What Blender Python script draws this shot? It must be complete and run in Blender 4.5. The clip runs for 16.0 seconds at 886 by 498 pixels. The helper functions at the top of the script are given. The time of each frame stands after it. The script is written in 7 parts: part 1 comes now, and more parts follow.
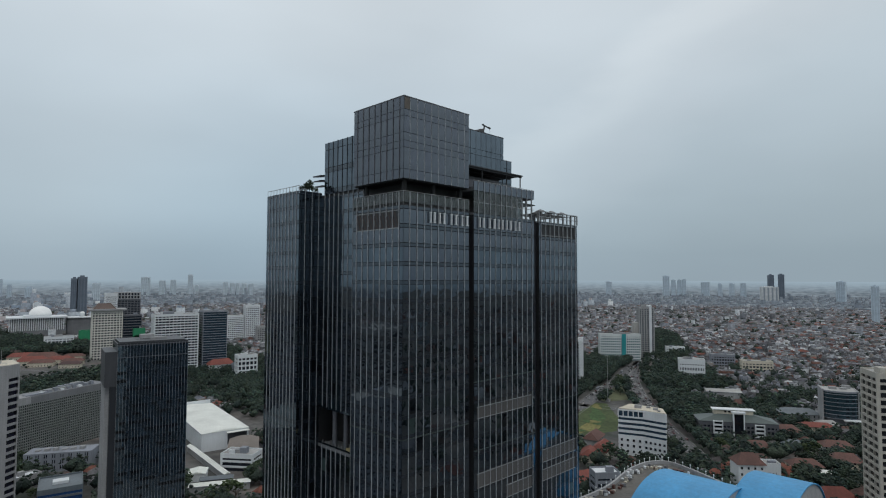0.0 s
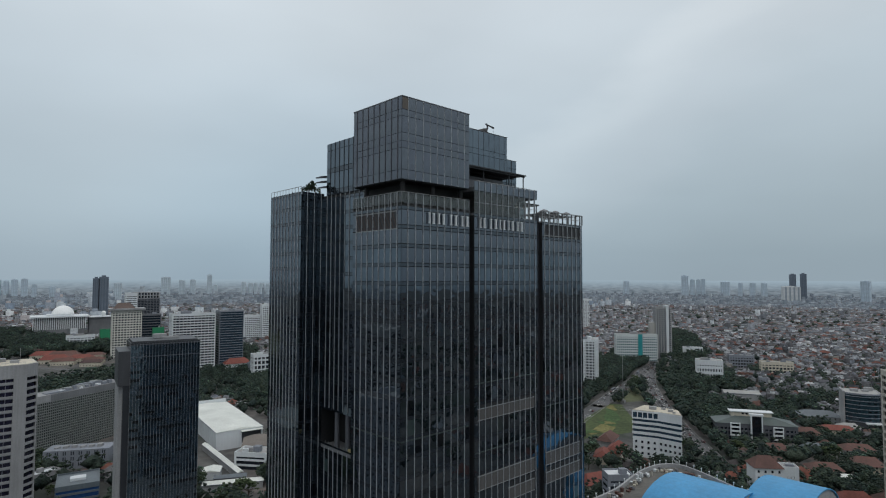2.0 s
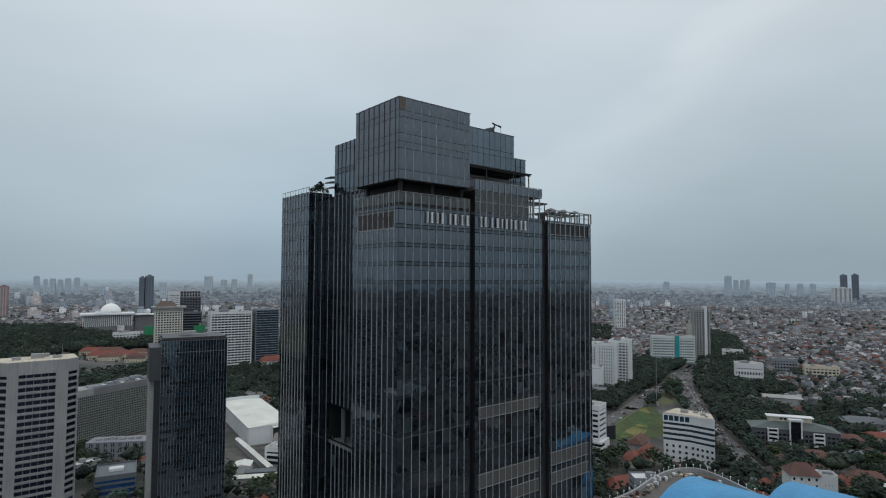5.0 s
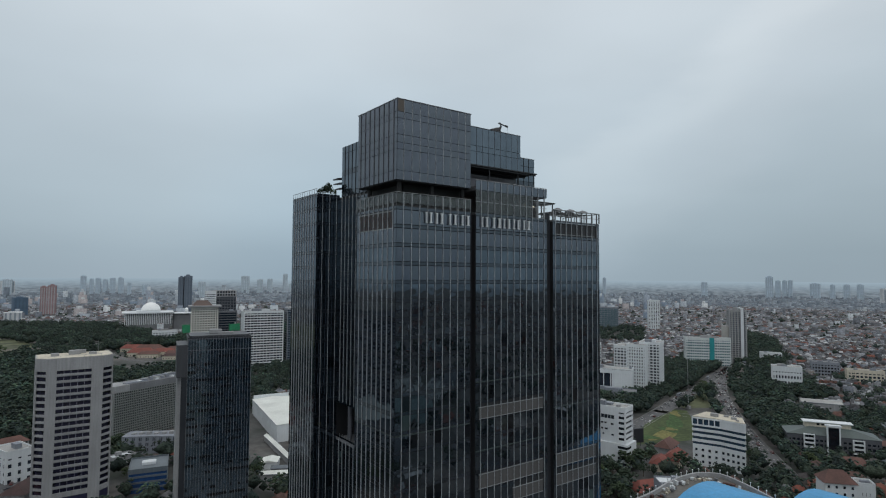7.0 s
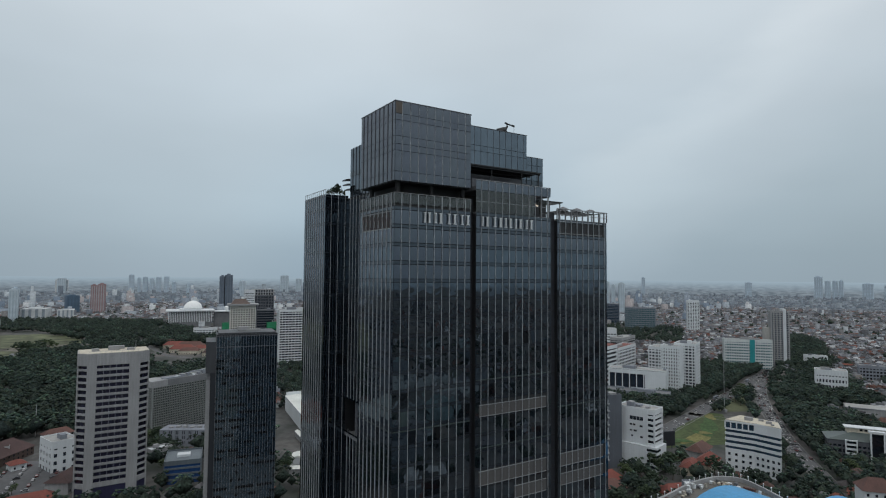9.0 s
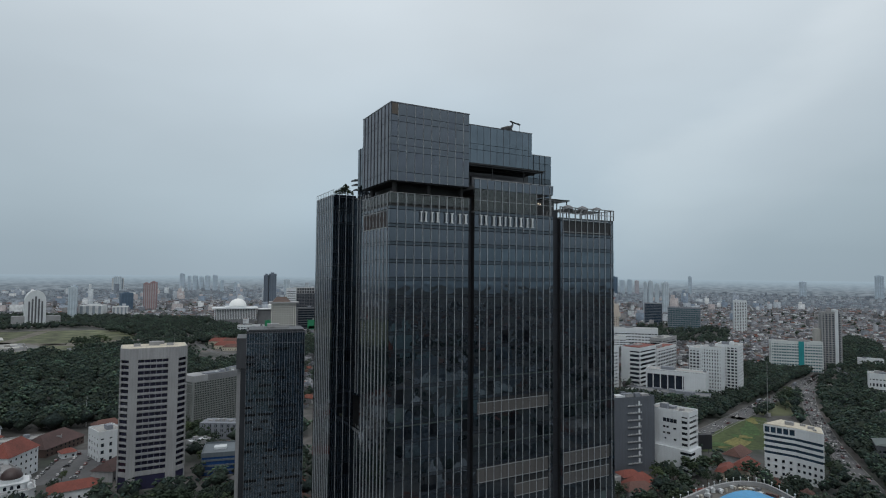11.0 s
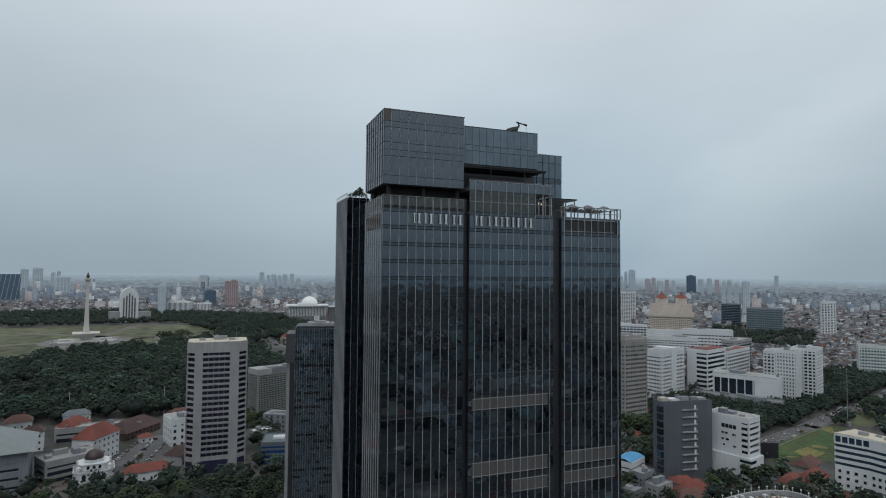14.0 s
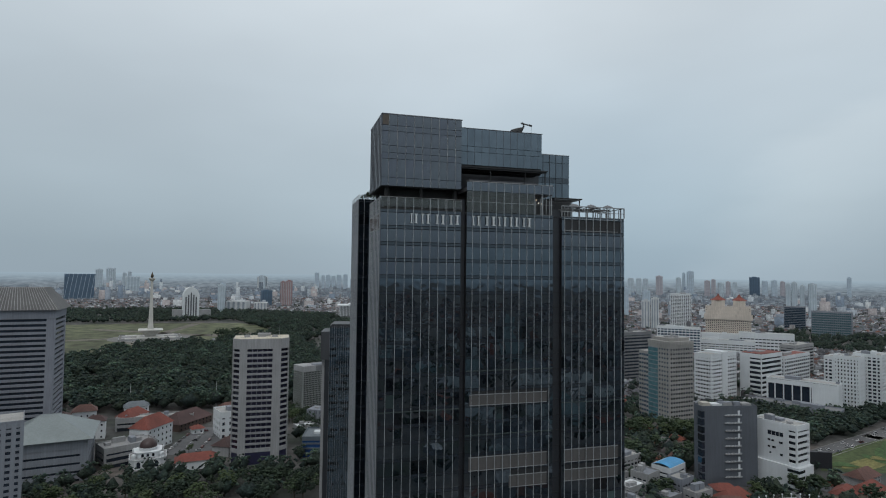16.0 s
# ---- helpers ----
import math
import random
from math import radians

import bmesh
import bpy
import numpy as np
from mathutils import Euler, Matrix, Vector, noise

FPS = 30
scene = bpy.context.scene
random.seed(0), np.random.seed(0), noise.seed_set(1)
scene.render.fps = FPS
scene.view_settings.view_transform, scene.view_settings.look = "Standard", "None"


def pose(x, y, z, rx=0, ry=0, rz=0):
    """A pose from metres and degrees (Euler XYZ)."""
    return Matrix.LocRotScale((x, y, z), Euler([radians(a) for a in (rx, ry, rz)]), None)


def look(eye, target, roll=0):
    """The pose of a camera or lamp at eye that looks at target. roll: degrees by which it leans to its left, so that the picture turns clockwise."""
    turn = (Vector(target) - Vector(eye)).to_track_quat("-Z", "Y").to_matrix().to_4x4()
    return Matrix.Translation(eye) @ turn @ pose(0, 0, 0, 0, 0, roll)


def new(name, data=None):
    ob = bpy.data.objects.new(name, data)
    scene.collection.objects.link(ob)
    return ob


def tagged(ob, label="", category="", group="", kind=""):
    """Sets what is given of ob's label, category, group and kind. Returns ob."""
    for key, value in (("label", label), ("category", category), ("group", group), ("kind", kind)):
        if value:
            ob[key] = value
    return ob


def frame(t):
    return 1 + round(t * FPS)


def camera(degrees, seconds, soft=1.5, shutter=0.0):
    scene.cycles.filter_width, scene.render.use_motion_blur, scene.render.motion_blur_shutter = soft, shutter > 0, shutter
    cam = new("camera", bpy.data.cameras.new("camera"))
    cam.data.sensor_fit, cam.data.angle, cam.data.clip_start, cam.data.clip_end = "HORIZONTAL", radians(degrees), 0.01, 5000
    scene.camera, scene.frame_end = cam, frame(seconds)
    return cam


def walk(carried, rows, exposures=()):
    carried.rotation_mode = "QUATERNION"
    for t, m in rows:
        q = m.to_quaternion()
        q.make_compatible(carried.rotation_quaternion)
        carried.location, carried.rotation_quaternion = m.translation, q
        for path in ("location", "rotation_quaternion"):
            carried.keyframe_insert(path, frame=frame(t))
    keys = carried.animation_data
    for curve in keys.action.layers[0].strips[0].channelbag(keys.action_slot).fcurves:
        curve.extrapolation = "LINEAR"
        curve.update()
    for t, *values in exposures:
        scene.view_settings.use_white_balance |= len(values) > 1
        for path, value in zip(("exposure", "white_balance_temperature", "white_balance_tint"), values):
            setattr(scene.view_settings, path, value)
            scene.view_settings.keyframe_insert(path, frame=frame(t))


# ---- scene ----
cam = camera(75.81, 16.0, soft=1.1)
PATH = [
    (0.0, pose(-71.31, -82.23, 135.00, 92.88, -0.17, -44.96)),
    (0.5, pose(-70.47, -82.60, 135.12, 92.86, -0.17, -44.56)),
    (1.0, pose(-69.68, -83.00, 135.21, 92.85, -0.16, -44.15)),
    (1.5, pose(-68.93, -83.49, 135.27, 92.84, -0.15, -43.74)),
    (2.0, pose(-68.27, -84.08, 135.29, 92.84, -0.14, -43.30)),
    (2.5, pose(-67.61, -84.86, 135.27, 92.83, -0.13, -42.81)),
    (3.0, pose(-66.91, -85.79, 135.22, 92.83, -0.14, -42.27)),
    (3.5, pose(-66.12, -86.80, 135.16, 92.82, -0.16, -41.67)),
    (4.0, pose(-65.21, -87.78, 135.10, 92.82, -0.19, -41.05)),
    (6.5, pose(-59.34, -93.10, 135.07, 92.82, -0.34, -37.19)),
    (7.0, pose(-58.09, -94.47, 135.06, 92.82, -0.34, -36.33)),
    (7.5, pose(-56.82, -95.85, 135.04, 92.80, -0.35, -35.44)),
    (8.0, pose(-55.48, -97.21, 135.00, 92.77, -0.36, -34.54)),
    (8.5, pose(-54.05, -98.65, 135.01, 92.76, -0.39, -33.61)),
    (9.0, pose(-52.56, -100.12, 134.99, 92.75, -0.43, -32.66)),
    (11.5, pose(-43.12, -107.68, 134.96, 92.56, -0.48, -27.35)),
    (12.0, pose(-41.02, -109.51, 135.08, 92.52, -0.47, -26.18)),
    (12.5, pose(-38.88, -111.29, 135.15, 92.48, -0.46, -25.01)),
    (13.0, pose(-36.70, -113.02, 135.16, 92.45, -0.46, -23.83)),
    (13.5, pose(-34.43, -114.73, 135.13, 92.42, -0.48, -22.61)),
    (14.0, pose(-31.85, -116.50, 135.22, 92.42, -0.51, -21.37)),
    (14.5, pose(-29.32, -118.29, 135.24, 92.43, -0.54, -20.08)),
    (15.0, pose(-26.77, -120.12, 135.17, 92.43, -0.58, -18.78)),
    (15.5, pose(-24.11, -121.97, 135.03, 92.45, -0.61, -17.44)),
    (16.0, pose(-21.28, -123.86, 134.83, 92.46, -0.64, -16.08)),
]
walk(cam, PATH)

# ---- world and light ----
SUN_HEIGHT, SUN_TURN = radians(52), radians(200)
STREAK = (0.506, -0.430, -0.747)  # normal of the plane in which the long cloud streak lies
world = bpy.data.worlds.new("overcast_sky")
scene.world = world
world.use_nodes = True
wn, wl = world.node_tree.nodes, world.node_tree.links
wn.clear()
w_out = wn.new("ShaderNodeOutputWorld")
w_bg = wn.new("ShaderNodeBackground")
w_sky = wn.new("ShaderNodeTexSky")
w_sky.sky_type, w_sky.sun_disc = "NISHITA", False
w_sky.sun_elevation, w_sky.sun_rotation = SUN_HEIGHT, SUN_TURN
w_sky.altitude, w_sky.air_density, w_sky.dust_density, w_sky.ozone_density = 100, 1.0, 4.0, 2.0
w_dim = wn.new("ShaderNodeMixRGB")
w_dim.blend_type, w_dim.inputs["Fac"].default_value = "MULTIPLY", 1.0
w_dim.inputs["Color2"].default_value = (0.05, 0.05, 0.05, 1)
w_co = wn.new("ShaderNodeTexCoord")
w_sep = wn.new("ShaderNodeSeparateXYZ")
# cloud deck: pale grey overhead, blue-grey haze towards the horizon
w_ramp = wn.new("ShaderNodeValToRGB")
for spot, colour in ((0.0, (0.34, 0.425, 0.492)), (0.04, (0.355, 0.445, 0.512)), (0.13, (0.462, 0.56, 0.627)), (0.30, (0.598, 0.69, 0.757)), (1.0, (0.645, 0.765, 0.86))):
    e = w_ramp.color_ramp.elements.new(spot)
    e.color = (*colour, 1)
w_ramp.color_ramp.elements.remove(w_ramp.color_ramp.elements[0])
w_ramp.color_ramp.elements.remove(w_ramp.color_ramp.elements[-1])
# streaks of brighter and darker cloud
w_map = wn.new("ShaderNodeMapping")
w_map.inputs["Scale"].default_value = (1.0, 1.0, 2.6)
w_map.inputs["Rotation"].default_value = (radians(16), radians(-14), radians(20))
w_noise = wn.new("ShaderNodeTexNoise")
w_noise.inputs["Scale"].default_value, w_noise.inputs["Detail"].default_value, w_noise.inputs["Roughness"].default_value = 1.25, 4.0, 0.45
w_nr = wn.new("ShaderNodeMapRange")
w_nr.inputs["From Min"].default_value, w_nr.inputs["From Max"].default_value = 0.3, 0.7
w_nr.inputs["To Min"].default_value, w_nr.inputs["To Max"].default_value = 0.90, 1.12
w_mul = wn.new("ShaderNodeMixRGB")
w_mul.blend_type, w_mul.inputs["Fac"].default_value = "MULTIPLY", 1.0
w_mix = wn.new("ShaderNodeMixRGB")
w_mix.inputs["Fac"].default_value = 0.88
wl.new(w_sky.outputs[0], w_dim.inputs["Color1"])
wl.new(w_co.outputs["Generated"], w_sep.inputs[0])
wl.new(w_sep.outputs["Z"], w_ramp.inputs[0])
wl.new(w_co.outputs["Generated"], w_map.inputs[0])
wl.new(w_map.outputs[0], w_noise.inputs["Vector"])
wl.new(w_noise.outputs[0], w_nr.inputs[0])
wl.new(w_ramp.outputs[0], w_mul.inputs["Color1"])
wl.new(w_nr.outputs[0], w_mul.inputs["Color2"])
wl.new(w_dim.outputs[0], w_mix.inputs["Color1"])
# a brighter swell of thin cloud towards the north-east
w_dot = wn.new("ShaderNodeVectorMath")
w_dot.operation = "DOT_PRODUCT"
w_dot.inputs[1].default_value = (0.47, 0.81, 0.33)
w_swell = wn.new("ShaderNodeMapRange")
w_swell.interpolation_type = "SMOOTHSTEP"
w_swell.inputs["From Min"].default_value, w_swell.inputs["From Max"].default_value = 0.72, 1.0
w_swell.inputs["To Min"].default_value, w_swell.inputs["To Max"].default_value = 0.965, 1.07
w_mul2 = wn.new("ShaderNodeMixRGB")
w_mul2.blend_type, w_mul2.inputs["Fac"].default_value = "MULTIPLY", 1.0
wl.new(w_co.outputs["Generated"], w_dot.inputs[0])
wl.new(w_dot.outputs["Value"], w_swell.inputs[0])
wl.new(w_mul.outputs[0], w_mul2.inputs["Color1"])
wl.new(w_swell.outputs[0], w_mul2.inputs["Color2"])
# one long ragged streak of thin white cloud that climbs towards the east, and a greyer bank beyond it
w_wob = wn.new("ShaderNodeTexNoise")
w_wob.inputs["Scale"].default_value, w_wob.inputs["Detail"].default_value = 3.2, 5.0
wl.new(w_map.outputs[0], w_wob.inputs["Vector"])
w_side = wn.new("ShaderNodeVectorMath")
w_side.operation = "DOT_PRODUCT"
w_side.inputs[1].default_value = STREAK
wl.new(w_co.outputs["Generated"], w_side.inputs[0])
w_off = wn.new("ShaderNodeMath")
w_off.operation, w_off.inputs[1].default_value = "MULTIPLY_ADD", 0.22
w_off.inputs[2].default_value = 0.0
wl.new(w_wob.outputs[0], w_off.inputs[0])
w_sum = wn.new("ShaderNodeMath")
w_sum.operation = "ADD"
wl.new(w_side.outputs["Value"], w_sum.inputs[0])
wl.new(w_off.outputs[0], w_sum.inputs[1])
w_band = wn.new("ShaderNodeValToRGB")
w_band.color_ramp.interpolation = "EASE"
for spot, tone in ((0.0, (1.0, 1.0, 1.0)), (0.13, (1.0, 1.0, 1.0)), (0.27, (0.965, 0.97, 0.975)), (0.42, (0.985, 0.985, 0.985)), (0.50, (1.09, 1.07, 1.055)), (0.57, (1.03, 1.02, 1.015)), (0.68, (0.955, 0.965, 0.965)), (0.90, (0.965, 0.97, 0.965))):
    w_band.color_ramp.elements.new(spot).color = (*tone, 1)
w_band.color_ramp.elements.remove(w_band.color_ramp.elements[0])
w_band.color_ramp.elements.remove(w_band.color_ramp.elements[-1])
w_fit = wn.new("ShaderNodeMapRange")
w_fit.inputs["From Min"].default_value, w_fit.inputs["From Max"].default_value = -0.39, 0.61
wl.new(w_sum.outputs[0], w_fit.inputs[0])
wl.new(w_fit.outputs[0], w_band.inputs[0])
w_mul3 = wn.new("ShaderNodeMixRGB")
w_mul3.blend_type, w_mul3.inputs["Fac"].default_value = "MULTIPLY", 1.0
wl.new(w_mul2.outputs[0], w_mul3.inputs["Color1"])
wl.new(w_band.outputs[0], w_mul3.inputs["Color2"])
# a duller bank low in the north-east
w_dot2 = wn.new("ShaderNodeVectorMath")
w_dot2.operation = "DOT_PRODUCT"
w_dot2.inputs[1].default_value = (0.50, 0.86, 0.02)
w_low = wn.new("ShaderNodeMapRange")
w_low.interpolation_type = "SMOOTHSTEP"
w_low.inputs["From Min"].default_value, w_low.inputs["From Max"].default_value = 0.925, 1.0
wl.new(w_co.outputs["Generated"], w_dot2.inputs[0])
wl.new(w_dot2.outputs["Value"], w_low.inputs[0])
w_mul4 = wn.new("ShaderNodeMixRGB")
w_mul4.blend_type = "MULTIPLY"
w_mul4.inputs["Color2"].default_value = (0.885, 0.925, 0.95, 1)
wl.new(w_low.outputs[0], w_mul4.inputs["Fac"])
wl.new(w_mul3.outputs[0], w_mul4.inputs["Color1"])
wl.new(w_mul4.outputs[0], w_mix.inputs["Color2"])
wl.new(w_mix.outputs[0], w_bg.inputs["Color"])
wl.new(w_bg.outputs[0], w_out.inputs[0])
w_bg.inputs["Strength"].default_value = 1.0

sun = new("sun", bpy.data.lights.new("sun", "SUN"))
sun.data.energy, sun.data.angle, sun.data.color = 0.55, radians(25), (0.98, 0.985, 1.0)
sun.matrix_world = look((-60, -160, 260), (0, 0, 0))


# ---- materials ----
def shader(name):
    m = bpy.data.materials.new(name)
    m.use_nodes = True
    return m, m.node_tree.nodes, m.node_tree.links, m.node_tree.nodes["Principled BSDF"]


def noisy(nodes, links, coord, scale, detail=4.0):
    n = nodes.new("ShaderNodeTexNoise")
    n.inputs["Scale"].default_value, n.inputs["Detail"].default_value = scale, detail
    links.new(coord, n.inputs["Vector"])
    return n.outputs[0]


def ranged(nodes, links, value, lo, hi, a=0.3, b=0.7):
    r = nodes.new("ShaderNodeMapRange")
    r.inputs["From Min"].default_value, r.inputs["From Max"].default_value = a, b
    r.inputs["To Min"].default_value, r.inputs["To Max"].default_value = lo, hi
    links.new(value, r.inputs[0])
    return r.outputs[0]


def times(nodes, links, a, b):
    m = nodes.new("ShaderNodeMixRGB")
    m.blend_type, m.inputs["Fac"].default_value = "MULTIPLY", 1.0
    links.new(a, m.inputs["Color1"])
    links.new(b, m.inputs["Color2"])
    return m.outputs[0]


def paint(name, rgb, rough=0.75, var=0.2, big=0.06, fine=1.3, streaks=0.15, metal=0.0, bump=0.3, by_piece=0.0):
    """A weathered surface: broad stains, fine grain, rain streaks down upright faces."""
    m, n, l, b = shader(name)
    co = n.new("ShaderNodeTexCoord").outputs["Object"]
    base = n.new("ShaderNodeRGB")
    base.outputs[0].default_value = (*rgb, 1)
    c = times(n, l, base.outputs[0], ranged(n, l, noisy(n, l, co, big), 1 - var, 1 + var * 0.6))
    c = times(n, l, c, ranged(n, l, noisy(n, l, co, fine, 2.0), 1 - var * 0.5, 1 + var * 0.4))
    if streaks:
        mp = n.new("ShaderNodeMapping")
        mp.inputs["Scale"].default_value = (0.8, 0.8, 0.05)
        l.new(co, mp.inputs[0])
        c = times(n, l, c, ranged(n, l, noisy(n, l, mp.outputs[0], 1.0), 1 - streaks, 1.03))
    if by_piece:
        oi = n.new("ShaderNodeObjectInfo")
        c = times(n, l, c, ranged(n, l, oi.outputs["Random"], 1 - by_piece, 1 + by_piece, 0, 1))
    l.new(c, b.inputs["Base Color"])
    b.inputs["Roughness"].default_value, b.inputs["Metallic"].default_value = rough, metal
    if bump:
        bp = n.new("ShaderNodeBump")
        bp.inputs["Strength"].default_value, bp.inputs["Distance"].default_value = bump, 0.02
        l.new(noisy(n, l, co, 6.0, 3.0), bp.inputs["Height"])
        l.new(bp.outputs[0], b.inputs["Normal"])
    return m


def coated_glass(name, rgb, ior=1.9, rough=0.03, wave=0.02, var=0.35, by_piece=True, tint=(1, 1, 1), coat_var=0.2):
    """Reflective solar glass: dark body, mirror-like skin, slightly uneven panes."""
    m, n, l, b = shader(name)
    co = n.new("ShaderNodeTexCoord").outputs["Object"]
    base = n.new("ShaderNodeRGB")
    base.outputs[0].default_value = (*rgb, 1)
    if by_piece:
        rnd = n.new("ShaderNodeObjectInfo").outputs["Random"]
    else:
        rnd = n.new("ShaderNodeNewGeometry").outputs["Random Per Island"]
    c = times(n, l, base.outputs[0], ranged(n, l, rnd, 1 - var, 1 + var, 0, 1))
    c = times(n, l, c, ranged(n, l, noisy(n, l, co, 0.35), 0.75, 1.25))
    l.new(c, b.inputs["Base Color"])
    b.inputs["IOR"].default_value = ior
    coat = n.new("ShaderNodeRGB")
    coat.outputs[0].default_value = (*tint, 1)
    uneven = times(n, l, coat.outputs[0], ranged(n, l, rnd, 1.0, 1 - coat_var, 0, 1))
    l.new(times(n, l, uneven, ranged(n, l, noisy(n, l, co, 0.5, 5.0), 1 - coat_var * 0.8, 1.04)), b.inputs["Specular Tint"])
    l.new(ranged(n, l, noisy(n, l, co, 0.8), rough, rough * 2.2), b.inputs["Roughness"])
    bp = n.new("ShaderNodeBump")
    bp.inputs["Strength"].default_value, bp.inputs["Distance"].default_value = 1.0, wave
    l.new(noisy(n, l, co, 0.45, 1.0), bp.inputs["Height"])
    l.new(bp.outputs[0], b.inputs["Normal"])
    return m


def mottled(name, colours, rough=0.85, island=True, fine=0.6, var=0.25, spec=0.3, ruffle=0.0):
    """Many pieces, each in its own colour out of a list, with grime."""
    m, n, l, b = shader(name)
    co = n.new("ShaderNodeTexCoord").outputs["Object"]
    rnd = n.new("ShaderNodeNewGeometry").outputs["Random Per Island"] if island else n.new("ShaderNodeObjectInfo").outputs["Random"]
    ramp = n.new("ShaderNodeValToRGB")
    ramp.color_ramp.interpolation = "CONSTANT"
    while len(ramp.color_ramp.elements) > 1:
        ramp.color_ramp.elements.remove(ramp.color_ramp.elements[-1])
    ramp.color_ramp.elements[0].color = (*colours[0], 1)
    for i, c in enumerate(colours[1:], 1):
        ramp.color_ramp.elements.new(i / len(colours)).color = (*c, 1)
    l.new(rnd, ramp.inputs[0])
    c = times(n, l, ramp.outputs[0], ranged(n, l, noisy(n, l, co, fine), 1 - var, 1 + var))
    c = times(n, l, c, ranged(n, l, noisy(n, l, co, fine * 0.12), 1 - var * 0.6, 1 + var * 0.6))
    l.new(c, b.inputs["Base Color"])
    b.inputs["Roughness"].default_value = rough
    b.inputs["Specular IOR Level"].default_value = spec
    if ruffle:
        bp = n.new("ShaderNodeBump")
        bp.inputs["Strength"].default_value, bp.inputs["Distance"].default_value = 1.0, ruffle
        l.new(noisy(n, l, co, 0.8, 3.0), bp.inputs["Height"])
        l.new(bp.outputs[0], b.inputs["Normal"])
    return m


GLASS = coated_glass("tower_glass", (0.014, 0.017, 0.026), ior=2.38, rough=0.012, wave=0.014, var=0.6, tint=(0.80, 0.90, 1.0))
GLASS_FAR = coated_glass("tower_glass_lower", (0.004, 0.006, 0.009), ior=2.65, rough=0.004, wave=0.016, by_piece=False, tint=(0.72, 0.87, 1.0))
GLASS_DIM = coated_glass("tower_glass_dim", (0.002, 0.003, 0.005), ior=1.62, rough=0.006, wave=0.015, by_piece=False, tint=(0.82, 0.92, 1.0))
GLASS_LIT = coated_glass("tower_glass_blinds", (0.030, 0.045, 0.046), ior=1.9, rough=0.02, wave=0.015, by_piece=False, var=0.7, tint=(0.82, 0.92, 1.0))
OFFICE_DARK = coated_glass("office_glass_dark", (0.004, 0.005, 0.007), ior=1.45, rough=0.03, by_piece=False)
OFFICE_GLASS = coated_glass("office_glass", (0.014, 0.025, 0.038), ior=2.9, rough=0.02, wave=0.03, by_piece=False, var=0.4, tint=(0.72, 0.89, 1.0))
WARMC = paint("warm_concrete", (0.31, 0.313, 0.32), var=0.15, streaks=0.2)
CROWN = coated_glass("crown_glass", (0.022, 0.025, 0.036), ior=2.3, rough=0.05, tint=(0.83, 0.91, 1.0), var=0.75, coat_var=0.28)
SPANDREL = coated_glass("spandrel_glass", (0.013, 0.017, 0.024), ior=1.98, rough=0.05, by_piece=False, tint=(0.78, 0.90, 1.0))
FIN = paint("fin_aluminium", (0.42, 0.44, 0.46), rough=0.4, metal=0.25, var=0.12, streaks=0.1, bump=0.05)
DARK = paint("dark_joint", (0.018, 0.019, 0.021), rough=0.5, var=0.3, streaks=0.0)
# near black holds the shade of terrace slot and recesses; canopies share it
SOFFIT = paint("dark_soffit_and_shade", (0.012, 0.012, 0.012), rough=0.7, var=0.3, streaks=0.0)
LOUVRE = paint("louvre_band", (0.078, 0.074, 0.072), rough=0.6, var=0.15)
LETTER = paint("letter_metal", (0.62, 0.63, 0.63), rough=0.35, metal=0.3, var=0.08, streaks=0)
RAILM = paint("rail_steel", (0.31, 0.32, 0.325), rough=0.4, metal=0.4, var=0.1, streaks=0)
CONC = paint("concrete", (0.31, 0.315, 0.32), var=0.2, streaks=0.15)
CONC_D = paint("grey_concrete", (0.17, 0.175, 0.185), var=0.2, streaks=0.15)
WHITE = paint("white_render", (0.61, 0.64, 0.66), var=0.10, streaks=0.05)
CREAM = paint("cream_render", (0.58, 0.53, 0.43), var=0.15, streaks=0.25)
BEIGE = paint("beige_cladding", (0.36, 0.352, 0.33), var=0.18, streaks=0.2)
GREYP = paint("grey_paint", (0.22, 0.24, 0.275), var=0.15, streaks=0.2)
SLATE = paint("slate_panel", (0.10, 0.105, 0.12), rough=0.5, var=0.18)
BLACKP = paint("black_panel", (0.025, 0.028, 0.034), rough=0.4, var=0.25)
BROWN = paint("brown_panel", (0.09, 0.06, 0.05), rough=0.6, var=0.25)
TILE = paint("red_roof_tile", (0.21, 0.058, 0.042), var=0.35, fine=2.0, streaks=0.25)
TILE_B = paint("brown_roof_tile", (0.13, 0.062, 0.05), var=0.35, fine=2.0, streaks=0.25)
MAROON = paint("maroon_roof_tile", (0.075, 0.040, 0.038), var=0.35, fine=2.0, streaks=0.25)
ROOFM = paint("roof_membrane", (0.32, 0.32, 0.31), var=0.3, streaks=0)
ROOFG = paint("grey_roofing", (0.12, 0.145, 0.165), var=0.2, streaks=0.2, rough=0.5)
BLUE = paint("blue_sheet_roof", (0.048, 0.285, 0.55), rough=0.45, var=0.14, streaks=0.12, big=0.1)
TEAL = paint("teal_panel", (0.02, 0.26, 0.28), var=0.15)
GREEN = paint("green_screen", (0.02, 0.22, 0.10), var=0.2)
REDP = paint("red_trim", (0.36, 0.06, 0.04), var=0.2)
GOLD = paint("gilded_flame", (0.10, 0.075, 0.05), rough=0.4, metal=0.5, var=0.2)
BARK = paint("bark", (0.09, 0.07, 0.05), var=0.3, streaks=0.2)
W_DARK = coated_glass("dark_window", (0.014, 0.019, 0.028), ior=1.6, rough=0.08, by_piece=True, var=0.5)
W_BLUE = coated_glass("blue_window", (0.03, 0.055, 0.085), ior=1.6, rough=0.08, by_piece=True, var=0.4)
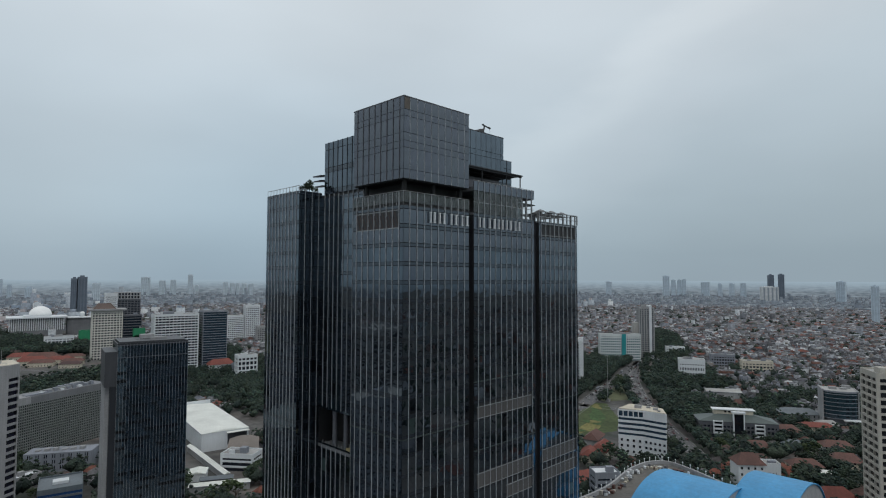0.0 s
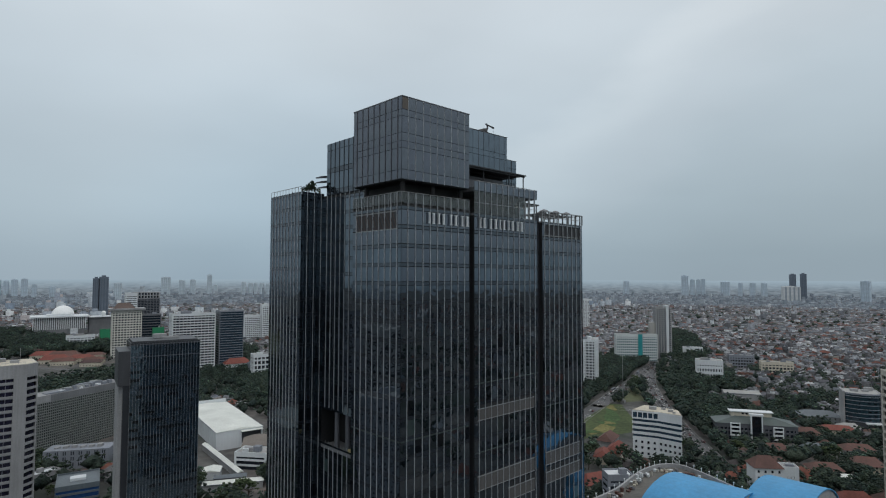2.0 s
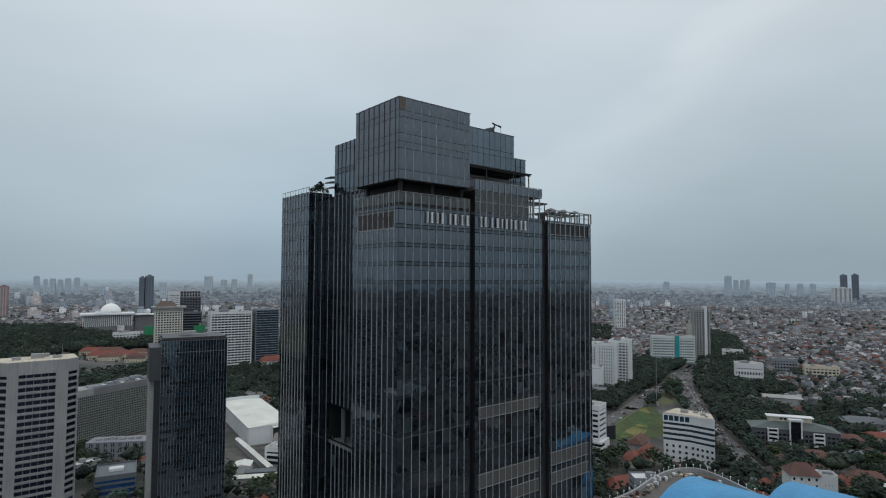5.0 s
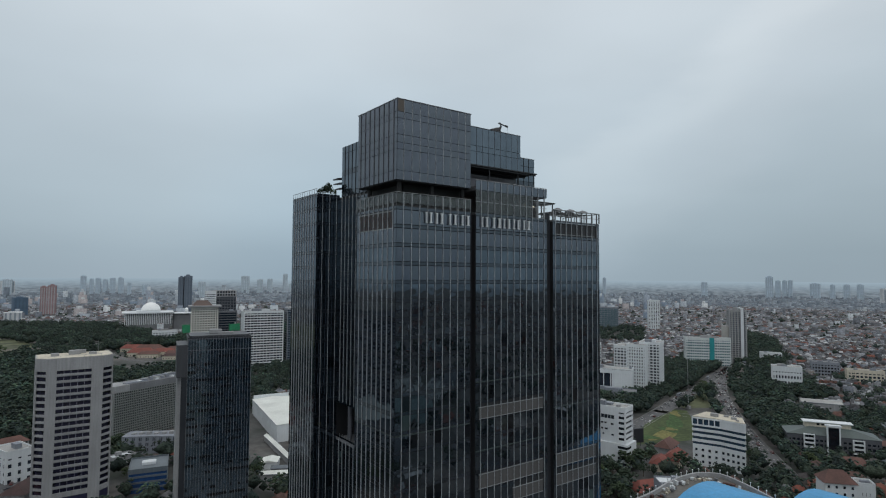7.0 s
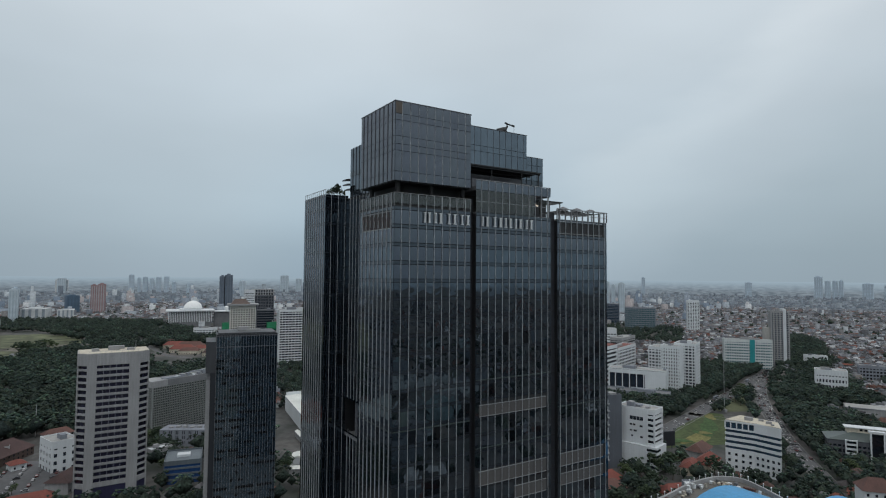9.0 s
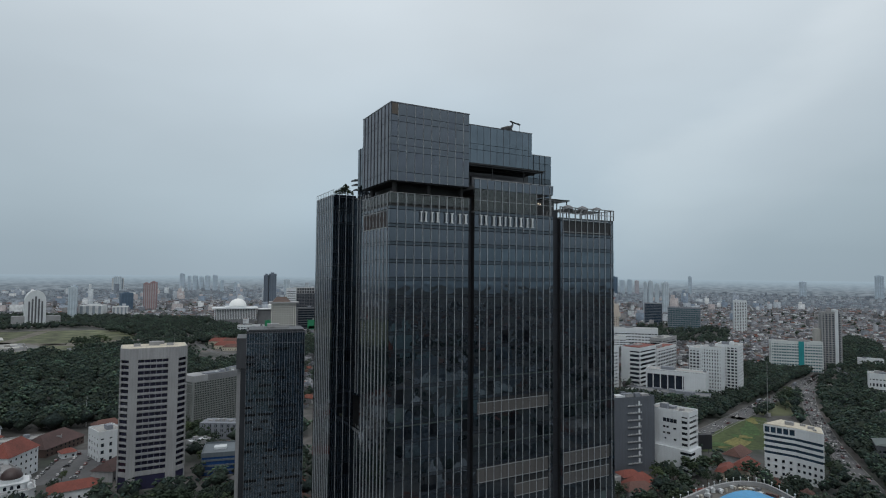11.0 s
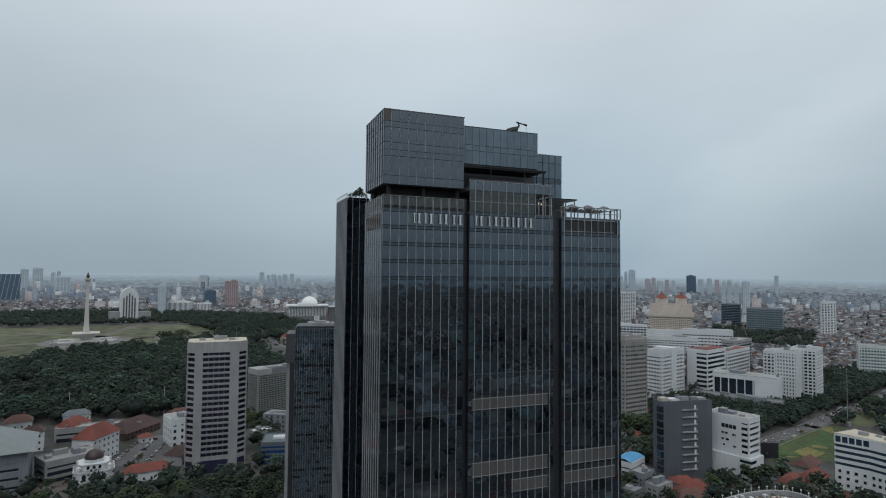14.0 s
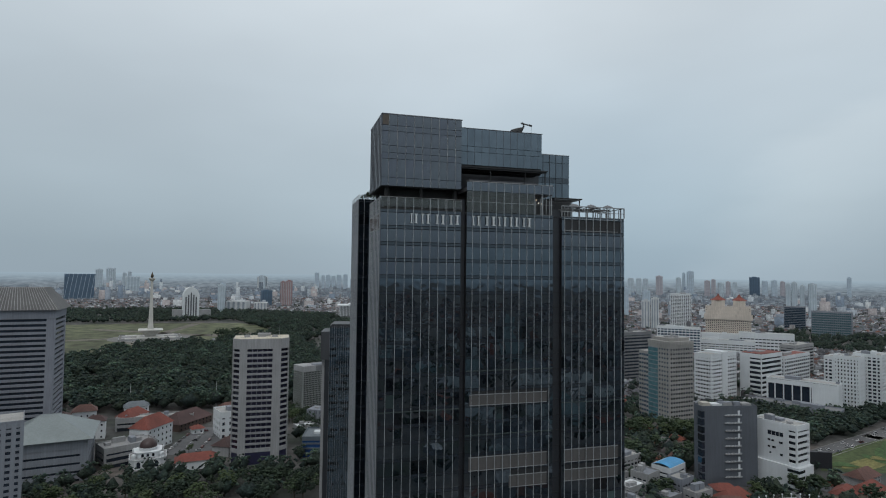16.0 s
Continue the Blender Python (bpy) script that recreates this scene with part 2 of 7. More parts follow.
LEAF = [mottled("foliage_a", [(0.030, 0.048, 0.030), (0.035, 0.054, 0.033), (0.027, 0.044, 0.028)], fine=0.9),
        mottled("foliage_b", [(0.040, 0.062, 0.033), (0.046, 0.068, 0.036), (0.036, 0.057, 0.031)], fine=0.9),
        mottled("foliage_c", [(0.022, 0.037, 0.026), (0.026, 0.041, 0.028), (0.020, 0.033, 0.024)], fine=0.9),
        mottled("foliage_d", [(0.056, 0.080, 0.036), (0.062, 0.086, 0.040), (0.050, 0.073, 0.034)], fine=0.9)]


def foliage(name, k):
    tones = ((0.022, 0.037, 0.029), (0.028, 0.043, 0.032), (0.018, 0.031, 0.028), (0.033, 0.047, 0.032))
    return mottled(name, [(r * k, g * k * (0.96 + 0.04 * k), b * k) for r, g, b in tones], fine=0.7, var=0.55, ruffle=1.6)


# each crown has one tone, deep shade green to paler yellow-green; insides take the deepest
WOODS = [foliage("forest_foliage_deep_and_shade", 1.0), foliage("forest_foliage", 1.4), foliage("forest_foliage_mid", 1.85), foliage("forest_foliage_pale", 2.6)]
W_VIOLET = coated_glass("violet_window", (0.024, 0.024, 0.05), ior=1.6, rough=0.08, var=0.6)
GREENGL_D = coated_glass("green_black_window", (0.018, 0.027, 0.026), ior=1.6, rough=0.1, var=0.4)
TEALGL = coated_glass("teal_window", (0.06, 0.13, 0.15), ior=1.6, rough=0.08, var=0.3)
BLUEPANEL = coated_glass("blue_panel_glass", (0.025, 0.07, 0.20), ior=1.6, rough=0.1, var=0.3)


# ---- mesh helpers ----
class Shape:
    """Collects vertices and faces with a material slot for each face."""

    def __init__(self):
        self.v, self.f, self.m = [], [], []

    def face(self, pts, slot=0):
        k = len(self.v)
        self.v += [tuple(p) for p in pts]
        self.f.append(tuple(range(k, k + len(pts))))
        self.m.append(slot)

    def box(self, x0, x1, y0, y1, z0, z1, slot=0, top=None):
        k = len(self.v)
        self.v += [(x0, y0, z0), (x1, y0, z0), (x1, y1, z0), (x0, y1, z0), (x0, y0, z1), (x1, y0, z1), (x1, y1, z1), (x0, y1, z1)]
        self.f += [(k, k + 3, k + 2, k + 1), (k + 4, k + 5, k + 6, k + 7), (k, k + 1, k + 5, k + 4), (k + 1, k + 2, k + 6, k + 5), (k + 2, k + 3, k + 7, k + 6), (k + 3, k, k + 4, k + 7)]
        self.m += [slot, slot if top is None else top, slot, slot, slot, slot]
        return self

    def turned(self, cx, cy, yaw, w, d, z0, z1, slot=0, top=None):
        k = len(self.v)
        self.box(-w / 2, w / 2, -d / 2, d / 2, z0, z1, slot, top)
        c, s = math.cos(yaw), math.sin(yaw)
        for i in range(k, len(self.v)):
            x, y, z = self.v[i]
            self.v[i] = (cx + x * c - y * s, cy + x * s + y * c, z)
        return self

    def hip(self, x0, x1, y0, y1, z0, z1, slot=0, gable=0.35, eave=0.5):
        """A hipped roof over a rectangle, its ridge along the longer side."""
        x0, x1, y0, y1 = x0 - eave, x1 + eave, y0 - eave, y1 + eave
        k = len(self.v)
        if x1 - x0 >= y1 - y0:
            g = (y1 - y0) * gable
            r = [(x0 + g, (y0 + y1) / 2, z1), (x1 - g, (y0 + y1) / 2, z1)]
            fs = [(0, 1, 5, 4), (1, 2, 5), (2, 3, 4, 5), (3, 0, 4)]
        else:
            g = (x1 - x0) * gable
            r = [((x0 + x1) / 2, y0 + g, z1), ((x0 + x1) / 2, y1 - g, z1)]
            fs = [(0, 1, 4), (1, 2, 5, 4), (2, 3, 5), (3, 0, 4, 5)]
        self.v += [(x0, y0, z0), (x1, y0, z0), (x1, y1, z0), (x0, y1, z0)] + r
        self.f += [tuple(k + i for i in f) for f in fs] + [(k + 3, k + 2, k + 1, k)]
        self.m += [slot] * 5
        return self

    def tube(self, profile, sides=16, slot=0, cx=0, cy=0, cap=True):
        """A turned body: profile of (radius, z) from the bottom up."""
        k = len(self.v)
        for r, z in profile:
            for i in range(sides):
                a = 2 * math.pi * i / sides
                self.v.append((cx + r * math.cos(a), cy + r * math.sin(a), z))
        for j in range(len(profile) - 1):
            for i in range(sides):
                a, b = k + j * sides + i, k + j * sides + (i + 1) % sides
                self.f.append((a, b, b + sides, a + sides))
                self.m.append(slot)
        if cap:
            self.f += [tuple(k + i for i in reversed(range(sides))), tuple(k + (len(profile) - 1) * sides + i for i in range(sides))]
            self.m += [slot, slot]
        return self

    def rod(self, a, b, r0, r1=None, sides=6, slot=0):
        a, b = Vector(a), Vector(b)
        r1 = r0 if r1 is None else r1
        z = (b - a).normalized()
        x = z.orthogonal().normalized()
        y = z.cross(x)
        k = len(self.v)
        for p, r in ((a, r0), (b, r1)):
            for i in range(sides):
                t = 2 * math.pi * i / sides
                self.v.append(tuple(p + (x * math.cos(t) + y * math.sin(t)) * r))
        for i in range(sides):
            self.f.append((k + i, k + (i + 1) % sides, k + sides + (i + 1) % sides, k + sides + i))
            self.m.append(slot)
        self.f += [tuple(k + i for i in reversed(range(sides))), tuple(k + sides + i for i in range(sides))]
        self.m += [slot, slot]
        return self

    def data(self, name, mats, smooth=False):
        me = bpy.data.meshes.new(name)
        me.from_pydata(self.v, [], self.f)
        for m in mats if isinstance(mats, (list, tuple)) else [mats]:
            me.materials.append(m)
        me.polygons.foreach_set("material_index", self.m)
        if smooth:
            me.polygons.foreach_set("use_smooth", [True] * len(self.f))
        me.update()
        return me


def thing(name, label, category, m=None, group="", kind=""):
    ob = new(name)
    ob.empty_display_size = 1
    ob.matrix_world = m or Matrix()
    return tagged(ob, label, category, group, kind)


def part(name, shape, mats, parent, label="", at=None, smooth=False):
    """One mesh under a thing or under a part; shape may be a mesh that others share."""
    ob = new(name, shape.data(name, mats, smooth) if isinstance(shape, Shape) else shape)
    ob.parent = parent
    if at is not None:
        ob.matrix_basis = at
    if label:
        ob["label"] = label
    return ob


def solo(name, shape, mats, label="", category="", group="", kind="", m=None, smooth=False):
    ob = new(name, shape.data(name, mats, smooth))
    if m is not None:
        ob.matrix_world = m
    return tagged(ob, label, category, group, kind)


# ---- the glass tower ----
FLOOR = 3.65
tower = thing("office_tower", "dark blue-grey glass tower with steel fins and stepped roof terraces", "skyscraper")
T = lambda x, y, z, yaw=0: pose(x, y, z, 0, 0, yaw)
BAY = 1.94


def pane_mesh(w, h, t, mat, name="pane"):
    b = 0.03
    s = Shape()
    s.v = [(0, 0, 0), (w, 0, 0), (w, 0, h), (0, 0, h), (b, -t, b), (w - b, -t, b), (w - b, -t, h - b), (b, -t, h - b)]
    s.f = [(4, 5, 6, 7), (0, 1, 5, 4), (1, 2, 6, 5), (2, 3, 7, 6), (3, 0, 4, 7)]
    s.m = [0] * 5
    return s.data(name, mat)


POOL = {}


def pane(parent, m, w, h, mat, name="pane", t=0.06):
    key = (round(w, 2), round(h, 2), mat.name)
    if key not in POOL:
        POOL[key] = pane_mesh(w, h, t, mat, name)
    j = random.gauss(0, 0.10), random.gauss(0, 0.10)
    return part(name, POOL[key], None, parent, at=m @ pose(0, 0, 0, j[0], 0, j[1]))


def facade(parent, m, edges, z_top, z_low, single_to=None, glass=None, rows=None, fins=True, fin_top=None, spandrel=0.72, fin_low=None, skip=None, gap=None):
    """A curtain wall in the plane y=0 of m, looking to -y: edges are the fin lines along x. Panes above single_to are parts of
    their own, those below are joined; spandrel strips and fins run between and before them."""
    glass = glass or GLASS
    low = Shape()
    span = Shape()
    levels = rows
    if levels is None:
        levels, z = [], z_top
        while z > z_low:
            levels.append((max(z - spandrel, z_low), z, 1))
            if z - spandrel > z_low:
                levels.append((max(z - FLOOR, z_low), z - spandrel, 0))
            z -= FLOOR
    for z0, z1, kind in levels:
        if z1 - z0 < 0.15:
            continue
        for a, b in zip(edges, edges[1:]):
            if skip and skip((a + b) / 2, (z0 + z1) / 2):
                continue
            if b - a < 0.12:
                continue
            if single_to is not None and z0 >= single_to:
                j = 0.022 if kind == 2 else 0.05
                pane(parent, m @ T(a + 0.05, 0, z0 + j), b - a - 0.10, z1 - z0 - 2 * j, CROWN if kind == 2 else (SPANDREL if kind == 1 else glass))
            else:
                s = span if kind == 1 else low
                slot = random.choices((0, 1, 2), (91, 6, 3))[0] if kind != 1 and z1 < 126 else 0
                tx, tz = random.gauss(0, 0.0020) * (b - a), random.gauss(0, 0.0020) * (z1 - z0)
                x0, x1, q0, q1 = a + 0.04, b - 0.04, z0 + 0.05, z1 - 0.05
                o = -0.05
                pts = [(x0, o, q0), (x1, o + tx, q0), (x1, o + tx + tz, q1), (x0, o + tz, q1)]
                s.face(pts, slot)
                back = [(p[0], 0.0, p[2]) for p in pts]
                for i in range(4):
                    k = (i + 1) % 4
                    s.face([back[i], back[k], pts[k], pts[i]])
    if low.f:
        tagged(part("glazing", low, [GLASS_FAR, GLASS_DIM, GLASS_LIT], parent, at=m), kind="stuff")
    if span.f:
        tagged(part("spandrel_glazing", span, SPANDREL, parent, at=m), kind="stuff")
    if fins:
        top = z_top if fin_top is None else fin_top
        lowest = z_low if fin_low is None else fin_low
        key = ("fin", round(top - lowest, 1))
        if key not in POOL:
            s = Shape().box(-0.04, 0.04, -0.20, 0.02, 0, top - lowest)
            POOL[key] = s.data("fin", FIN)
        for x in edges[1:-1]:
            if gap and gap[0] < x < gap[1]:
                for g0, g1 in ((lowest, gap[2]), (gap[3], top)):
                    part("fin", Shape().box(-0.05, 0.05, -0.20, 0.02, g0, g1), FIN, parent, at=m @ T(x, 0, 0))
                continue
            part("fin", POOL[key], None, parent, at=m @ T(x, 0, lowest))


def core(parent, name, x0, x1, y0, y1, z0, z1, mat=None):
    return part(name, Shape().box(x0, x1, y0, y1, z0, z1), mat or DARK, parent)


def lines(first, last, offset, bay=BAY):
    out, x = [first], first + offset
    while x < last - 0.3:
        out.append(x)
        x += bay
    return out + [last]


# dark backing volumes behind the skins
core(tower, "core_front", 0.06, 18.5, 0.06, 16.0, 0, 149.2)
core(tower, "core_middle", 19.85, 41.6, -0.2, 16.0, 0, 148.6)
core(tower, "core_right", 44.1, 61.3, 0.1, 30.0, 0, 148.6)
core(tower, "core_rear", 11.5, 55.4, 16.0, 54.0, 0, 155.2)
core(tower, "core_rear", 6.56, 11.5, 16.0, 54.0, 0, 94.5)
core(tower, "core_rear", 6.56, 11.5, 16.0, 54.0, 104.0, 155.2)
core(tower, "core_rear", 6.56, 11.5, 16.0, 25.1, 94.5, 104.0)
core(tower, "core_left", 0.36, 20.0, 38.4, 54.0, 0, 155.0)
core(tower, "slot_core", 18.5, 44.1, 1.1, 16.0, 0, 149.0, BLACKP)

m_front = T(0, 0, 0)
m_left = T(0, 16.1, 0, -90)
e_front = lines(0.0, 18.6, 1.55)
e_left = lines(0.0, 16.1, 1.35)
# front block, both faces; the near corner is one glazed return
facade(tower, m_front, e_front, 149.0, 0, single_to=134.0, fin_top=151.6)
facade(tower, m_left, e_left, 149.0, 0, single_to=141.0, fin_top=151.6,
       skip=lambda x, z: 1.3 < x < 14.9 and 144.6 < z < 147.9)
# middle block with the second word
e_mid = lines(0.0, 21.9, 1.45)
facade(tower, T(19.8, -0.3, 0), e_mid, 149.0, 0, single_to=141.5, fin_top=156.1,
       skip=lambda x, z: 0.9 < x < 20.4 and (104.9 < z < 107.4 or 90.3 < z < 93.3 or (85.9 < z < 88.6 and x > 10.6)))
# right block
e_right = lines(0.0, 17.3, 0.8)
facade(tower, T(44.1, 0.0, 0), e_right, 148.9, 0, single_to=141.5, fin_top=151.5,
       skip=lambda x, z: (0.6 < x < 15.4 and (145.6 < z < 148.4 or 90.3 < z < 93.3 or 85.9 < z < 88.6)))
# recessed left court: rear face, return face and the left wing
facade(tower, T(6.5, 38.3, 0, -90), lines(0.0, 22.2, 1.6), 154.6, 0, single_to=None, fin_top=155.2,
       skip=lambda x, z: 0.1 < x < 13.2 and 94.7 < z < 104.0, gap=(0.1, 13.0, 94.6, 104.0))
facade(tower, T(0.3, 38.3, 0), [0.0, 1.5, 3.4, 5.3, 6.2], 155.9, 0)
facade(tower, T(0.3, 54.1, 0, -90), lines(0.0, 15.8, 1.5, 1.62), 155.9, 0)
# plain sides away from the court
facade(tower, T(61.4, 0.1, 0, 90), lines(0.0, 29.8, 1.6), 148.9, 0, fins=False)
facade(tower, T(55.5, 30.0, 0, 90), lines(0.0, 24.0, 1.6), 155.0, 0, fins=False)
facade(tower, T(55.4, 54.1, 0, 180), lines(0.0, 35.2, 1.6), 155.0, 0, fins=False)
facade(tower, T(20.1, 54.1, 0, 180), lines(0.0, 19.6, 1.6), 155.0, 0, fins=False)
# return of the front block inside the court
part("return_wall", Shape().box(0.05, 6.6, 16.02, 16.12, 0, 150), BLACKP, tower)
# narrow dark slots between the blocks
for x0, x1, top in ((18.6, 19.8, 152.0), (41.7, 44.1, 150.6)):
    s = Shape().box(x0, x1, 0.95, 1.08, 0, top)
    part("slot_glazing", s, BLACKP, tower)
    s = Shape()
    z = 10.0
    while z < top:
        s.box(x0, x1, 0.85, 0.97, z, z + 0.25)
        z += FLOOR
    part("slot_transom", s, DARK, tower)

# crown box over the terrace slot
crown_rows = [(154.15, 156.0, 2), (156.0, 160.2, 2), (160.2, 161.55, 2), (161.55, 163.15, 2), (163.15, 166.4, 2), (166.4, 167.7, 2), (167.7, 170.15, 2)]
crown = part("crown", Shape().box(0.07, 18.5, 0.07, 16.0, 154.1, 170.1), DARK, tower)
facade(crown, m_front, e_front, 170.15, 154.15, single_to=100, rows=crown_rows, fins=False)
facade(crown, m_left, e_left, 170.15, 154.15, single_to=100, rows=crown_rows, fins=False)
s = Shape().box(-0.1, 18.7, -0.1, 16.2, 170.15, 170.35)
part("crown_coping", s, SLATE, crown)
fin_c = Shape().box(-0.05, 0.05, -0.18, 0.02, 0, 16.0).data("crown_fin", SLATE)
for x in e_left[1:-1]:
    part("crown_fin", fin_c, None, crown, at=m_left @ T(x, 0, 154.15))
fin_t = Shape().box(-0.025, 0.025, -0.10, 0.02, 0, 16.0).data("crown_mullion", paint("crown_mullion", (0.5, 0.52, 0.53), rough=0.4, metal=0.25, var=0.1))
for x in e_front[1:-1]:
    part("crown_mullion", fin_t, None, crown, at=m_front @ T(x, 0, 154.15))
part("film_pane", Shape().box(0.06, 1.5, -0.075, -0.068, 167.78, 170.08), paint("amber_film", (0.085, 0.066, 0.05), rough=0.25), crown, "amber film behind a corner pane")
# slot floor, walls and columns near black: shade under the crown is painted in
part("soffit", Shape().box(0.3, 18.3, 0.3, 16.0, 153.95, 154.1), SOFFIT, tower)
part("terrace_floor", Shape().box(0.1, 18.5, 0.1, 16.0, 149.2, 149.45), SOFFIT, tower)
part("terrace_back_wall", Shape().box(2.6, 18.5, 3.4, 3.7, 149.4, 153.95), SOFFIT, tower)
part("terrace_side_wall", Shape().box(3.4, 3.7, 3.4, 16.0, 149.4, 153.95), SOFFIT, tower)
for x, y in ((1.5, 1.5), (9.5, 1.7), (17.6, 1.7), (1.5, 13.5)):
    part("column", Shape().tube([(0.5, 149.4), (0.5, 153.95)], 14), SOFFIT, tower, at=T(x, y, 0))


def balustrade(parent, a, b, z, h, step=1.94):
    a, b = Vector(a), Vector(b)
    n = max(1, round((b - a).length / step))
    part("handrail", Shape().rod((*a, z + h), (*b, z + h), 0.07, sides=6), RAILM, parent)
    post = Shape().box(-0.04, 0.04, -0.04, 0.04, 0, h).data("rail_post", RAILM)
    for i in range(n + 1):
        p = a + (b - a) * i / n
        part("rail_post", post, None, parent, at=T(p.x, p.y, z))


CLEAR, cn, cl, cb = shader("clear_glass")
cb.inputs["Base Color"].default_value = (0.75, 0.8, 0.82, 1)
cb.inputs["Roughness"].default_value = 0.03
c_mix, c_tr = cn.new("ShaderNodeMixShader"), cn.new("ShaderNodeBsdfTransparent")
c_tr.inputs[0].default_value = (0.62, 0.68, 0.70, 1)
cb.inputs["Base Color"].default_value = (0.048, 0.056, 0.053, 1)
cb.inputs["IOR"].default_value = 1.9
c_mix.inputs[0].default_value = 0.55
cl.new(c_tr.outputs[0], c_mix.inputs[1])
cl.new(cb.outputs[0], c_mix.inputs[2])
cl.new(c_mix.outputs[0], cn["Material Output"].inputs[0])

balustrade(tower, (0, 0), (18.6, 0), 149.0, 2.7)
balustrade(tower, (0, 0), (0, 16.1), 149.0, 2.7)
for a, b in zip(e_front, e_front[1:]):
    part("rail_glass", Shape().box(a + 0.05, b - 0.05, -0.02, 0.02, 149.6, 151.5), CLEAR, tower)
for a, b in zip(e_left, e_left[1:]):
    part("rail_glass", Shape().box(-0.02, 0.02, 16.1 - b + 0.05, 16.1 - a - 0.05, 149.6, 151.5), CLEAR, tower)

# louvred openings below the terrace on the left face, and on the right block
s = Shape().box(0.015, 0.6, 1.2, 14.8, 144.5, 148.0)
part("opening_back", s, BLACKP, tower)
slat = Shape()
slat.v = [(-0.02, 0, 0), (0.1, 0, 0), (0.1, 1.25, 3.1), (-0.02, 1.25, 3.1), (-0.02, 0.22, 0), (0.1, 0.22, 0), (0.1, 1.47, 3.1), (-0.02, 1.47, 3.1)]
slat.f, slat.m = [(0, 1, 2, 3), (4, 7, 6, 5), (0, 4, 5, 1), (3, 2, 6, 7), (0, 3, 7, 4), (1, 5, 6, 2)], [0] * 6
slat = slat.data("slat", paint("brown_slat", (0.075, 0.056, 0.050), var=0.2))
for i in range(14):
    part("slat", slat, None, tower, at=T(-0.09, 1.3 + i * 0.93, 144.75))
for z in (144.5, 147.95):
    part("opening_rail", Shape().box(-0.1, 0.15, 1.2, 14.8, z, z + 0.18), RAILM, tower)
part("opening_back", Shape().box(44.9, 59.5, 0.5, 0.62, 145.5, 148.5), SOFFIT, tower)
blade = Shape().box(0, 0.12, 0, 0.4, 0, 2.75).data("louvre_blade", paint("louvre_blade", (0.040, 0.036, 0.036)))
for i in range(30):
    part("louvre_blade", blade, None, tower, at=T(45.1 + i * 0.48, 0.08, 145.65, 24))
for z in (145.5, 148.4):
    part("opening_rail", Shape().box(44.8, 59.6, -0.08, 0.15, z, z + 0.14), RAILM, tower)

# pale louvre bands on the middle and right blocks
for x0, x1, z0, z1 in ((20.8, 40.1, 105.0, 107.25), (20.8, 40.1, 90.4, 93.2), (30.6, 40.1, 86.0, 88.5), (44.8, 59.4, 90.4, 93.2), (44.8, 59.4, 86.0, 88.5)):
    y = -0.42 if x0 < 42 else -0.12
    n = max(1, round((x1 - x0) / BAY))
    w = (x1 - x0) / n
    for i in range(n):
        part("louvre_panel", Shape().box(x0 + i * w + 0.02, x0 + (i + 1) * w - 0.02, y, y + 0.2, z0, z1), LOUVRE, tower)
    part("band_edge", Shape().box(x0, x1, y - 0.06, y + 0.1, z1, z1 + 0.14), RAILM, tower)
    part("band_edge", Shape().box(x0, x1, y - 0.06, y + 0.1, z0 - 0.14, z0), RAILM, tower)

# pale floor edges that show behind the glass
EDGE = paint("floor_edge", (0.040, 0.056, 0.055), rough=0.4)
for x0, x1, y, z in ((0.1, 18.5, -0.085, 104.2), (19.9, 41.6, -0.385, 98.1), (44.2, 61.3, -0.085, 104.2), (19.9, 41.6, -0.385, 112.6)):
    part("floor_edge", Shape().box(x0, x1, y, y + 0.05, z, z + 0.25), EDGE, tower)
part("floor_edge", Shape().box(-0.085, -0.035, 0.1, 16.0, 104.2, 104.45), EDGE, tower)
part("floor_edge", Shape().box(0.215, 0.265, 38.4, 54.0, 98.8, 99.05), EDGE, tower)

# upper part of the middle block: two open glazed storeys with a bar
part("bar_floor", Shape().box(19.9, 41.6, -0.1, 16.0, 148.7, 149.1), CONC_D, tower)
part("bar_ceiling", Shape().box(19.9, 41.6, -0.1, 11.0, 153.9, 154.5), CONC_D, tower)
part("bar_back_wall", Shape().box(19.9, 38.0, 8.0, 8.3, 149.1, 154.0), BROWN, tower)
for a, b in zip(e_mid, e_mid[1:]):
    for z0, z1 in ((149.1, 151.4), (151.45, 153.9)):
        if b < 18.0:
            part("bar_pane", Shape().box(19.8 + a + 0.05, 19.8 + b - 0.05, -0.32, -0.28, z0, z1), CLEAR, tower)
    part("parapet_panel", Shape().box(19.8 + a + 0.03, 19.8 + b - 0.03, -0.34, -0.2, 154.0, 156.0), GLASS, tower)
part("bar_transom", Shape().box(19.8, 41.7, -0.36, -0.24, 151.38, 151.48), RAILM, tower)
for x in (39.2, 41.5):
    part("bar_post", Shape().box(x - 0.12, x + 0.12, 0.2, 0.44, 149.1, 154.0), RAILM, tower)
for y in (3.0, 6.0, 9.0):
    part("bar_post", Shape().box(41.4, 41.64, y, y + 0.24, 149.1, 154.0), RAILM, tower)
part("upper_terrace_floor", Shape().box(19.9, 41.6, -0.1, 17.0, 154.5, 154.8), CONC_D, tower)
balustrade(tower, (19.8, -0.3), (41.7, -0.3), 156.0, 0.15)
balustrade(tower, (41.7, -0.3), (41.7, 9.0), 154.8, 1.3)

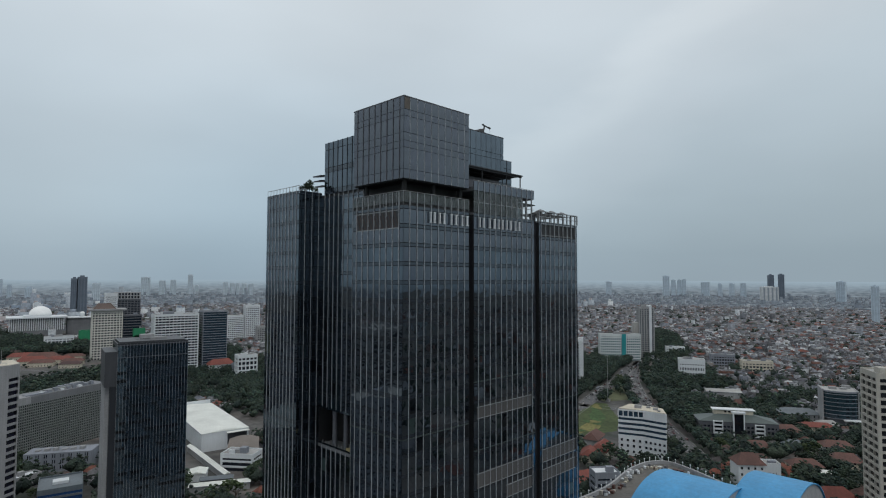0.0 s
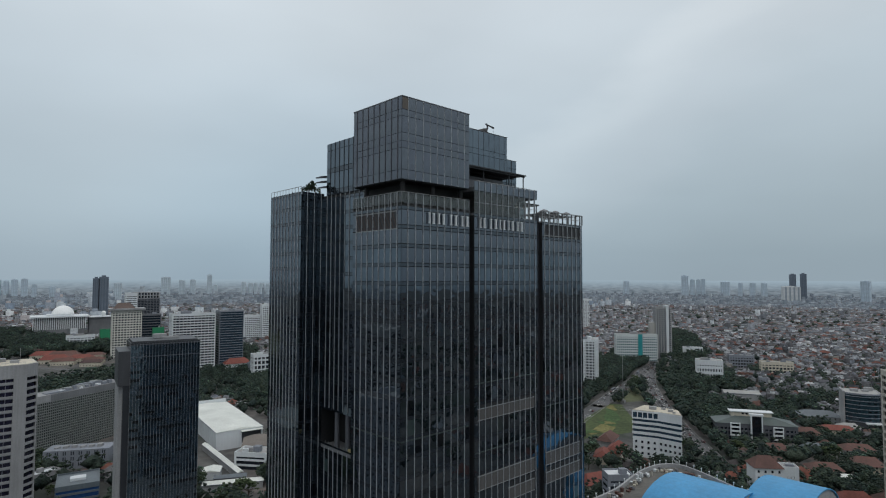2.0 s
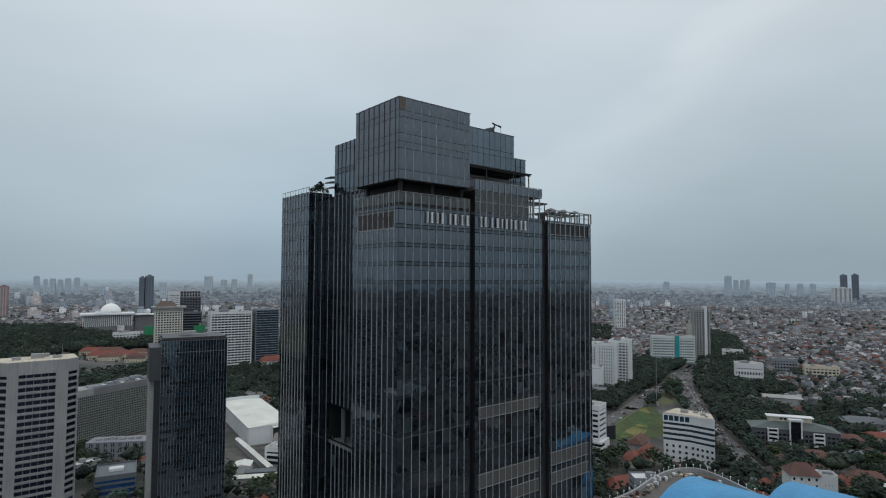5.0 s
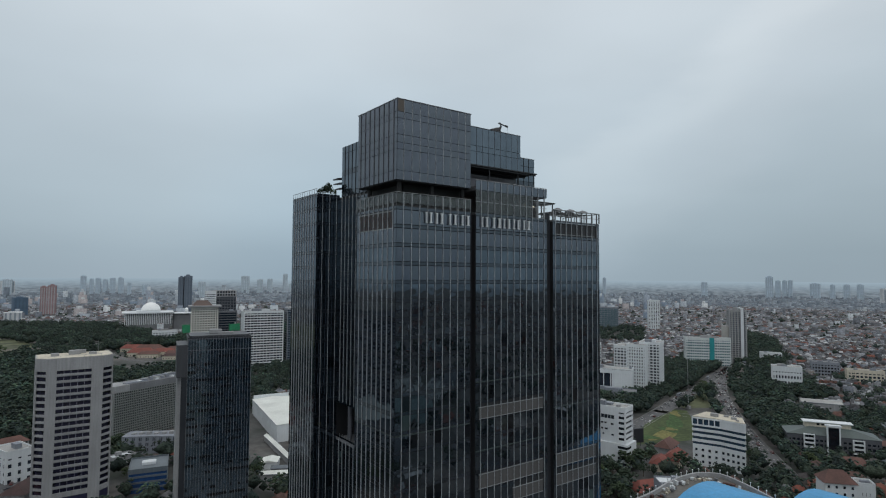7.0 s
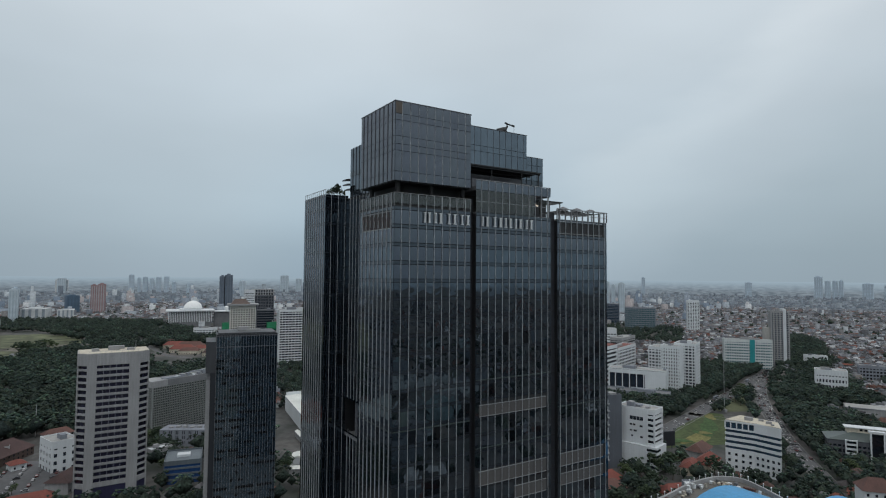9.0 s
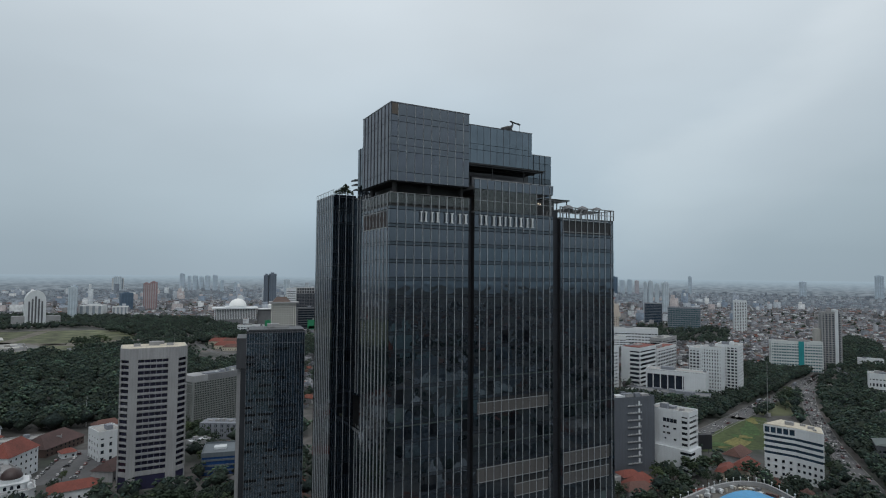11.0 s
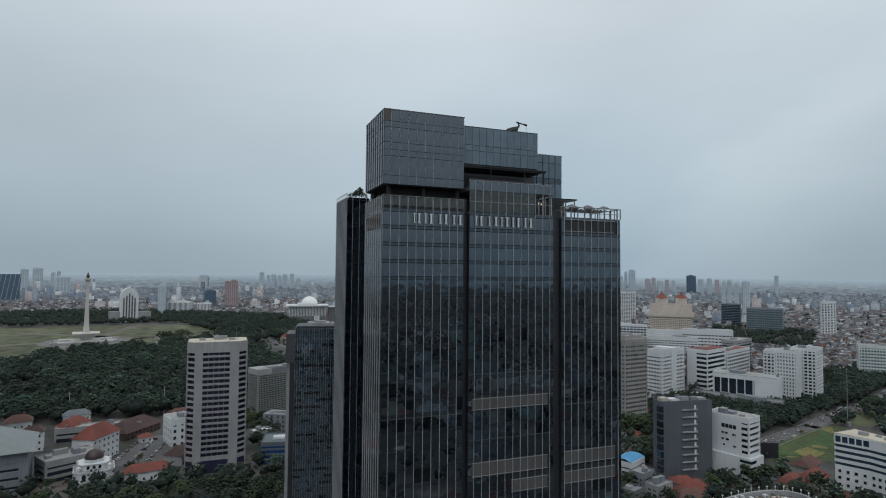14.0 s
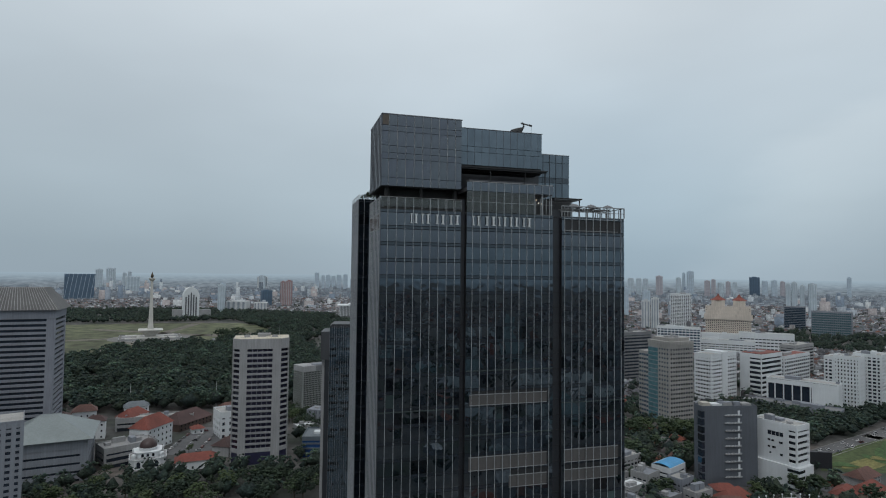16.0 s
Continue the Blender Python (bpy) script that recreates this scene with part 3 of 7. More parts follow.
# set-back upper boxes
upper = part("upper_box", Shape().box(18.4, 44.1, 11.3, 40.0, 162.3, 171.4), DARK, tower)
rows_u = [(162.25, 165.6, 2), (165.6, 167.0, 2), (167.0, 171.5, 2)]
facade(upper, T(18.6, 11.2, 0), lines(0.0, 25.6, 1.2), 171.5, 162.25, single_to=None, rows=[(a, b, 0) for a, b, _ in rows_u], fins=False)
m_fin = Shape().box(-0.03, 0.03, -0.10, 0.02, 0, 9.2).data("upper_mullion", SLATE)
for x in lines(0.0, 25.6, 1.2)[1:-1]:
    part("upper_mullion", m_fin, None, upper, at=T(18.6 + x, 11.2, 162.25))
part("upper_coping", Shape().box(18.4, 44.3, 11.05, 40.0, 171.5, 171.65), SLATE, upper)
part("upper_wall", Shape().box(18.4, 44.0, 12.6, 12.9, 154.8, 162.3), BLACKP, tower)
part("canopy", Shape().box(18.7, 41.8, 3.2, 11.1, 160.1, 160.3), SOFFIT, tower)
part("canopy_edge", Shape().box(18.7, 41.9, 3.05, 3.2, 160.08, 160.34), DARK, tower)
for y in (3.4, 7.0, 10.6):
    part("canopy_beam", Shape().box(18.7, 41.8, y, y + 0.2, 159.75, 160.1), DARK, tower)
for x in (27.0, 36.0, 41.4):
    part("canopy_post", Shape().box(x, x + 0.2, 3.6, 3.8, 154.8, 160.1), DARK, tower)
part("upper_soffit", Shape().box(18.5, 44.1, 11.3, 12.6, 162.0, 162.28), SOFFIT, tower)
part("terrace_counter", Shape().box(22.0, 39.0, 4.4, 5.2, 154.8, 157.4), SLATE, tower)
rear = part("rear_box", Shape().box(6.56, 30.0, 16.2, 37.0, 155.0, 167.9), DARK, tower)
facade(rear, T(6.5, 37.1, 0, -90), lines(0.0, 21.0, 1.7), 168.0, 155.0, single_to=None,
       rows=[(166.2, 168.0, 0), (161.8, 166.2, 0), (160.6, 161.8, 1), (156.5, 160.6, 0), (155.2, 156.5, 1)], fins=False)
m_fin2 = Shape().box(-0.05, 0.05, -0.16, 0.02, 0, 12.8).data("rear_fin", BLACKP)
for x in lines(0.0, 21.0, 1.7)[1:-1]:
    part("rear_fin", m_fin2, None, rear, at=T(6.5, 37.1, 155.2, -90) @ T(x, 0, 0))
third = part("third_box", Shape().box(40.0, 55.5, 17.6, 40.0, 155.0, 167.7), DARK, tower)
facade(third, T(44.1, 17.5, 0), lines(0.0, 11.5, 1.6), 167.8, 155.0, single_to=None,
       rows=[(165.6, 167.8, 0), (161.4, 165.6, 0), (160.0, 161.4, 1), (155.0, 160.0, 0)], fins=False)
for x in lines(0.0, 11.5, 1.6)[1:-1]:
    part("third_mullion", m_fin2, None, third, at=T(44.1 + x, 17.5, 155.0))
part("third_coping", Shape().box(43.9, 55.7, 17.4, 40.0, 167.8, 167.95), FIN, third)

# right roof: open steel trellis and pergola
part("right_roof", Shape().box(44.1, 61.4, 0.1, 30.0, 148.6, 149.0), CONC_D, tower)
for x in e_right:
    part("trellis_post", Shape().box(44.1 + x - 0.08, 44.1 + x + 0.08, -0.2, 0.12, 149.0, 151.5), RAILM, tower)
part("trellis_beam", Shape().box(44.1, 61.4, -0.2, 0.14, 151.4, 151.6), RAILM, tower)
part("trellis_beam", Shape().box(44.1, 61.4, -0.15, 0.05, 150.1, 150.22), RAILM, tower)
for y in (2.0, 4.0, 6.0, 8.0, 10.0, 12.0):
    part("trellis_post", Shape().box(61.2, 61.4, y, y + 0.16, 149.0, 151.5), RAILM, tower)
part("trellis_beam", Shape().box(61.2, 61.4, 0, 12.2, 151.4, 151.6), RAILM, tower)
for i in range(9):
    part("pergola_slat", Shape().box(47.0 + i * 1.45, 47.25 + i * 1.45, 2.0, 9.0, 151.2, 151.45), RAILM, tower)
for x, y in ((47, 2.4), (52.5, 2.4), (58.5, 2.4), (47, 8.6), (58.5, 8.6)):
    part("pergola_post", Shape().box(x, x + 0.2, y, y + 0.2, 149.0, 151.2), RAILM, tower)
part("side_canopy", Shape().box(46.5, 54.9, 9.0, 14.0, 154.55, 154.8), SOFFIT, tower)
part("side_canopy_ceiling", Shape().box(46.8, 54.6, 9.3, 13.8, 154.4, 154.55), RAILM, tower)
for x, y in ((47.0, 9.4), (54.2, 9.4), (54.2, 13.4)):
    part("side_canopy_post", Shape().box(x, x + 0.2, y, y + 0.2, 149.0, 154.4), DARK, tower)
for k in range(5):
    part("parasol", Shape().tube([(1.5, 151.9), (0.9, 152.3), (0.05, 152.6)], 8), CONC_D, tower, at=T(49.0 + k * 2.4, 3.0 + (k % 2) * 2.6, 0))

# left wing roof rail
part("left_roof", Shape().box(0.4, 20.0, 38.4, 54.0, 155.0, 155.3), CONC_D, tower)
balustrade(tower, (0.35, 38.5), (0.35, 54.0), 155.9, 1.2, step=1.6)
for x, z, w in ((6.2, 160.1, 3.4), (6.4, 158.9, 3.2), (6.8, 157.6, 2.8)):
    part("roof_louvre", Shape().box(0, w, 0, 3.0, 0, 0.3), SLATE, tower, at=pose(x, 38.9, z, 0, -9, 0))
part("louvre_post", Shape().box(8.8, 9.1, 39.2, 39.5, 155.3, 160.4), SLATE, tower)

# sky garden recess in the court
part("sky_garden", Shape().box(6.6, 11.4, 25.2, 38.2, 94.52, 94.8), CONC_D, tower)
part("recess_back", Shape().box(11.3, 11.48, 25.2, 38.2, 94.8, 103.98), SOFFIT, tower)
for y in (28.5, 33.0):
    part("column", Shape().tube([(0.6, 94.8), (0.6, 103.98)], 14), SLATE, tower, at=T(7.6, y, 0))
part("recess_parapet", Shape().box(6.42, 6.6, 25.2, 38.2, 94.2, 95.0), CONC_D, tower)
bit_bench = Shape().box(7.0, 8.2, 25.8, 27.6, 94.8, 95.7)
part("bench", bit_bench, paint("yellow_bench", (0.45, 0.38, 0.2)), tower)
for i in range(8):
    part("garden_post", Shape().box(6.6, 6.7, 27.5 + i * 1.3, 27.6 + i * 1.3, 95.0, 96.0), RAILM, tower)


# planters along the terrace rail and warm pendant lamps in the bar
SHRUB = mottled("planter_leaves", [(0.03, 0.05, 0.02)], island=False, fine=3.0)
for i in range(9):
    x = 2.2 + i * 1.94
    part("planter", Shape().box(x - 0.6, x + 0.6, 0.5, 1.0, 149.45, 150.3), SLATE, tower)
    part("planter_shrub", Shape().tube([(0.3, 150.3), (0.55, 150.7), (0.3, 151.1), (0.05, 151.3)], 7), SHRUB, tower, at=T(x, 0.75, 0))
for i in range(8):
    x, s = 3.2 + i * 1.94, Shape()
    hoop = [(x - 0.55 + 1.1 * k / 8, 1.5, 150.0 + 1.35 * math.sin(math.pi * k / 8) ** 0.7) for k in range(9)]
    for p, q in zip(hoop, hoop[1:]):
        s.rod(p, q, 0.05, sides=5)
    part("terrace_hoop", s, LETTER, tower, "white bent-steel hoop behind the terrace rail")
WARM, vn, vl, vb_ = shader("warm_lamp")
vb_.inputs["Emission Color"].default_value, vb_.inputs["Emission Strength"].default_value = (1.0, 0.78, 0.55, 1), 0.7
for x, y, z in ((36.4, 1.6, 151.9), (37.6, 2.4, 151.9), (38.8, 1.6, 151.9), (40.0, 2.4, 151.9), (36.9, 4.0, 153.0), (39.4, 4.2, 153.0)):
    part("pendant_lamp", Shape().tube([(0.05, z), (0.16, z + 0.08), (0.16, z + 0.24), (0.04, z + 0.34)], 8), WARM, tower, at=T(x, y, 0))
    part("pendant_cord", Shape().box(x - 0.015, x + 0.015, y - 0.015, y + 0.015, z + 0.3, 153.9), DARK, tower)

# plain raised shapes where the sign stands: a pair of pale uprights for each mark
SIGN_Z, SIGN_H = 145.95, 2.15
for x0, x1, y in ((6.57, 8.34, -0.45), (9.08, 11.17, -0.45), (12.44, 14.7, -0.45), (15.68, 18.15, -0.45),
                  (21.0, 23.07, -0.75), (24.23, 26.88, -0.75), (27.39, 29.6, -0.75), (30.31, 32.55, -0.75), (33.51, 35.83, -0.75)):
    w = x1 - x0
    for a, b in ((0.10, 0.20), (0.68, 0.84)):
        s = Shape().box(x0 + a * w, x0 + b * w, y - 0.16, y + 0.14, SIGN_Z + 0.16, SIGN_Z + SIGN_H - 0.16)
        for z in (SIGN_Z, SIGN_Z + SIGN_H - 0.16):
            s.box(x0 + (a - 0.09) * w, x0 + (b + 0.09) * w, y - 0.16, y + 0.14, z, z + 0.16)
        part("sign_bar", s, LETTER, tower, "raised pale metal bar of the rooftop sign")


# ---- ground and roads ----
def inside(poly, x, y):
    hit, j = False, len(poly) - 1
    for i in range(len(poly)):
        (xi, yi), (xj, yj) = poly[i], poly[j]
        if (yi > y) != (yj > y) and x < (xj - xi) * (y - yi) / (yj - yi) + xi:
            hit = not hit
        j = i
    return hit


def flat(name, poly, z, mat, label, category):
    s = Shape()
    s.face([(x, y, z) for x, y in poly])
    return solo(name, s, mat, label, category, kind="structure")


def ribbon(points, width):
    """Left and right edges of a band along a smooth line."""
    pts = []
    for i in range(len(points) - 1):
        p0, p1, p2, p3 = (Vector(points[max(0, min(len(points) - 1, k))]) for k in (i - 1, i, i + 1, i + 2))
        for k in range(6):
            t = k / 6
            pts.append(0.5 * (2 * p1 + (p2 - p0) * t + (2 * p0 - 5 * p1 + 4 * p2 - p3) * t * t + (3 * p1 - p0 - 3 * p2 + p3) * t ** 3))
    pts.append(Vector(points[-1]))
    left, right = [], []
    for i, p in enumerate(pts):
        d = (pts[min(i + 1, len(pts) - 1)] - pts[max(i - 1, 0)]).normalized()
        n = Vector((-d.y, d.x)) * width / 2
        left.append(p + n)
        right.append(p - n)
    return pts, left, right


ASPHALT = paint("asphalt", (0.10, 0.102, 0.107), rough=0.85, var=0.3, big=0.02, fine=0.3, streaks=0)
PAVING = paint("paving", (0.16, 0.16, 0.155), rough=0.85, var=0.25, big=0.03, fine=0.4, streaks=0)
KERB = paint("kerb_stone", (0.20, 0.20, 0.19), var=0.2, streaks=0)
MARK = paint("road_paint", (0.62, 0.62, 0.58), var=0.3, streaks=0)
LAWN = mottled("lawn", [(0.085, 0.094, 0.052)], island=False, fine=0.04, var=0.6)
DIRT = mottled("park_dirt", [(0.135, 0.125, 0.105)], island=False, fine=0.08, var=0.4)
GARDEN_A = mottled("garden_grass", [(0.052, 0.072, 0.027)], island=False, fine=0.25, var=0.35)
GARDEN_B = mottled("garden_shrub", [(0.15, 0.14, 0.05)], island=False, fine=0.4, var=0.4)
GARDEN_C = mottled("garden_hedge", [(0.045, 0.085, 0.028)], island=False, fine=0.5, var=0.4)

GROUND, gn, gl, gb = shader("city_ground")
g_co = gn.new("ShaderNodeTexCoord").outputs["Object"]
g_mix = gn.new("ShaderNodeValToRGB")
for spot, c in ((0.36, (0.022, 0.032, 0.02)), (0.45, (0.05, 0.052, 0.05)), (0.55, (0.085, 0.083, 0.08)), (0.66, (0.12, 0.105, 0.095))):
    g_mix.color_ramp.elements.new(spot).color = (*c, 1)
gl.new(noisy(gn, gl, g_co, 0.012, 8.0), g_mix.inputs[0])
gl.new(times(gn, gl, g_mix.outputs[0], ranged(gn, gl, noisy(gn, gl, g_co, 0.12, 5.0), 0.6, 1.35)), gb.inputs["Base Color"])
gb.inputs["Roughness"].default_value = 0.9

s = Shape()
N = 48
for i in range(N):
    for a, b in ((0, 1200), (1200, 4990)):
        t0, t1 = 2 * math.pi * i / N, 2 * math.pi * (i + 1) / N
        if a == 0:
            s.face([(0, 0, 0), (b * math.cos(t0), b * math.sin(t0), 0), (b * math.cos(t1), b * math.sin(t1), 0)])
        else:
            s.face([(a * math.cos(t0), a * math.sin(t0), 0), (b * math.cos(t0), b * math.sin(t0), 0), (b * math.cos(t1), b * math.sin(t1), 0), (a * math.cos(t1), a * math.sin(t1), 0)])
solo("ground", s, GROUND, "grey-brown city ground of lots, lanes and scrub", "ground", kind="structure")

ROADS = []


def road(name, points, width, label, lanes=4):
    pts, left, right = ribbon(points, width)
    s = Shape()
    for i in range(len(pts) - 1):
        s.face([(*right[i], 0.08), (*right[i + 1], 0.08), (*left[i + 1], 0.08), (*left[i], 0.08)])
    ob = solo(name, s, ASPHALT, label, "road", kind="structure")
    k = Shape()
    for side in (left, right):
        for i in range(len(pts) - 1):
            a, b = Vector(side[i]), Vector(side[i + 1])
            mid = (a + b) / 2
            k.turned(mid.x, mid.y, math.atan2(b.y - a.y, b.x - a.x), (b - a).length + 0.1, 0.5, 0, 0.25)
    part("kerb", k, KERB, ob)
    d = Shape()
    for j in range(1, lanes):
        f = j / lanes
        for i in range(0, len(pts) - 1):
            a, b = left[i].lerp(right[i], f), left[i + 1].lerp(right[i + 1], f)
            n = max(1, int((b - a).length / 9))
            for q in range(n):
                p = a.lerp(b, (q + 0.3) / n)
                d.turned(p.x, p.y, math.atan2(b.y - a.y, b.x - a.x), 3.2, 0.18, 0.085, 0.1)
    part("lane_marks", d, MARK, ob)
    ROADS.append((pts, width))
    return ob


road("road_east", [(370, 85), (425, 130), (466, 161), (519, 198), (576, 236), (651, 280), (735, 320), (815, 356), (960, 425), (1200, 530)], 13, "busy asphalt avenue with lane marks and kerbs", 5)
road("road_west", [(330, 205), (395, 225), (485, 251), (565, 275), (630, 293), (712, 322), (815, 352)], 16, "wide asphalt street beside the garden island", 5)
road("road_cross", [(466, 252), (475, 215), (490, 180)], 12, "short asphalt link across the junction", 3)
road("road_rail", [(105, 600), (170, 690), (250, 900), (300, 1150)], 9, "pale elevated railway strip through trees", 2)
road("park_lane", [(60, 1230), (66, 1071), (74, 962), (104, 900), (152, 818), (176, 780)], 8, "pale paved lane curving through the park", 1)
GARDEN = [(345, 190), (398, 170), (440, 190), (492, 232), (486, 242), (430, 230), (370, 212)]
flat("median_lawn", [(500, 238), (532, 222), (600, 263), (652, 290), (618, 284), (560, 266), (505, 251)], 0.15, LAWN, "dull green lawn between the two avenues", "lawn")
flat("garden_island", GARDEN, 0.16, GARDEN_A, "bright green traffic island lawn with shaped beds", "garden")
for i, (cx, cy, rx, ry, turn, mat) in enumerate(((392, 194, 22, 8, 14, GARDEN_B), (440, 214, 26, 7, 32, GARDEN_C), (412, 200, 9, 9, 0, GARDEN_C), (470, 231, 12, 4, 40, GARDEN_B), (372, 196, 10, 5, -20, GARDEN_C), (412, 200, 5, 5, 0, GARDEN_B))):
    s, c, q = Shape(), math.cos(radians(turn)), math.sin(radians(turn))
    ring = []
    for k in range(28):
        a = 2 * math.pi * k / 28
        r = 1 + 0.22 * math.sin(3 * a + i) + 0.1 * math.sin(5 * a)
        u, v = rx * r * math.cos(a), ry * r * math.sin(a)
        ring.append((cx + u * c - v * q, cy + u * q + v * c, 0.2 + 0.07 * i))
    s.face(ring)
    solo("flower_bed", s, mat, "clipped curved flower bed on the traffic island", "flower bed", kind="structure")
MONAS = Vector((-264, 1130))
flat("park_lawn", [(-310, 800), (-480, 790), (-600, 1180), (-640, 1440), (-330, 1480), (-120, 1450), (-60, 1380), (-30, 1230), (-90, 1060), (-210, 960), (-272, 880)], 0.1, LAWN, "wide mown lawn of the monument park", "lawn")
for a, b in (((-480, 1090), (0, 1210)), ((-300, 930), (-220, 1450)), ((-420, 1330), (-60, 1090))):
    d = (Vector(b) - Vector(a))
    s = Shape().turned((a[0] + b[0]) / 2, (a[1] + b[1]) / 2, math.atan2(d.y, d.x), d.length, 24, 0.12, 0.2)
    solo("park_path", s, DIRT, "pale paved path across the park lawn", "path", kind="structure")
s = Shape().tube([(75, 0.1), (75, 0.28)], 40, cx=MONAS.x, cy=MONAS.y)
solo("plaza", s, PAVING, "round paved plaza below the monument", "plaza", kind="structure")


# ---- crowds of far things ----
def swarm(name, tv, tf, slots, placed, mats, label, category, smooth=False):
    """Many small bodies in one mesh: template vertices, faces and slots, laid at rows of x, y, z, yaw, sx, sy, sz."""
    P = np.array(placed, float)
    V = np.array(tv, float)
    n, k = len(P), len(V)
    c, s_ = np.cos(P[:, 3])[:, None], np.sin(P[:, 3])[:, None]
    X, Y = V[None, :, 0] * P[:, 4:5], V[None, :, 1] * P[:, 5:6]
    out = np.stack([P[:, 0:1] + X * c - Y * s_, P[:, 1:2] + X * s_ + Y * c, P[:, 2:3] + V[None, :, 2] * P[:, 6:7]], -1).reshape(-1, 3)
    me = bpy.data.meshes.new(name)
    sizes = np.array([len(f) for f in tf])
    idx = np.concatenate([np.array(f) for f in tf])
    loops = (idx[None, :] + (np.arange(n) * k)[:, None]).ravel()
    me.vertices.add(n * k)
    me.vertices.foreach_set("co", out.ravel())
    me.loops.add(len(loops))
    me.loops.foreach_set("vertex_index", loops.astype(np.int32))
    me.polygons.add(n * len(tf))
    tot = np.tile(sizes, n)
    me.polygons.foreach_set("loop_start", np.concatenate([[0], np.cumsum(tot)[:-1]]).astype(np.int32))
    for m in mats:
        me.materials.append(m)
    me.polygons.foreach_set("material_index", np.tile(np.array(slots, np.int32), n))
    if smooth:
        me.polygons.foreach_set("use_smooth", np.ones(len(tot), bool))
    me.update(calc_edges=True)
    me.validate()
    ob = new(name, me)
    return tagged(ob, label, category, kind="stuff")


BOX_V = [(-.5, -.5, 0), (.5, -.5, 0), (.5, .5, 0), (-.5, .5, 0), (-.5, -.5, 1), (.5, -.5, 1), (.5, .5, 1), (-.5, .5, 1)]
BOX_F = [(0, 1, 5, 4), (1, 2, 6, 5), (2, 3, 7, 6), (3, 0, 4, 7), (4, 5, 6, 7)]
HIP_V = [(-.5, -.5, 0), (.5, -.5, 0), (.5, .5, 0), (-.5, .5, 0), (-.5, -.5, .62), (.5, -.5, .62), (.5, .5, .62), (-.5, .5, .62),
         (-.56, -.57, .6), (.56, -.57, .6), (.56, .57, .6), (-.56, .57, .6), (-.2, 0, 1), (.2, 0, 1)]
HIP_F = [(0, 1, 5, 4), (1, 2, 6, 5), (2, 3, 7, 6), (3, 0, 4, 7), (8, 9, 13, 12), (9, 10, 13), (10, 11, 12, 13), (11, 8, 12)]
GAB_V = HIP_V[:12] + [(-.56, 0, 1), (.56, 0, 1)]
# shop house: body, parapet lip and a roof-top hut
SHOP_V = BOX_V + [(-.4, -.1, 1), (.1, -.1, 1), (.1, .35, 1), (-.4, .35, 1), (-.4, -.1, 1.28), (.1, -.1, 1.28), (.1, .35, 1.28), (-.4, .35, 1.28)]
SHOP_F = BOX_F + [tuple(i + 8 for i in f) for f in BOX_F]

WALLS = mottled("house_walls", [(0.229, 0.239, 0.250), (0.175, 0.182, 0.190), (0.124, 0.129, 0.135), (0.258, 0.270, 0.290), (0.189, 0.177, 0.163), (0.150, 0.164, 0.189), (0.104, 0.106, 0.115), (0.42, 0.44, 0.45), (0.08, 0.08, 0.085)], fine=0.4, var=0.35)
ROOFS = mottled("house_roofs", [(0.105, 0.041, 0.032), (0.075, 0.078, 0.087), (0.142, 0.055, 0.040), (0.048, 0.046, 0.050), (0.150, 0.155, 0.171), (0.057, 0.031, 0.027), (0.083, 0.085, 0.096), (0.202, 0.214, 0.233), (0.090, 0.047, 0.038), (0.037, 0.041, 0.048), (0.36, 0.37, 0.38), (0.035, 0.036, 0.04)], fine=0.35, var=0.4)
ROOFS_B = mottled("tiled_roofs", [(0.12, 0.045, 0.032), (0.07, 0.04, 0.034), (0.15, 0.052, 0.036), (0.05, 0.045, 0.045), (0.085, 0.05, 0.042), (0.10, 0.10, 0.105)], fine=0.5, var=0.4)
FLATS = mottled("flat_roofs", [(0.170, 0.180, 0.196), (0.110, 0.117, 0.130), (0.241, 0.254, 0.279), (0.081, 0.085, 0.098), (0.140, 0.143, 0.149)], fine=0.3, var=0.35)
# aerial haze is painted into these far and mid tones as blue-grey
FARW = mottled("hazed_far_walls", [(0.224, 0.262, 0.299), (0.179, 0.213, 0.246), (0.284, 0.321, 0.352), (0.150, 0.179, 0.213)], fine=0.05, var=0.2)
FARR = mottled("hazed_far_roofs", [(0.150, 0.162, 0.190), (0.125, 0.140, 0.168), (0.185, 0.205, 0.240), (0.175, 0.150, 0.160), (0.105, 0.122, 0.145), (0.26, 0.29, 0.33), (0.165, 0.140, 0.148), (0.115, 0.13, 0.14)], fine=0.05, var=0.2)
MIDW = mottled("hazed_mid_walls", [(0.237, 0.253, 0.279), (0.185, 0.201, 0.223), (0.134, 0.144, 0.163), (0.295, 0.310, 0.332), (0.196, 0.193, 0.194), (0.164, 0.181, 0.206), (0.42, 0.45, 0.47), (0.10, 0.105, 0.115)], fine=0.2, var=0.3)
MIDR = mottled("hazed_mid_roofs", [(0.105, 0.070, 0.066), (0.090, 0.096, 0.110), (0.135, 0.078, 0.066), (0.066, 0.070, 0.080), (0.140, 0.148, 0.165), (0.080, 0.058, 0.056), (0.095, 0.085, 0.088), (0.185, 0.198, 0.22), (0.050, 0.066, 0.056), (0.34, 0.36, 0.37), (0.060, 0.060, 0.064), (0.155, 0.068, 0.052), (0.085, 0.065, 0.062), (0.11, 0.098, 0.098)], fine=0.2, var=0.35)

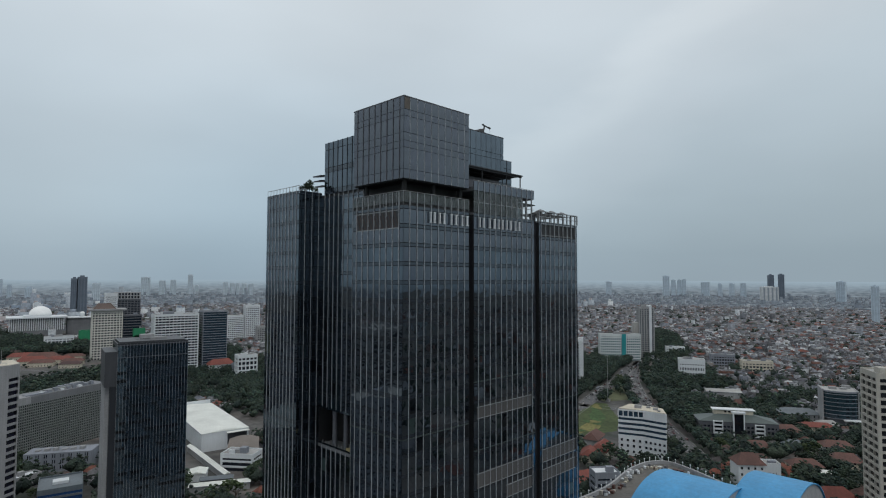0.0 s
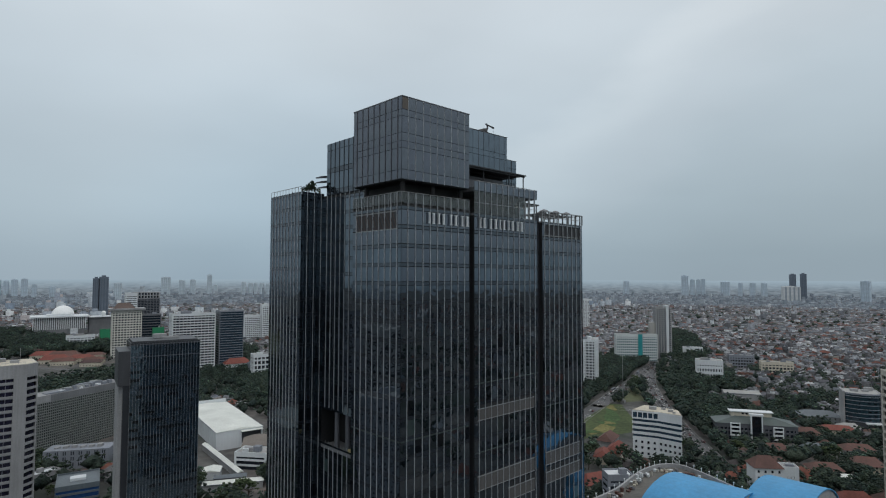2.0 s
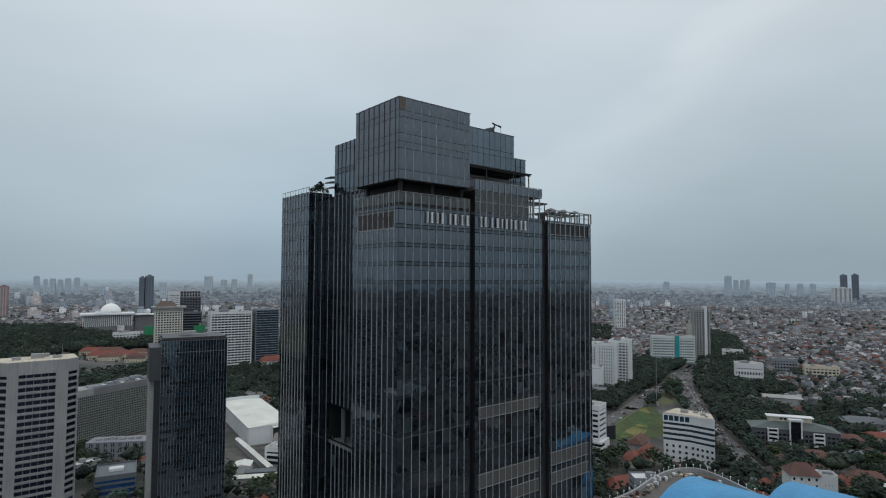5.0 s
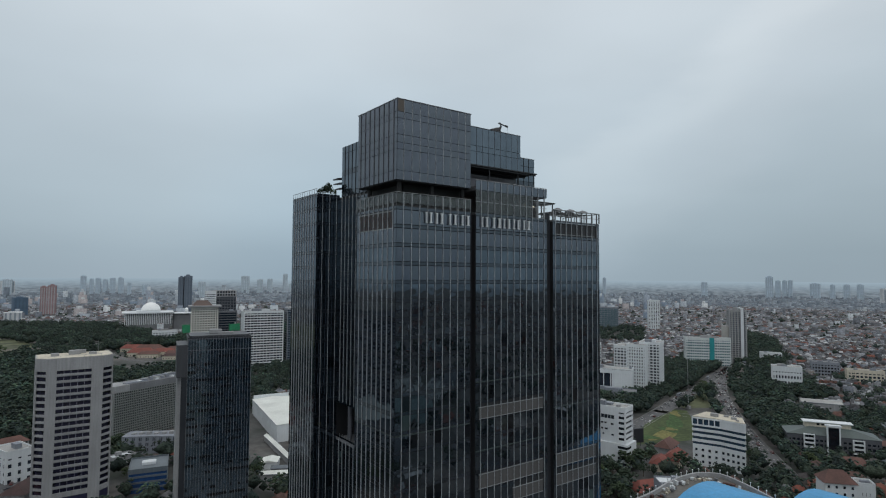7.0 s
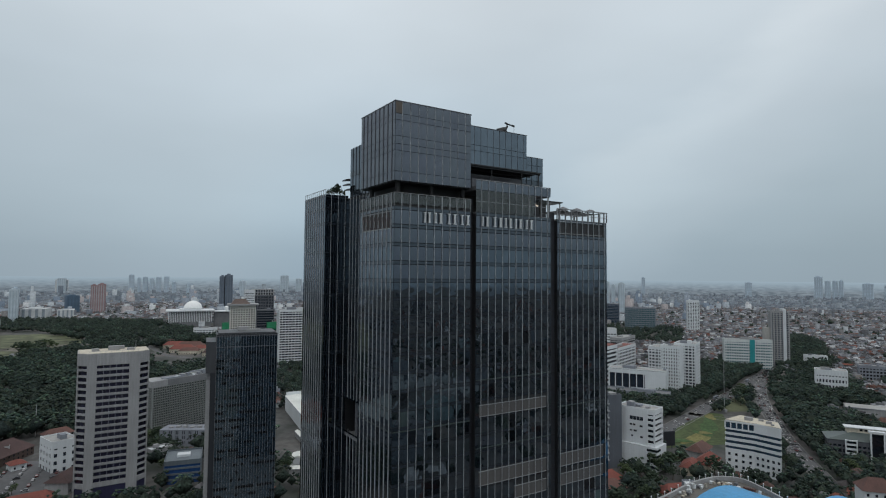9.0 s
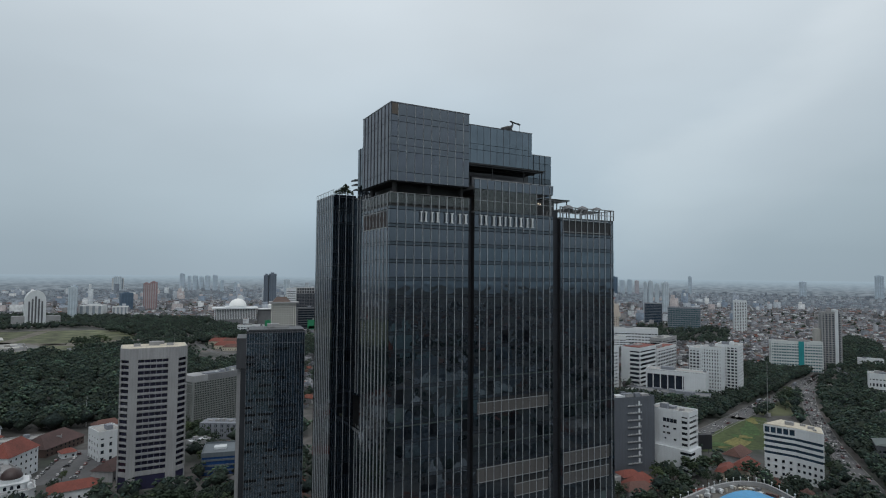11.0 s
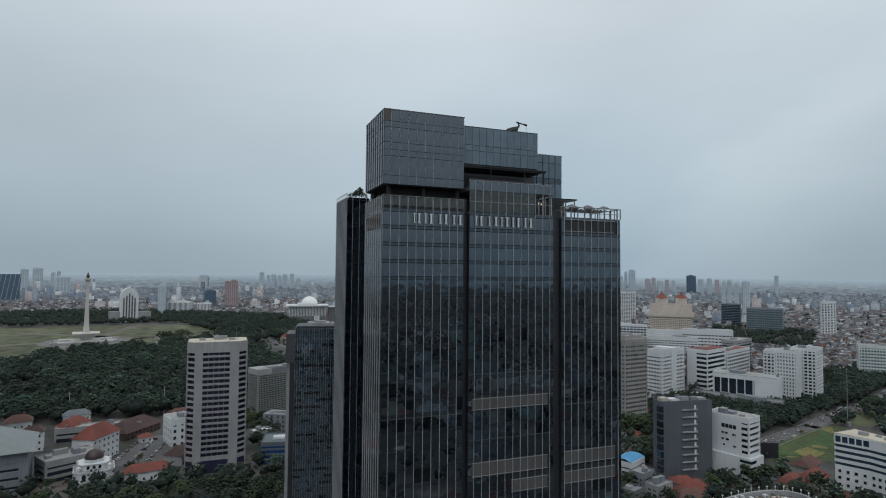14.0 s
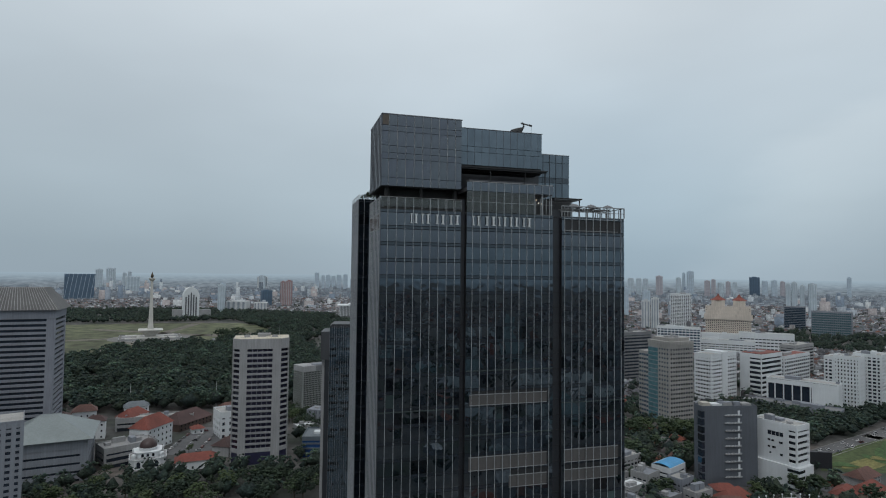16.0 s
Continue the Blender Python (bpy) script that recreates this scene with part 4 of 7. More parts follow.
FOREST = [[(-335, 560), (-335, 800), (-308, 836), (-284, 868), (-272, 940), (-225, 985), (-166, 1000), (-133, 975), (-97, 1000), (-60, 1075), (60, 1075), (170, 1240), (275, 1000), (165, 690), (35, 476), (-60, 474), (-150, 474), (-230, 474), (-335, 474)],
          [(180, 470), (330, 820), (430, 770), (330, 560), (200, 400)],
          [(-520, 1470), (-700, 2000), (-300, 1950), (-40, 1830), (120, 1700), (60, 1360), (-120, 1510), (-330, 1490)],
          [(450, 158), (437, 120), (500, 88), (560, 88), (640, 72), (690, 90), (640, 118), (560, 118), (570, 172), (610, 190), (665, 160), (765, 228), (862, 312), (775, 310), (640, 256), (560, 212)],
          [(840, 335), (1300, 580), (1350, 530), (900, 300)],
          [(390, 245), (560, 298), (690, 345), (830, 400), (760, 440), (690, 430), (600, 400), (450, 310), (380, 270)],
          [(230, 820), (300, 1000), (420, 960), (360, 800)],
          [(250, 760), (292, 725), (316, 660), (208, 445), (196, 500), (186, 534), (172, 564)],
          [(196, 741), (237, 718), (165, 512), (134, 530)],
          [(720, 335), (830, 385), (960, 450), (900, 470), (760, 410)],
          [(330, 245), (380, 245), (470, 320), (430, 380), (340, 300)],
          [(-113, 1565), (18, 1662), (143, 1630), (191, 1302), (216, 1147), (164, 932), (93, 927), (40, 985), (-35, 1090), (-38, 1240), (-90, 1390), (-130, 1500)],
          [(734, 404), (855, 433), (825, 380), (760, 338), (686, 310), (600, 285), (546, 275), (640, 340)],
          [(1168, 504), (1231, 491), (1075, 395), (901, 300), (805, 297), (834, 342)],
          [(563, 311), (600, 330), (769, 411), (820, 400), (690, 330), (580, 275), (530, 265), (500, 268)],
          [(459, 313), (509, 296), (490, 262), (440, 245), (390, 242)],
          [(1136, 988), (1254, 955), (1254, 805), (988, 615), (941, 647), (921, 729)]]
OPEN = [[(-310, 790), (-480, 780), (-600, 1170), (-650, 1460), (-330, 1490), (-120, 1520), (70, 1350), (40, 1180), (-90, 1050), (-210, 950)], GARDEN,
        [(320, 180), (330, 240), (500, 275), (720, 340), (830, 375), (830, 330), (600, 225), (420, 110), (380, 80), (330, 120)],
        [(-205, 296), (-205, 425), (-190, 474), (10, 474), (-10, 296)]]
KEEP = []


def near_road(x, y, gap=0):
    for pts, w in ROADS:
        for p in pts:
            if (p.x - x) ** 2 + (p.y - y) ** 2 < (w / 2 + 7 + gap) ** 2:
                return True
    return False


def free(x, y, r=0):
    if any(inside(p, x, y) for p in FOREST) or any(inside(p, x, y) for p in OPEN):
        return False
    return all((x - a) ** 2 + (y - b) ** 2 > (q + r) ** 2 for a, b, q in KEEP)


ICO = []
for a in range(5):
    t = 2 * math.pi * a / 5
    ICO += [(0.894 * math.cos(t), 0.894 * math.sin(t), 0.447), (0.894 * math.cos(t + math.pi / 5), 0.894 * math.sin(t + math.pi / 5), -0.447)]
ICO += [(0, 0, 1), (0, 0, -1)]
ICO_F = []
for a in range(5):
    u, d, u2, d2 = 2 * a, 2 * a + 1, (2 * a + 2) % 10, (2 * a + 3) % 10
    ICO_F += [(10, u, u2), (u, d, u2), (u2, d, d2), (11, d2, d)]


OCT = [(1, 0, -0.1), (0.1, 1, 0.1), (-1, 0.1, -0.1), (-0.1, -1, 0.1), (0.15, 0.1, 1), (-0.1, 0, -1)]
OCT_F = [(0, 1, 4), (1, 2, 4), (2, 3, 4), (3, 0, 4), (1, 0, 5), (2, 1, 5), (3, 2, 5), (0, 3, 5)]


def crown_shape(clumps, seed, spread=1.0, low=0.35):
    """A ragged crown of many small leaf clumps round a few lobes, unit high, unit wide."""
    rnd = random.Random(seed)
    s = Shape()
    lobes = [(rnd.uniform(-0.3, 0.3), rnd.uniform(-0.3, 0.3), rnd.uniform(low + 0.15, 0.8), rnd.uniform(0.16, 0.28)) for _ in range(8)]
    for _ in range(clumps):
        lx, ly, lz, lr = rnd.choice(lobes)
        d = Vector((rnd.gauss(0, 1), rnd.gauss(0, 1), rnd.gauss(0.25, 0.9))).normalized() * lr * rnd.uniform(0.7, 1.12)
        r = rnd.uniform(0.035, 0.085) * spread
        q = Euler((rnd.uniform(0, 6), rnd.uniform(0, 6), rnd.uniform(0, 6))).to_matrix()
        k = len(s.v)
        for v in OCT:
            p = q @ Vector(v) * r * rnd.uniform(0.7, 1.3)
            s.v.append((lx + d.x + p.x, ly + d.y + p.y, lz + d.z * 0.85 + p.z * 0.7))
        s.f += [tuple(k + i for i in f) for f in OCT_F]
        s.m += [0] * 8
    return s


def trunk_shape(seed):
    rnd = random.Random(seed)
    s = Shape().rod((0, 0, 0), (0.02, 0.01, 0.42), 0.035, 0.02)
    for i in range(5):
        a = 2 * math.pi * i / 5 + rnd.uniform(-0.4, 0.4)
        s.rod((0.02, 0.01, 0.28 + 0.03 * i), (0.27 * math.cos(a), 0.27 * math.sin(a), 0.55 + rnd.uniform(0, 0.15)), 0.018, 0.007, 5)
    return s


TREES = []
for i in range(8):
    TREES.append((crown_shape(128, 40 + i, 1.02).data("crown", LEAF[(0, 1, 2, 0, 3, 2, 1, 0)[i]], smooth=True), trunk_shape(60 + i).data("trunk", BARK)))


def tree(x, y, h, w=None, z=0.0, label="broad leafy street tree with a dense green crown", kinds=range(8)):
    i = random.choice(kinds)
    w = w or h * random.uniform(0.9, 1.25)
    ob = thing("tree", label, "tree", pose(x, y, z, 0, 0, random.uniform(0, 360)), "trees")
    sc = Matrix.Diagonal((w, w, h, 1))
    part("crown", TREES[i][0], None, ob, at=sc)
    part("trunk", TREES[i][1], None, ob, at=sc)
    return ob


# ---- buildings ----
def mesh_box(x0, x1, y0, y1, z0, z1, mat, name, pool={}):
    key = (round(x1 - x0, 2), round(y1 - y0, 2), round(z1 - z0, 2), mat.name)
    if key not in pool:
        pool[key] = Shape().box(0, x1 - x0, 0, y1 - y0, 0, z1 - z0).data(name, mat)
    return pool[key], T(x0, y0, z0)


def bit(name, parent, x0, x1, y0, y1, z0, z1, mat, label=""):
    me, at = mesh_box(x0, x1, y0, y1, z0, z1, mat, name)
    return part(name, me, None, parent, label, at=at)


def block(name, label, x, y, yaw, w, d, h, wall, glass=None, floors=None, bays=0, band=0.45, pier=0.5, corner=1.5, out=0.35, roof=None, kit=2, base=0, z=0.0, category="building", piers_only=False, keep=True):
    """A building with set-back glazing between floor bands, piers and corner piers, a parapet and roof plant."""
    b = thing(name, label, category, pose(x, y, z, 0, 0, yaw))
    glass = glass or W_DARK
    floors = floors or max(2, round(h / 3.6))
    fh = (h - base) / floors
    hw, hd = w / 2, d / 2
    bit("glazing", b, -hw + out, hw - out, -hd + out, hd - out, base, h - 0.3, glass)
    if base:
        bit("base_storey", b, -hw + 0.02, hw - 0.02, -hd + 0.02, hd - 0.02, 0, base, wall)
    if not piers_only:
        for i in range(floors):
            t = band * fh * (1.6 if i == floors - 1 else 1)
            bit("floor_band", b, -hw + 0.03, hw - 0.03, -hd + 0.03, hd - 0.03, base + (i + 1) * fh - t, base + (i + 1) * fh, wall)
    for sx in (-1, 1):
        for sy in (-1, 1):
            x0, y0 = (-hw if sx < 0 else hw - corner), (-hd if sy < 0 else hd - corner)
            bit("corner_pier", b, x0, x0 + corner, y0, y0 + corner, base, h, wall)
    if bays:
        nd = max(1, round(bays * d / w))
        for i in range(1, bays):
            c = -hw + w * i / bays
            for y0 in (-hd + 0.01,):
                bit("pier", b, c - pier / 2, c + pier / 2, y0, y0 + out + 0.1, base, h - 0.1, wall)
        for i in range(1, nd):
            c = -hd + d * i / nd
            for x0 in (-hw + 0.01, hw - out - 0.11):
                bit("pier", b, x0, x0 + out + 0.1, c - pier / 2, c + pier / 2, base, h - 0.1, wall)
    roof = roof or ROOFM
    deck = bit("roof", b, -hw + 0.4, hw - 0.4, -hd + 0.4, hd - 0.4, h, h + 0.12, roof)
    for a in ((-hw, hw, -hd, -hd + 0.35), (-hw, hw, hd - 0.35, hd), (-hw, -hw + 0.35, -hd + 0.35, hd - 0.35), (hw - 0.35, hw, -hd + 0.35, hd - 0.35)):
        bit("parapet", b, *a, h, h + 1.0, wall)
    rnd = random.Random(round(x * 7 + y * 3))
    for i in range(kit):
        kw, kd, kh = rnd.uniform(2, w * 0.3), rnd.uniform(2, d * 0.35), rnd.uniform(1.5, 4.2)
        kx, ky = rnd.uniform(-hw + kw, hw - kw), rnd.uniform(-hd + kd, hd - kd)
        me, at = mesh_box(kx - kw / 2, kx + kw / 2, ky - kd / 2, ky + kd / 2, h + 0.1, h + kh, rnd.choice([wall, CONC, GREYP]), "roof_plant")
        part("roof_plant", me, None, deck, at=T(hw - 0.4, hd - 0.4, -h) @ at)
    if keep:
        KEEP.append((x, y, math.hypot(w, d) * 0.5))
    return b


def house(label, x, y, yaw, w, d, eave, ridge, wall, tile, storeys=2, name="house", gable=0.35):
    b = thing(name, label, "house", pose(x, y, 0, 0, 0, yaw))
    part("wall", Shape().box(-w / 2, w / 2, -d / 2, d / 2, 0, eave), wall, b)
    part("roof", Shape().hip(-w / 2, w / 2, -d / 2, d / 2, eave, ridge, gable=gable, eave=0.9), tile, b)
    n = max(2, int(w / 4))
    for k in range(storeys):
        for i in range(n):
            c = -w / 2 + w * (i + 0.5) / n
            z0 = 0.9 + k * eave / storeys
            for yy in (-d / 2 - 0.04, d / 2 - 0.04):
                bit("window", b, c - 0.6, c + 0.6, yy, yy + 0.08, z0, z0 + 1.5, W_DARK)
    KEEP.append((x, y, math.hypot(w, d) * 0.48))
    return b


def prism(corners, z0, z1, inset=0.0):
    """An upright body over a polygon given anticlockwise; inset draws its sides in."""
    mid = sum((Vector(c) for c in corners), Vector((0, 0))) / len(corners)
    pts = []
    for c in corners:
        v = Vector(c) - mid
        pts.append(mid + v * (1 - inset / max(v.length, 0.1)))
    s = Shape()
    s.face([(*p, z1) for p in pts])
    s.face([(*p, z0) for p in reversed(pts)])
    for a, b in zip(pts, pts[1:] + pts[:1]):
        s.face([(*a, z0), (*b, z0), (*b, z1), (*a, z1)])
    return s


DARKP = paint("charcoal_panel", (0.05, 0.053, 0.06), rough=0.5, var=0.2)
PALEB = paint("pale_beige", (0.46, 0.44, 0.39), var=0.15, streaks=0.2)
SALMON = paint("salmon_render", (0.60, 0.53, 0.46), var=0.15, streaks=0.2)
# dark fin-clad office tower beside the subject
dk = block("dark_office_tower", "black glass office tower with fine steel fins", 23.2, 209.9, -10, 29.4, 22, 104, BLACKP, GLASS_FAR, floors=28, band=0.14, corner=0.4, out=0.06, roof=SLATE, kit=3)
fin_d = Shape().box(-0.06, 0.06, -0.25, 0, 3, 104.5).data("fin", paint("dark_fin", (0.24, 0.25, 0.265), rough=0.4, metal=0.3))
for i in range(24):
    part("fin", fin_d, None, dk, at=T(-14.6 + i * 1.27, -11, 0))
rnd = random.Random(5)
grid, left_run, shut = Shape(), 0, False
for k in range(28):
    for c in range(23):
        x0, z0 = -14.6 + c * 1.27, k * 3.71
        if c == 0 or left_run <= 0:
            shut, left_run = rnd.random() < 0.40, rnd.randint(1, 3)
        left_run -= 1
        j = rnd.gauss(0, 0.0014), rnd.gauss(0, 0.0014)
        for a, b, slot in ((0.08, 2.05, 0), (3.35, 3.66, 0), (2.1, 3.3, 1 if shut and 2 < k < 26 else 0)):
            grid.face([(x0 + 0.05, -11.04, z0 + a), (x0 + 1.22, -11.04 + j[0], z0 + a), (x0 + 1.22, -11.04 + j[0] + j[1], z0 + b), (x0 + 0.05, -11.04 + j[1], z0 + b)], slot)
tagged(part("glazing", grid, [OFFICE_GLASS, OFFICE_DARK], dk), kind="stuff")
for z0 in (98.5, 104.0):
    bit("crown_edge", dk, -14.8, 14.8, -11.2, -10.9, z0, z0 + 0.3, SLATE)
bit("side_slab", dk, -19.0, -14.72, -8.0, 10, 0, 100, CONC)
bit("side_recess", dk, -17.2, -14.72, -10.6, -8.02, 0, 98, BLACKP)
bit("side_head", dk, -19.4, -14.72, -10.9, 10.4, 86, 101.5, DARKP)
bit("roof_screen", dk, -13.8, 13.8, -9.8, 9.8, 104.2, 105.6, DARKP)

SILL = paint("window_sill", (0.20, 0.20, 0.25))
# grey slab tower with window bands and solid piers
gw = thing("grey_office_tower", "pale grey concrete office tower with splayed corners and dark window bands", "building", pose(-32, 311.5, 0))
GW_PLAN = [(-19, -7.6), (-14.2, -12.2), (13.6, -12.2), (19, -7.6), (19, 12), (-19, 12)]
part("glazing", prism(GW_PLAN, 0, 80, 1.0), W_VIOLET, gw)
part("base_glazing", prism(GW_PLAN, 0.1, 8.6, 0.6), paint("purple_glazing", (0.03, 0.03, 0.07), rough=0.3), gw)
part("lintel", prism(GW_PLAN, 8.6, 11.4), WARMC, gw)
for k in range(18):
    z = 11.4 + (k + 1) * 3.72
    part("floor_band", prism(GW_PLAN, z - 1.3, z, 0.12), WARMC, gw)
    bit("sill", gw, -9.2, 7.8, -11.9, -11.3, z - 1.6, z - 1.3, SILL)
part("head_band", prism(GW_PLAN, 80.2, 87.2, -0.05), WARMC, gw)
part("roof_deck", prism(GW_PLAN, 87.2, 87.5, 0.9), CREAM, gw)
part("parapet_lip", prism(GW_PLAN, 87.21, 87.45, 0.1), PALEB, gw)
for x0, x1 in ((-14.3, -9.2), (7.8, 13.7)):
    bit("solid_pier", gw, x0, x1, -12.45, -8, 0, 87.0, WARMC)
for x0 in (-19.2, 18.5):
    bit("solid_pier", gw, x0, x0 + 0.7, -7.9, 12.1, 0, 87.0, WARMC)
for i in range(4):
    bit("vertical_mullion", gw, -5.9 + i * 3.4, -5.65 + i * 3.4, -11.75, -11.2, 11.4, 80.2, SILL)
for x0, y0, w, h in ((-12, -3, 4, 1.6), (-3, 0, 6, 2.4), (7, -4, 4, 1.4), (1, 5, 5, 1.8)):
    bit("roof_plant", gw, x0, x0 + w, y0, y0 + w * 0.8, 87.5, 87.5 + h, CONC)
part("mast", Shape().rod((12, 2, 87.4), (12, 2, 95), 0.15, 0.05), RAILM, gw)
part("handrail", Shape().rod((-13.5, -11.2, 88.5), (13, -11.2, 88.5), 0.08, sides=5), RAILM, gw)
for i in range(10):
    bit("rail_post", gw, -13.5 + i * 2.9, -13.4 + i * 2.9, -11.25, -11.15, 87.5, 88.5, RAILM)
KEEP.append((-32, 311.5, 22))

# long office slab with a sun-screen grid
SCREEN = paint("sun_screen", (0.235, 0.25, 0.245), var=0.15, streaks=0.15)
wide = block("slab_office", "long grey office slab with a fine sun-screen grid", 34.6, 459.4, 26, 80, 18, 44, SCREEN, GREENGL_D, floors=22, bays=50, band=0.25, pier=0.28, corner=1.0, out=0.7, roof=ROOFG, kit=6)
bit("upper_wall", wide, -40.1, -26, -9.1, 9.1, 40, 45.2, CONC)
bit("upper_wall", wide, -26, 40.1, -9.05, 9.1, 40, 45.0, CONC_D)
for i in range(9):
    bit("roof_plant", wide, -16 + i * 5.2, -13.4 + i * 5.2, -6, -3, 45, 46.2 + (i % 3) * 0.8, GREYP if i % 3 else WHITE)
sv = thing("service_building", "pale grey service building with paired slit windows", "building", pose(27, 396, 0, 0, 0, -30))
bit("wall", sv, -21, 21, -7, 9, 0, 13, GREYP)
for k in range(3):
    for i in range(8):
        for q in (0, 1.3):
            bit("slit_window", sv, -18.5 + i * 5 + q, -17.9 + i * 5 + q, -7.08, -6.9, 2 + k * 3.8, 4.4 + k * 3.8, W_DARK)
for i in range(6):
    bit("roof_plant", sv, -16 + i * 5.5, -13 + i * 5.5, -2, 1 + (i % 2), 13, 14 + 0.5 * (i % 3), CONC)
KEEP.append((27, 396, 20))
bl = block("pavilion_office", "low blue-glazed office with a grey roof and skylight", 11, 318, -12, 22, 26, 14, ROOFG, BLUEPANEL, floors=4, band=0.35, corner=0.4, kit=0, roof=ROOFG)
bit("skylight", bl, -4, 4, -3, 3, 14.1, 15.6, WHITE)
block("store", "small concrete yard building with a white roof", 2, 372, 20, 16, 9, 7, CONC, W_DARK, floors=2, kit=1, roof=WHITE)

# exhibition hall and annexes with white roofs
def hall(name, label, x, y, yaw, w, d, h, mat, roof):
    b = thing(name, label, "hall", pose(x, y, 0, 0, 0, yaw))
    bit("wall", b, -w / 2, w / 2, -d / 2, d / 2, 0, h, mat)
    part("roof", Shape().hip(-w / 2, w / 2, -d / 2, d / 2, h + 0.05, h + 1.4, gable=0.02, eave=0.5), roof, b)
    for i in range(int(w / 6)):
        bit("wall_rib", b, -w / 2 + 3 + i * 6, -w / 2 + 3.3 + i * 6, -d / 2 - 0.15, d / 2 + 0.15, 0, h - 0.3, mat)
    for s_ in (-1, 1):
        bit("gutter", b, -w / 2 - 0.5, w / 2 + 0.5, s_ * (d / 2 + 0.45) - 0.15, s_ * (d / 2 + 0.45) + 0.15, h - 0.25, h + 0.08, GREYP)
    KEEP.append((x, y, math.hypot(w, d) * 0.5))
    return b


WROOF = paint("white_sheet_roof", (0.66, 0.68, 0.64), var=0.14, streaks=0.1)
eh = hall("exhibition_hall", "large white hall with a pale sheet roof", 137, 415, 82, 110, 36, 14, WHITE, WROOF)
# flat charcoal panel stands in for the shade of an open, recessed bay
bit("dock_opening", eh, -55.3, -54.9, -16.5, -1.5, 3.5, 12.5, DARKP)
bit("dock_canopy", eh, -59, -55, -17.5, -0.5, 12.6, 13.1, WROOF)
bit("clerestory", eh, 54.0, 55.3, -17, 17, 14.2, 17.5, WHITE)
hall("hall_annex", "low white annex with a flat pale roof", 87, 308, 60, 12, 11, 5, WHITE, WROOF)
hall("walkway_roof", "long white covered walkway", 103, 332, 85, 82, 3.5, 4.5, CONC, WROOF)
hall("forecourt_canopy", "wide white entrance canopy", 89, 278, -28, 36, 7, 4.5, CONC, WROOF)
hall("low_shelter", "low grey shelter roof in the forecourt", 92, 290, -28, 20, 5, 4, CONC_D, ROOFG)
block("modern_villa", "white and glass three-storey office with terraces", 118, 309, -52, 24, 15, 11, WHITE, W_DARK, floors=3, band=0.4, kit=3)
bs2 = thing("arched_store", "hall with a brown curved sheet roof", "hall", pose(131, 333, 0, 0, 0, 62))
bit("wall", bs2, -15, 15, -10, 10, 0, 9.5, CONC_D)
s = Shape()
for i in range(8):
    y0, y1 = -11 + 22 * i / 8, -11 + 22 * (i + 1) / 8
    z0, z1 = (9.5 + 2.2 * math.cos(y / 11 * math.pi / 2) for y in (y0, y1))
    s.face([(-16, y0, z0), (16, y0, z0), (16, y1, z1), (-16, y1, z1)])
    s.face([(-16, y0, z0 - 0.3), (-16, y1, z1 - 0.3), (16, y1, z1 - 0.3), (16, y0, z0 - 0.3)])
part("curved_roof", s, paint("brown_sheet", (0.17, 0.145, 0.125)), bs2, "brown curved sheet roof")
KEEP.append((131, 333, 18))

# far left group round the mosque
block("striped_office", "white office block with dark window stripes", 234, 762, -8, 58, 24, 82, WHITE, W_DARK, floors=22, bays=12, band=0.4, pier=0.5, out=0.9, kit=4, roof=BROWN)
block("black_glass_tower", "dark blue glass tower with thin pale floor lines", 284, 752, -8, 34, 24, 85, GREYP, W_BLUE, floors=24, band=0.2, corner=0.6, out=0.15, kit=2)
hot = block("cream_hotel", "pale tower with punched windows and an oversailing flat roof", 205, 985, -10, 44, 26, 78, paint("cream_hotel_wall", (0.58, 0.575, 0.53)), W_DARK, floors=19, bays=10, band=0.44, pier=1.5, out=0.6, kit=0)
bit("roof_crown", hot, -27, 27, -17, 17, 79.2, 82, CONC)
part("roof_cap", Shape().hip(-20, 12, -12, 12, 82, 91, gable=0.3, eave=0.5), BROWN, hot, "brown pitched roof cap")
bo = block("brown_office", "brown office tower with a pale slotted attic", 345, 1372, -8, 53, 30, 84, SLATE, W_DARK, floors=22, bays=8, band=0.4, pier=1.4, out=0.6, kit=0)
bit("attic", bo, -26.6, 26.6, -15.1, 15.1, 84, 99, CONC)
for q in range(8):
    for z0 in (85.5, 92.5):
        bit("attic_slot", bo, -24.4 + q * 6.3, -20.6 + q * 6.3, -15.5, -14.9, z0, z0 + 5.0, W_DARK)
block("stair_core_tower", "plain white service tower with slots", 312, 1372, -8, 24, 24, 97, WHITE, W_DARK, floors=22, band=0.7, kit=1)
block("dark_annex", "low dark glass annex beside a tower", 313, 1230, -8, 40, 20, 55, SLATE, W_DARK, floors=10, band=0.3, kit=2)
for i, (x, y, w) in enumerate(((232, 1235, 22), (325, 1215, 22))):
    block("green_hoarding", "green scaffold netting round a low building site", x, y, -8, w, 14, 27, GREEN, W_DARK, floors=2, band=0.9, kit=1)
block("white_flats", "stepped white apartment block with balconies", 482, 1105, -15, 34, 22, 52, WHITE, W_DARK, floors=13, bays=8, band=0.5, pier=1.2, out=0.7)
block("white_flats", "white apartment tower beside a stepped block", 512, 1090, -15, 30, 24, 74, WHITE, W_DARK, floors=18, bays=7, band=0.5, pier=1.2, out=0.7)
block("white_flats", "low white apartment block in front of taller flats", 505, 1010, -15, 40, 18, 34, CONC, W_DARK, floors=9, bays=9, band=0.5, pier=1.2, out=0.7)
house("white building under a broad red roof", 279, 712, -10, 34, 18, 13, 20, WHITE, TILE, 3)
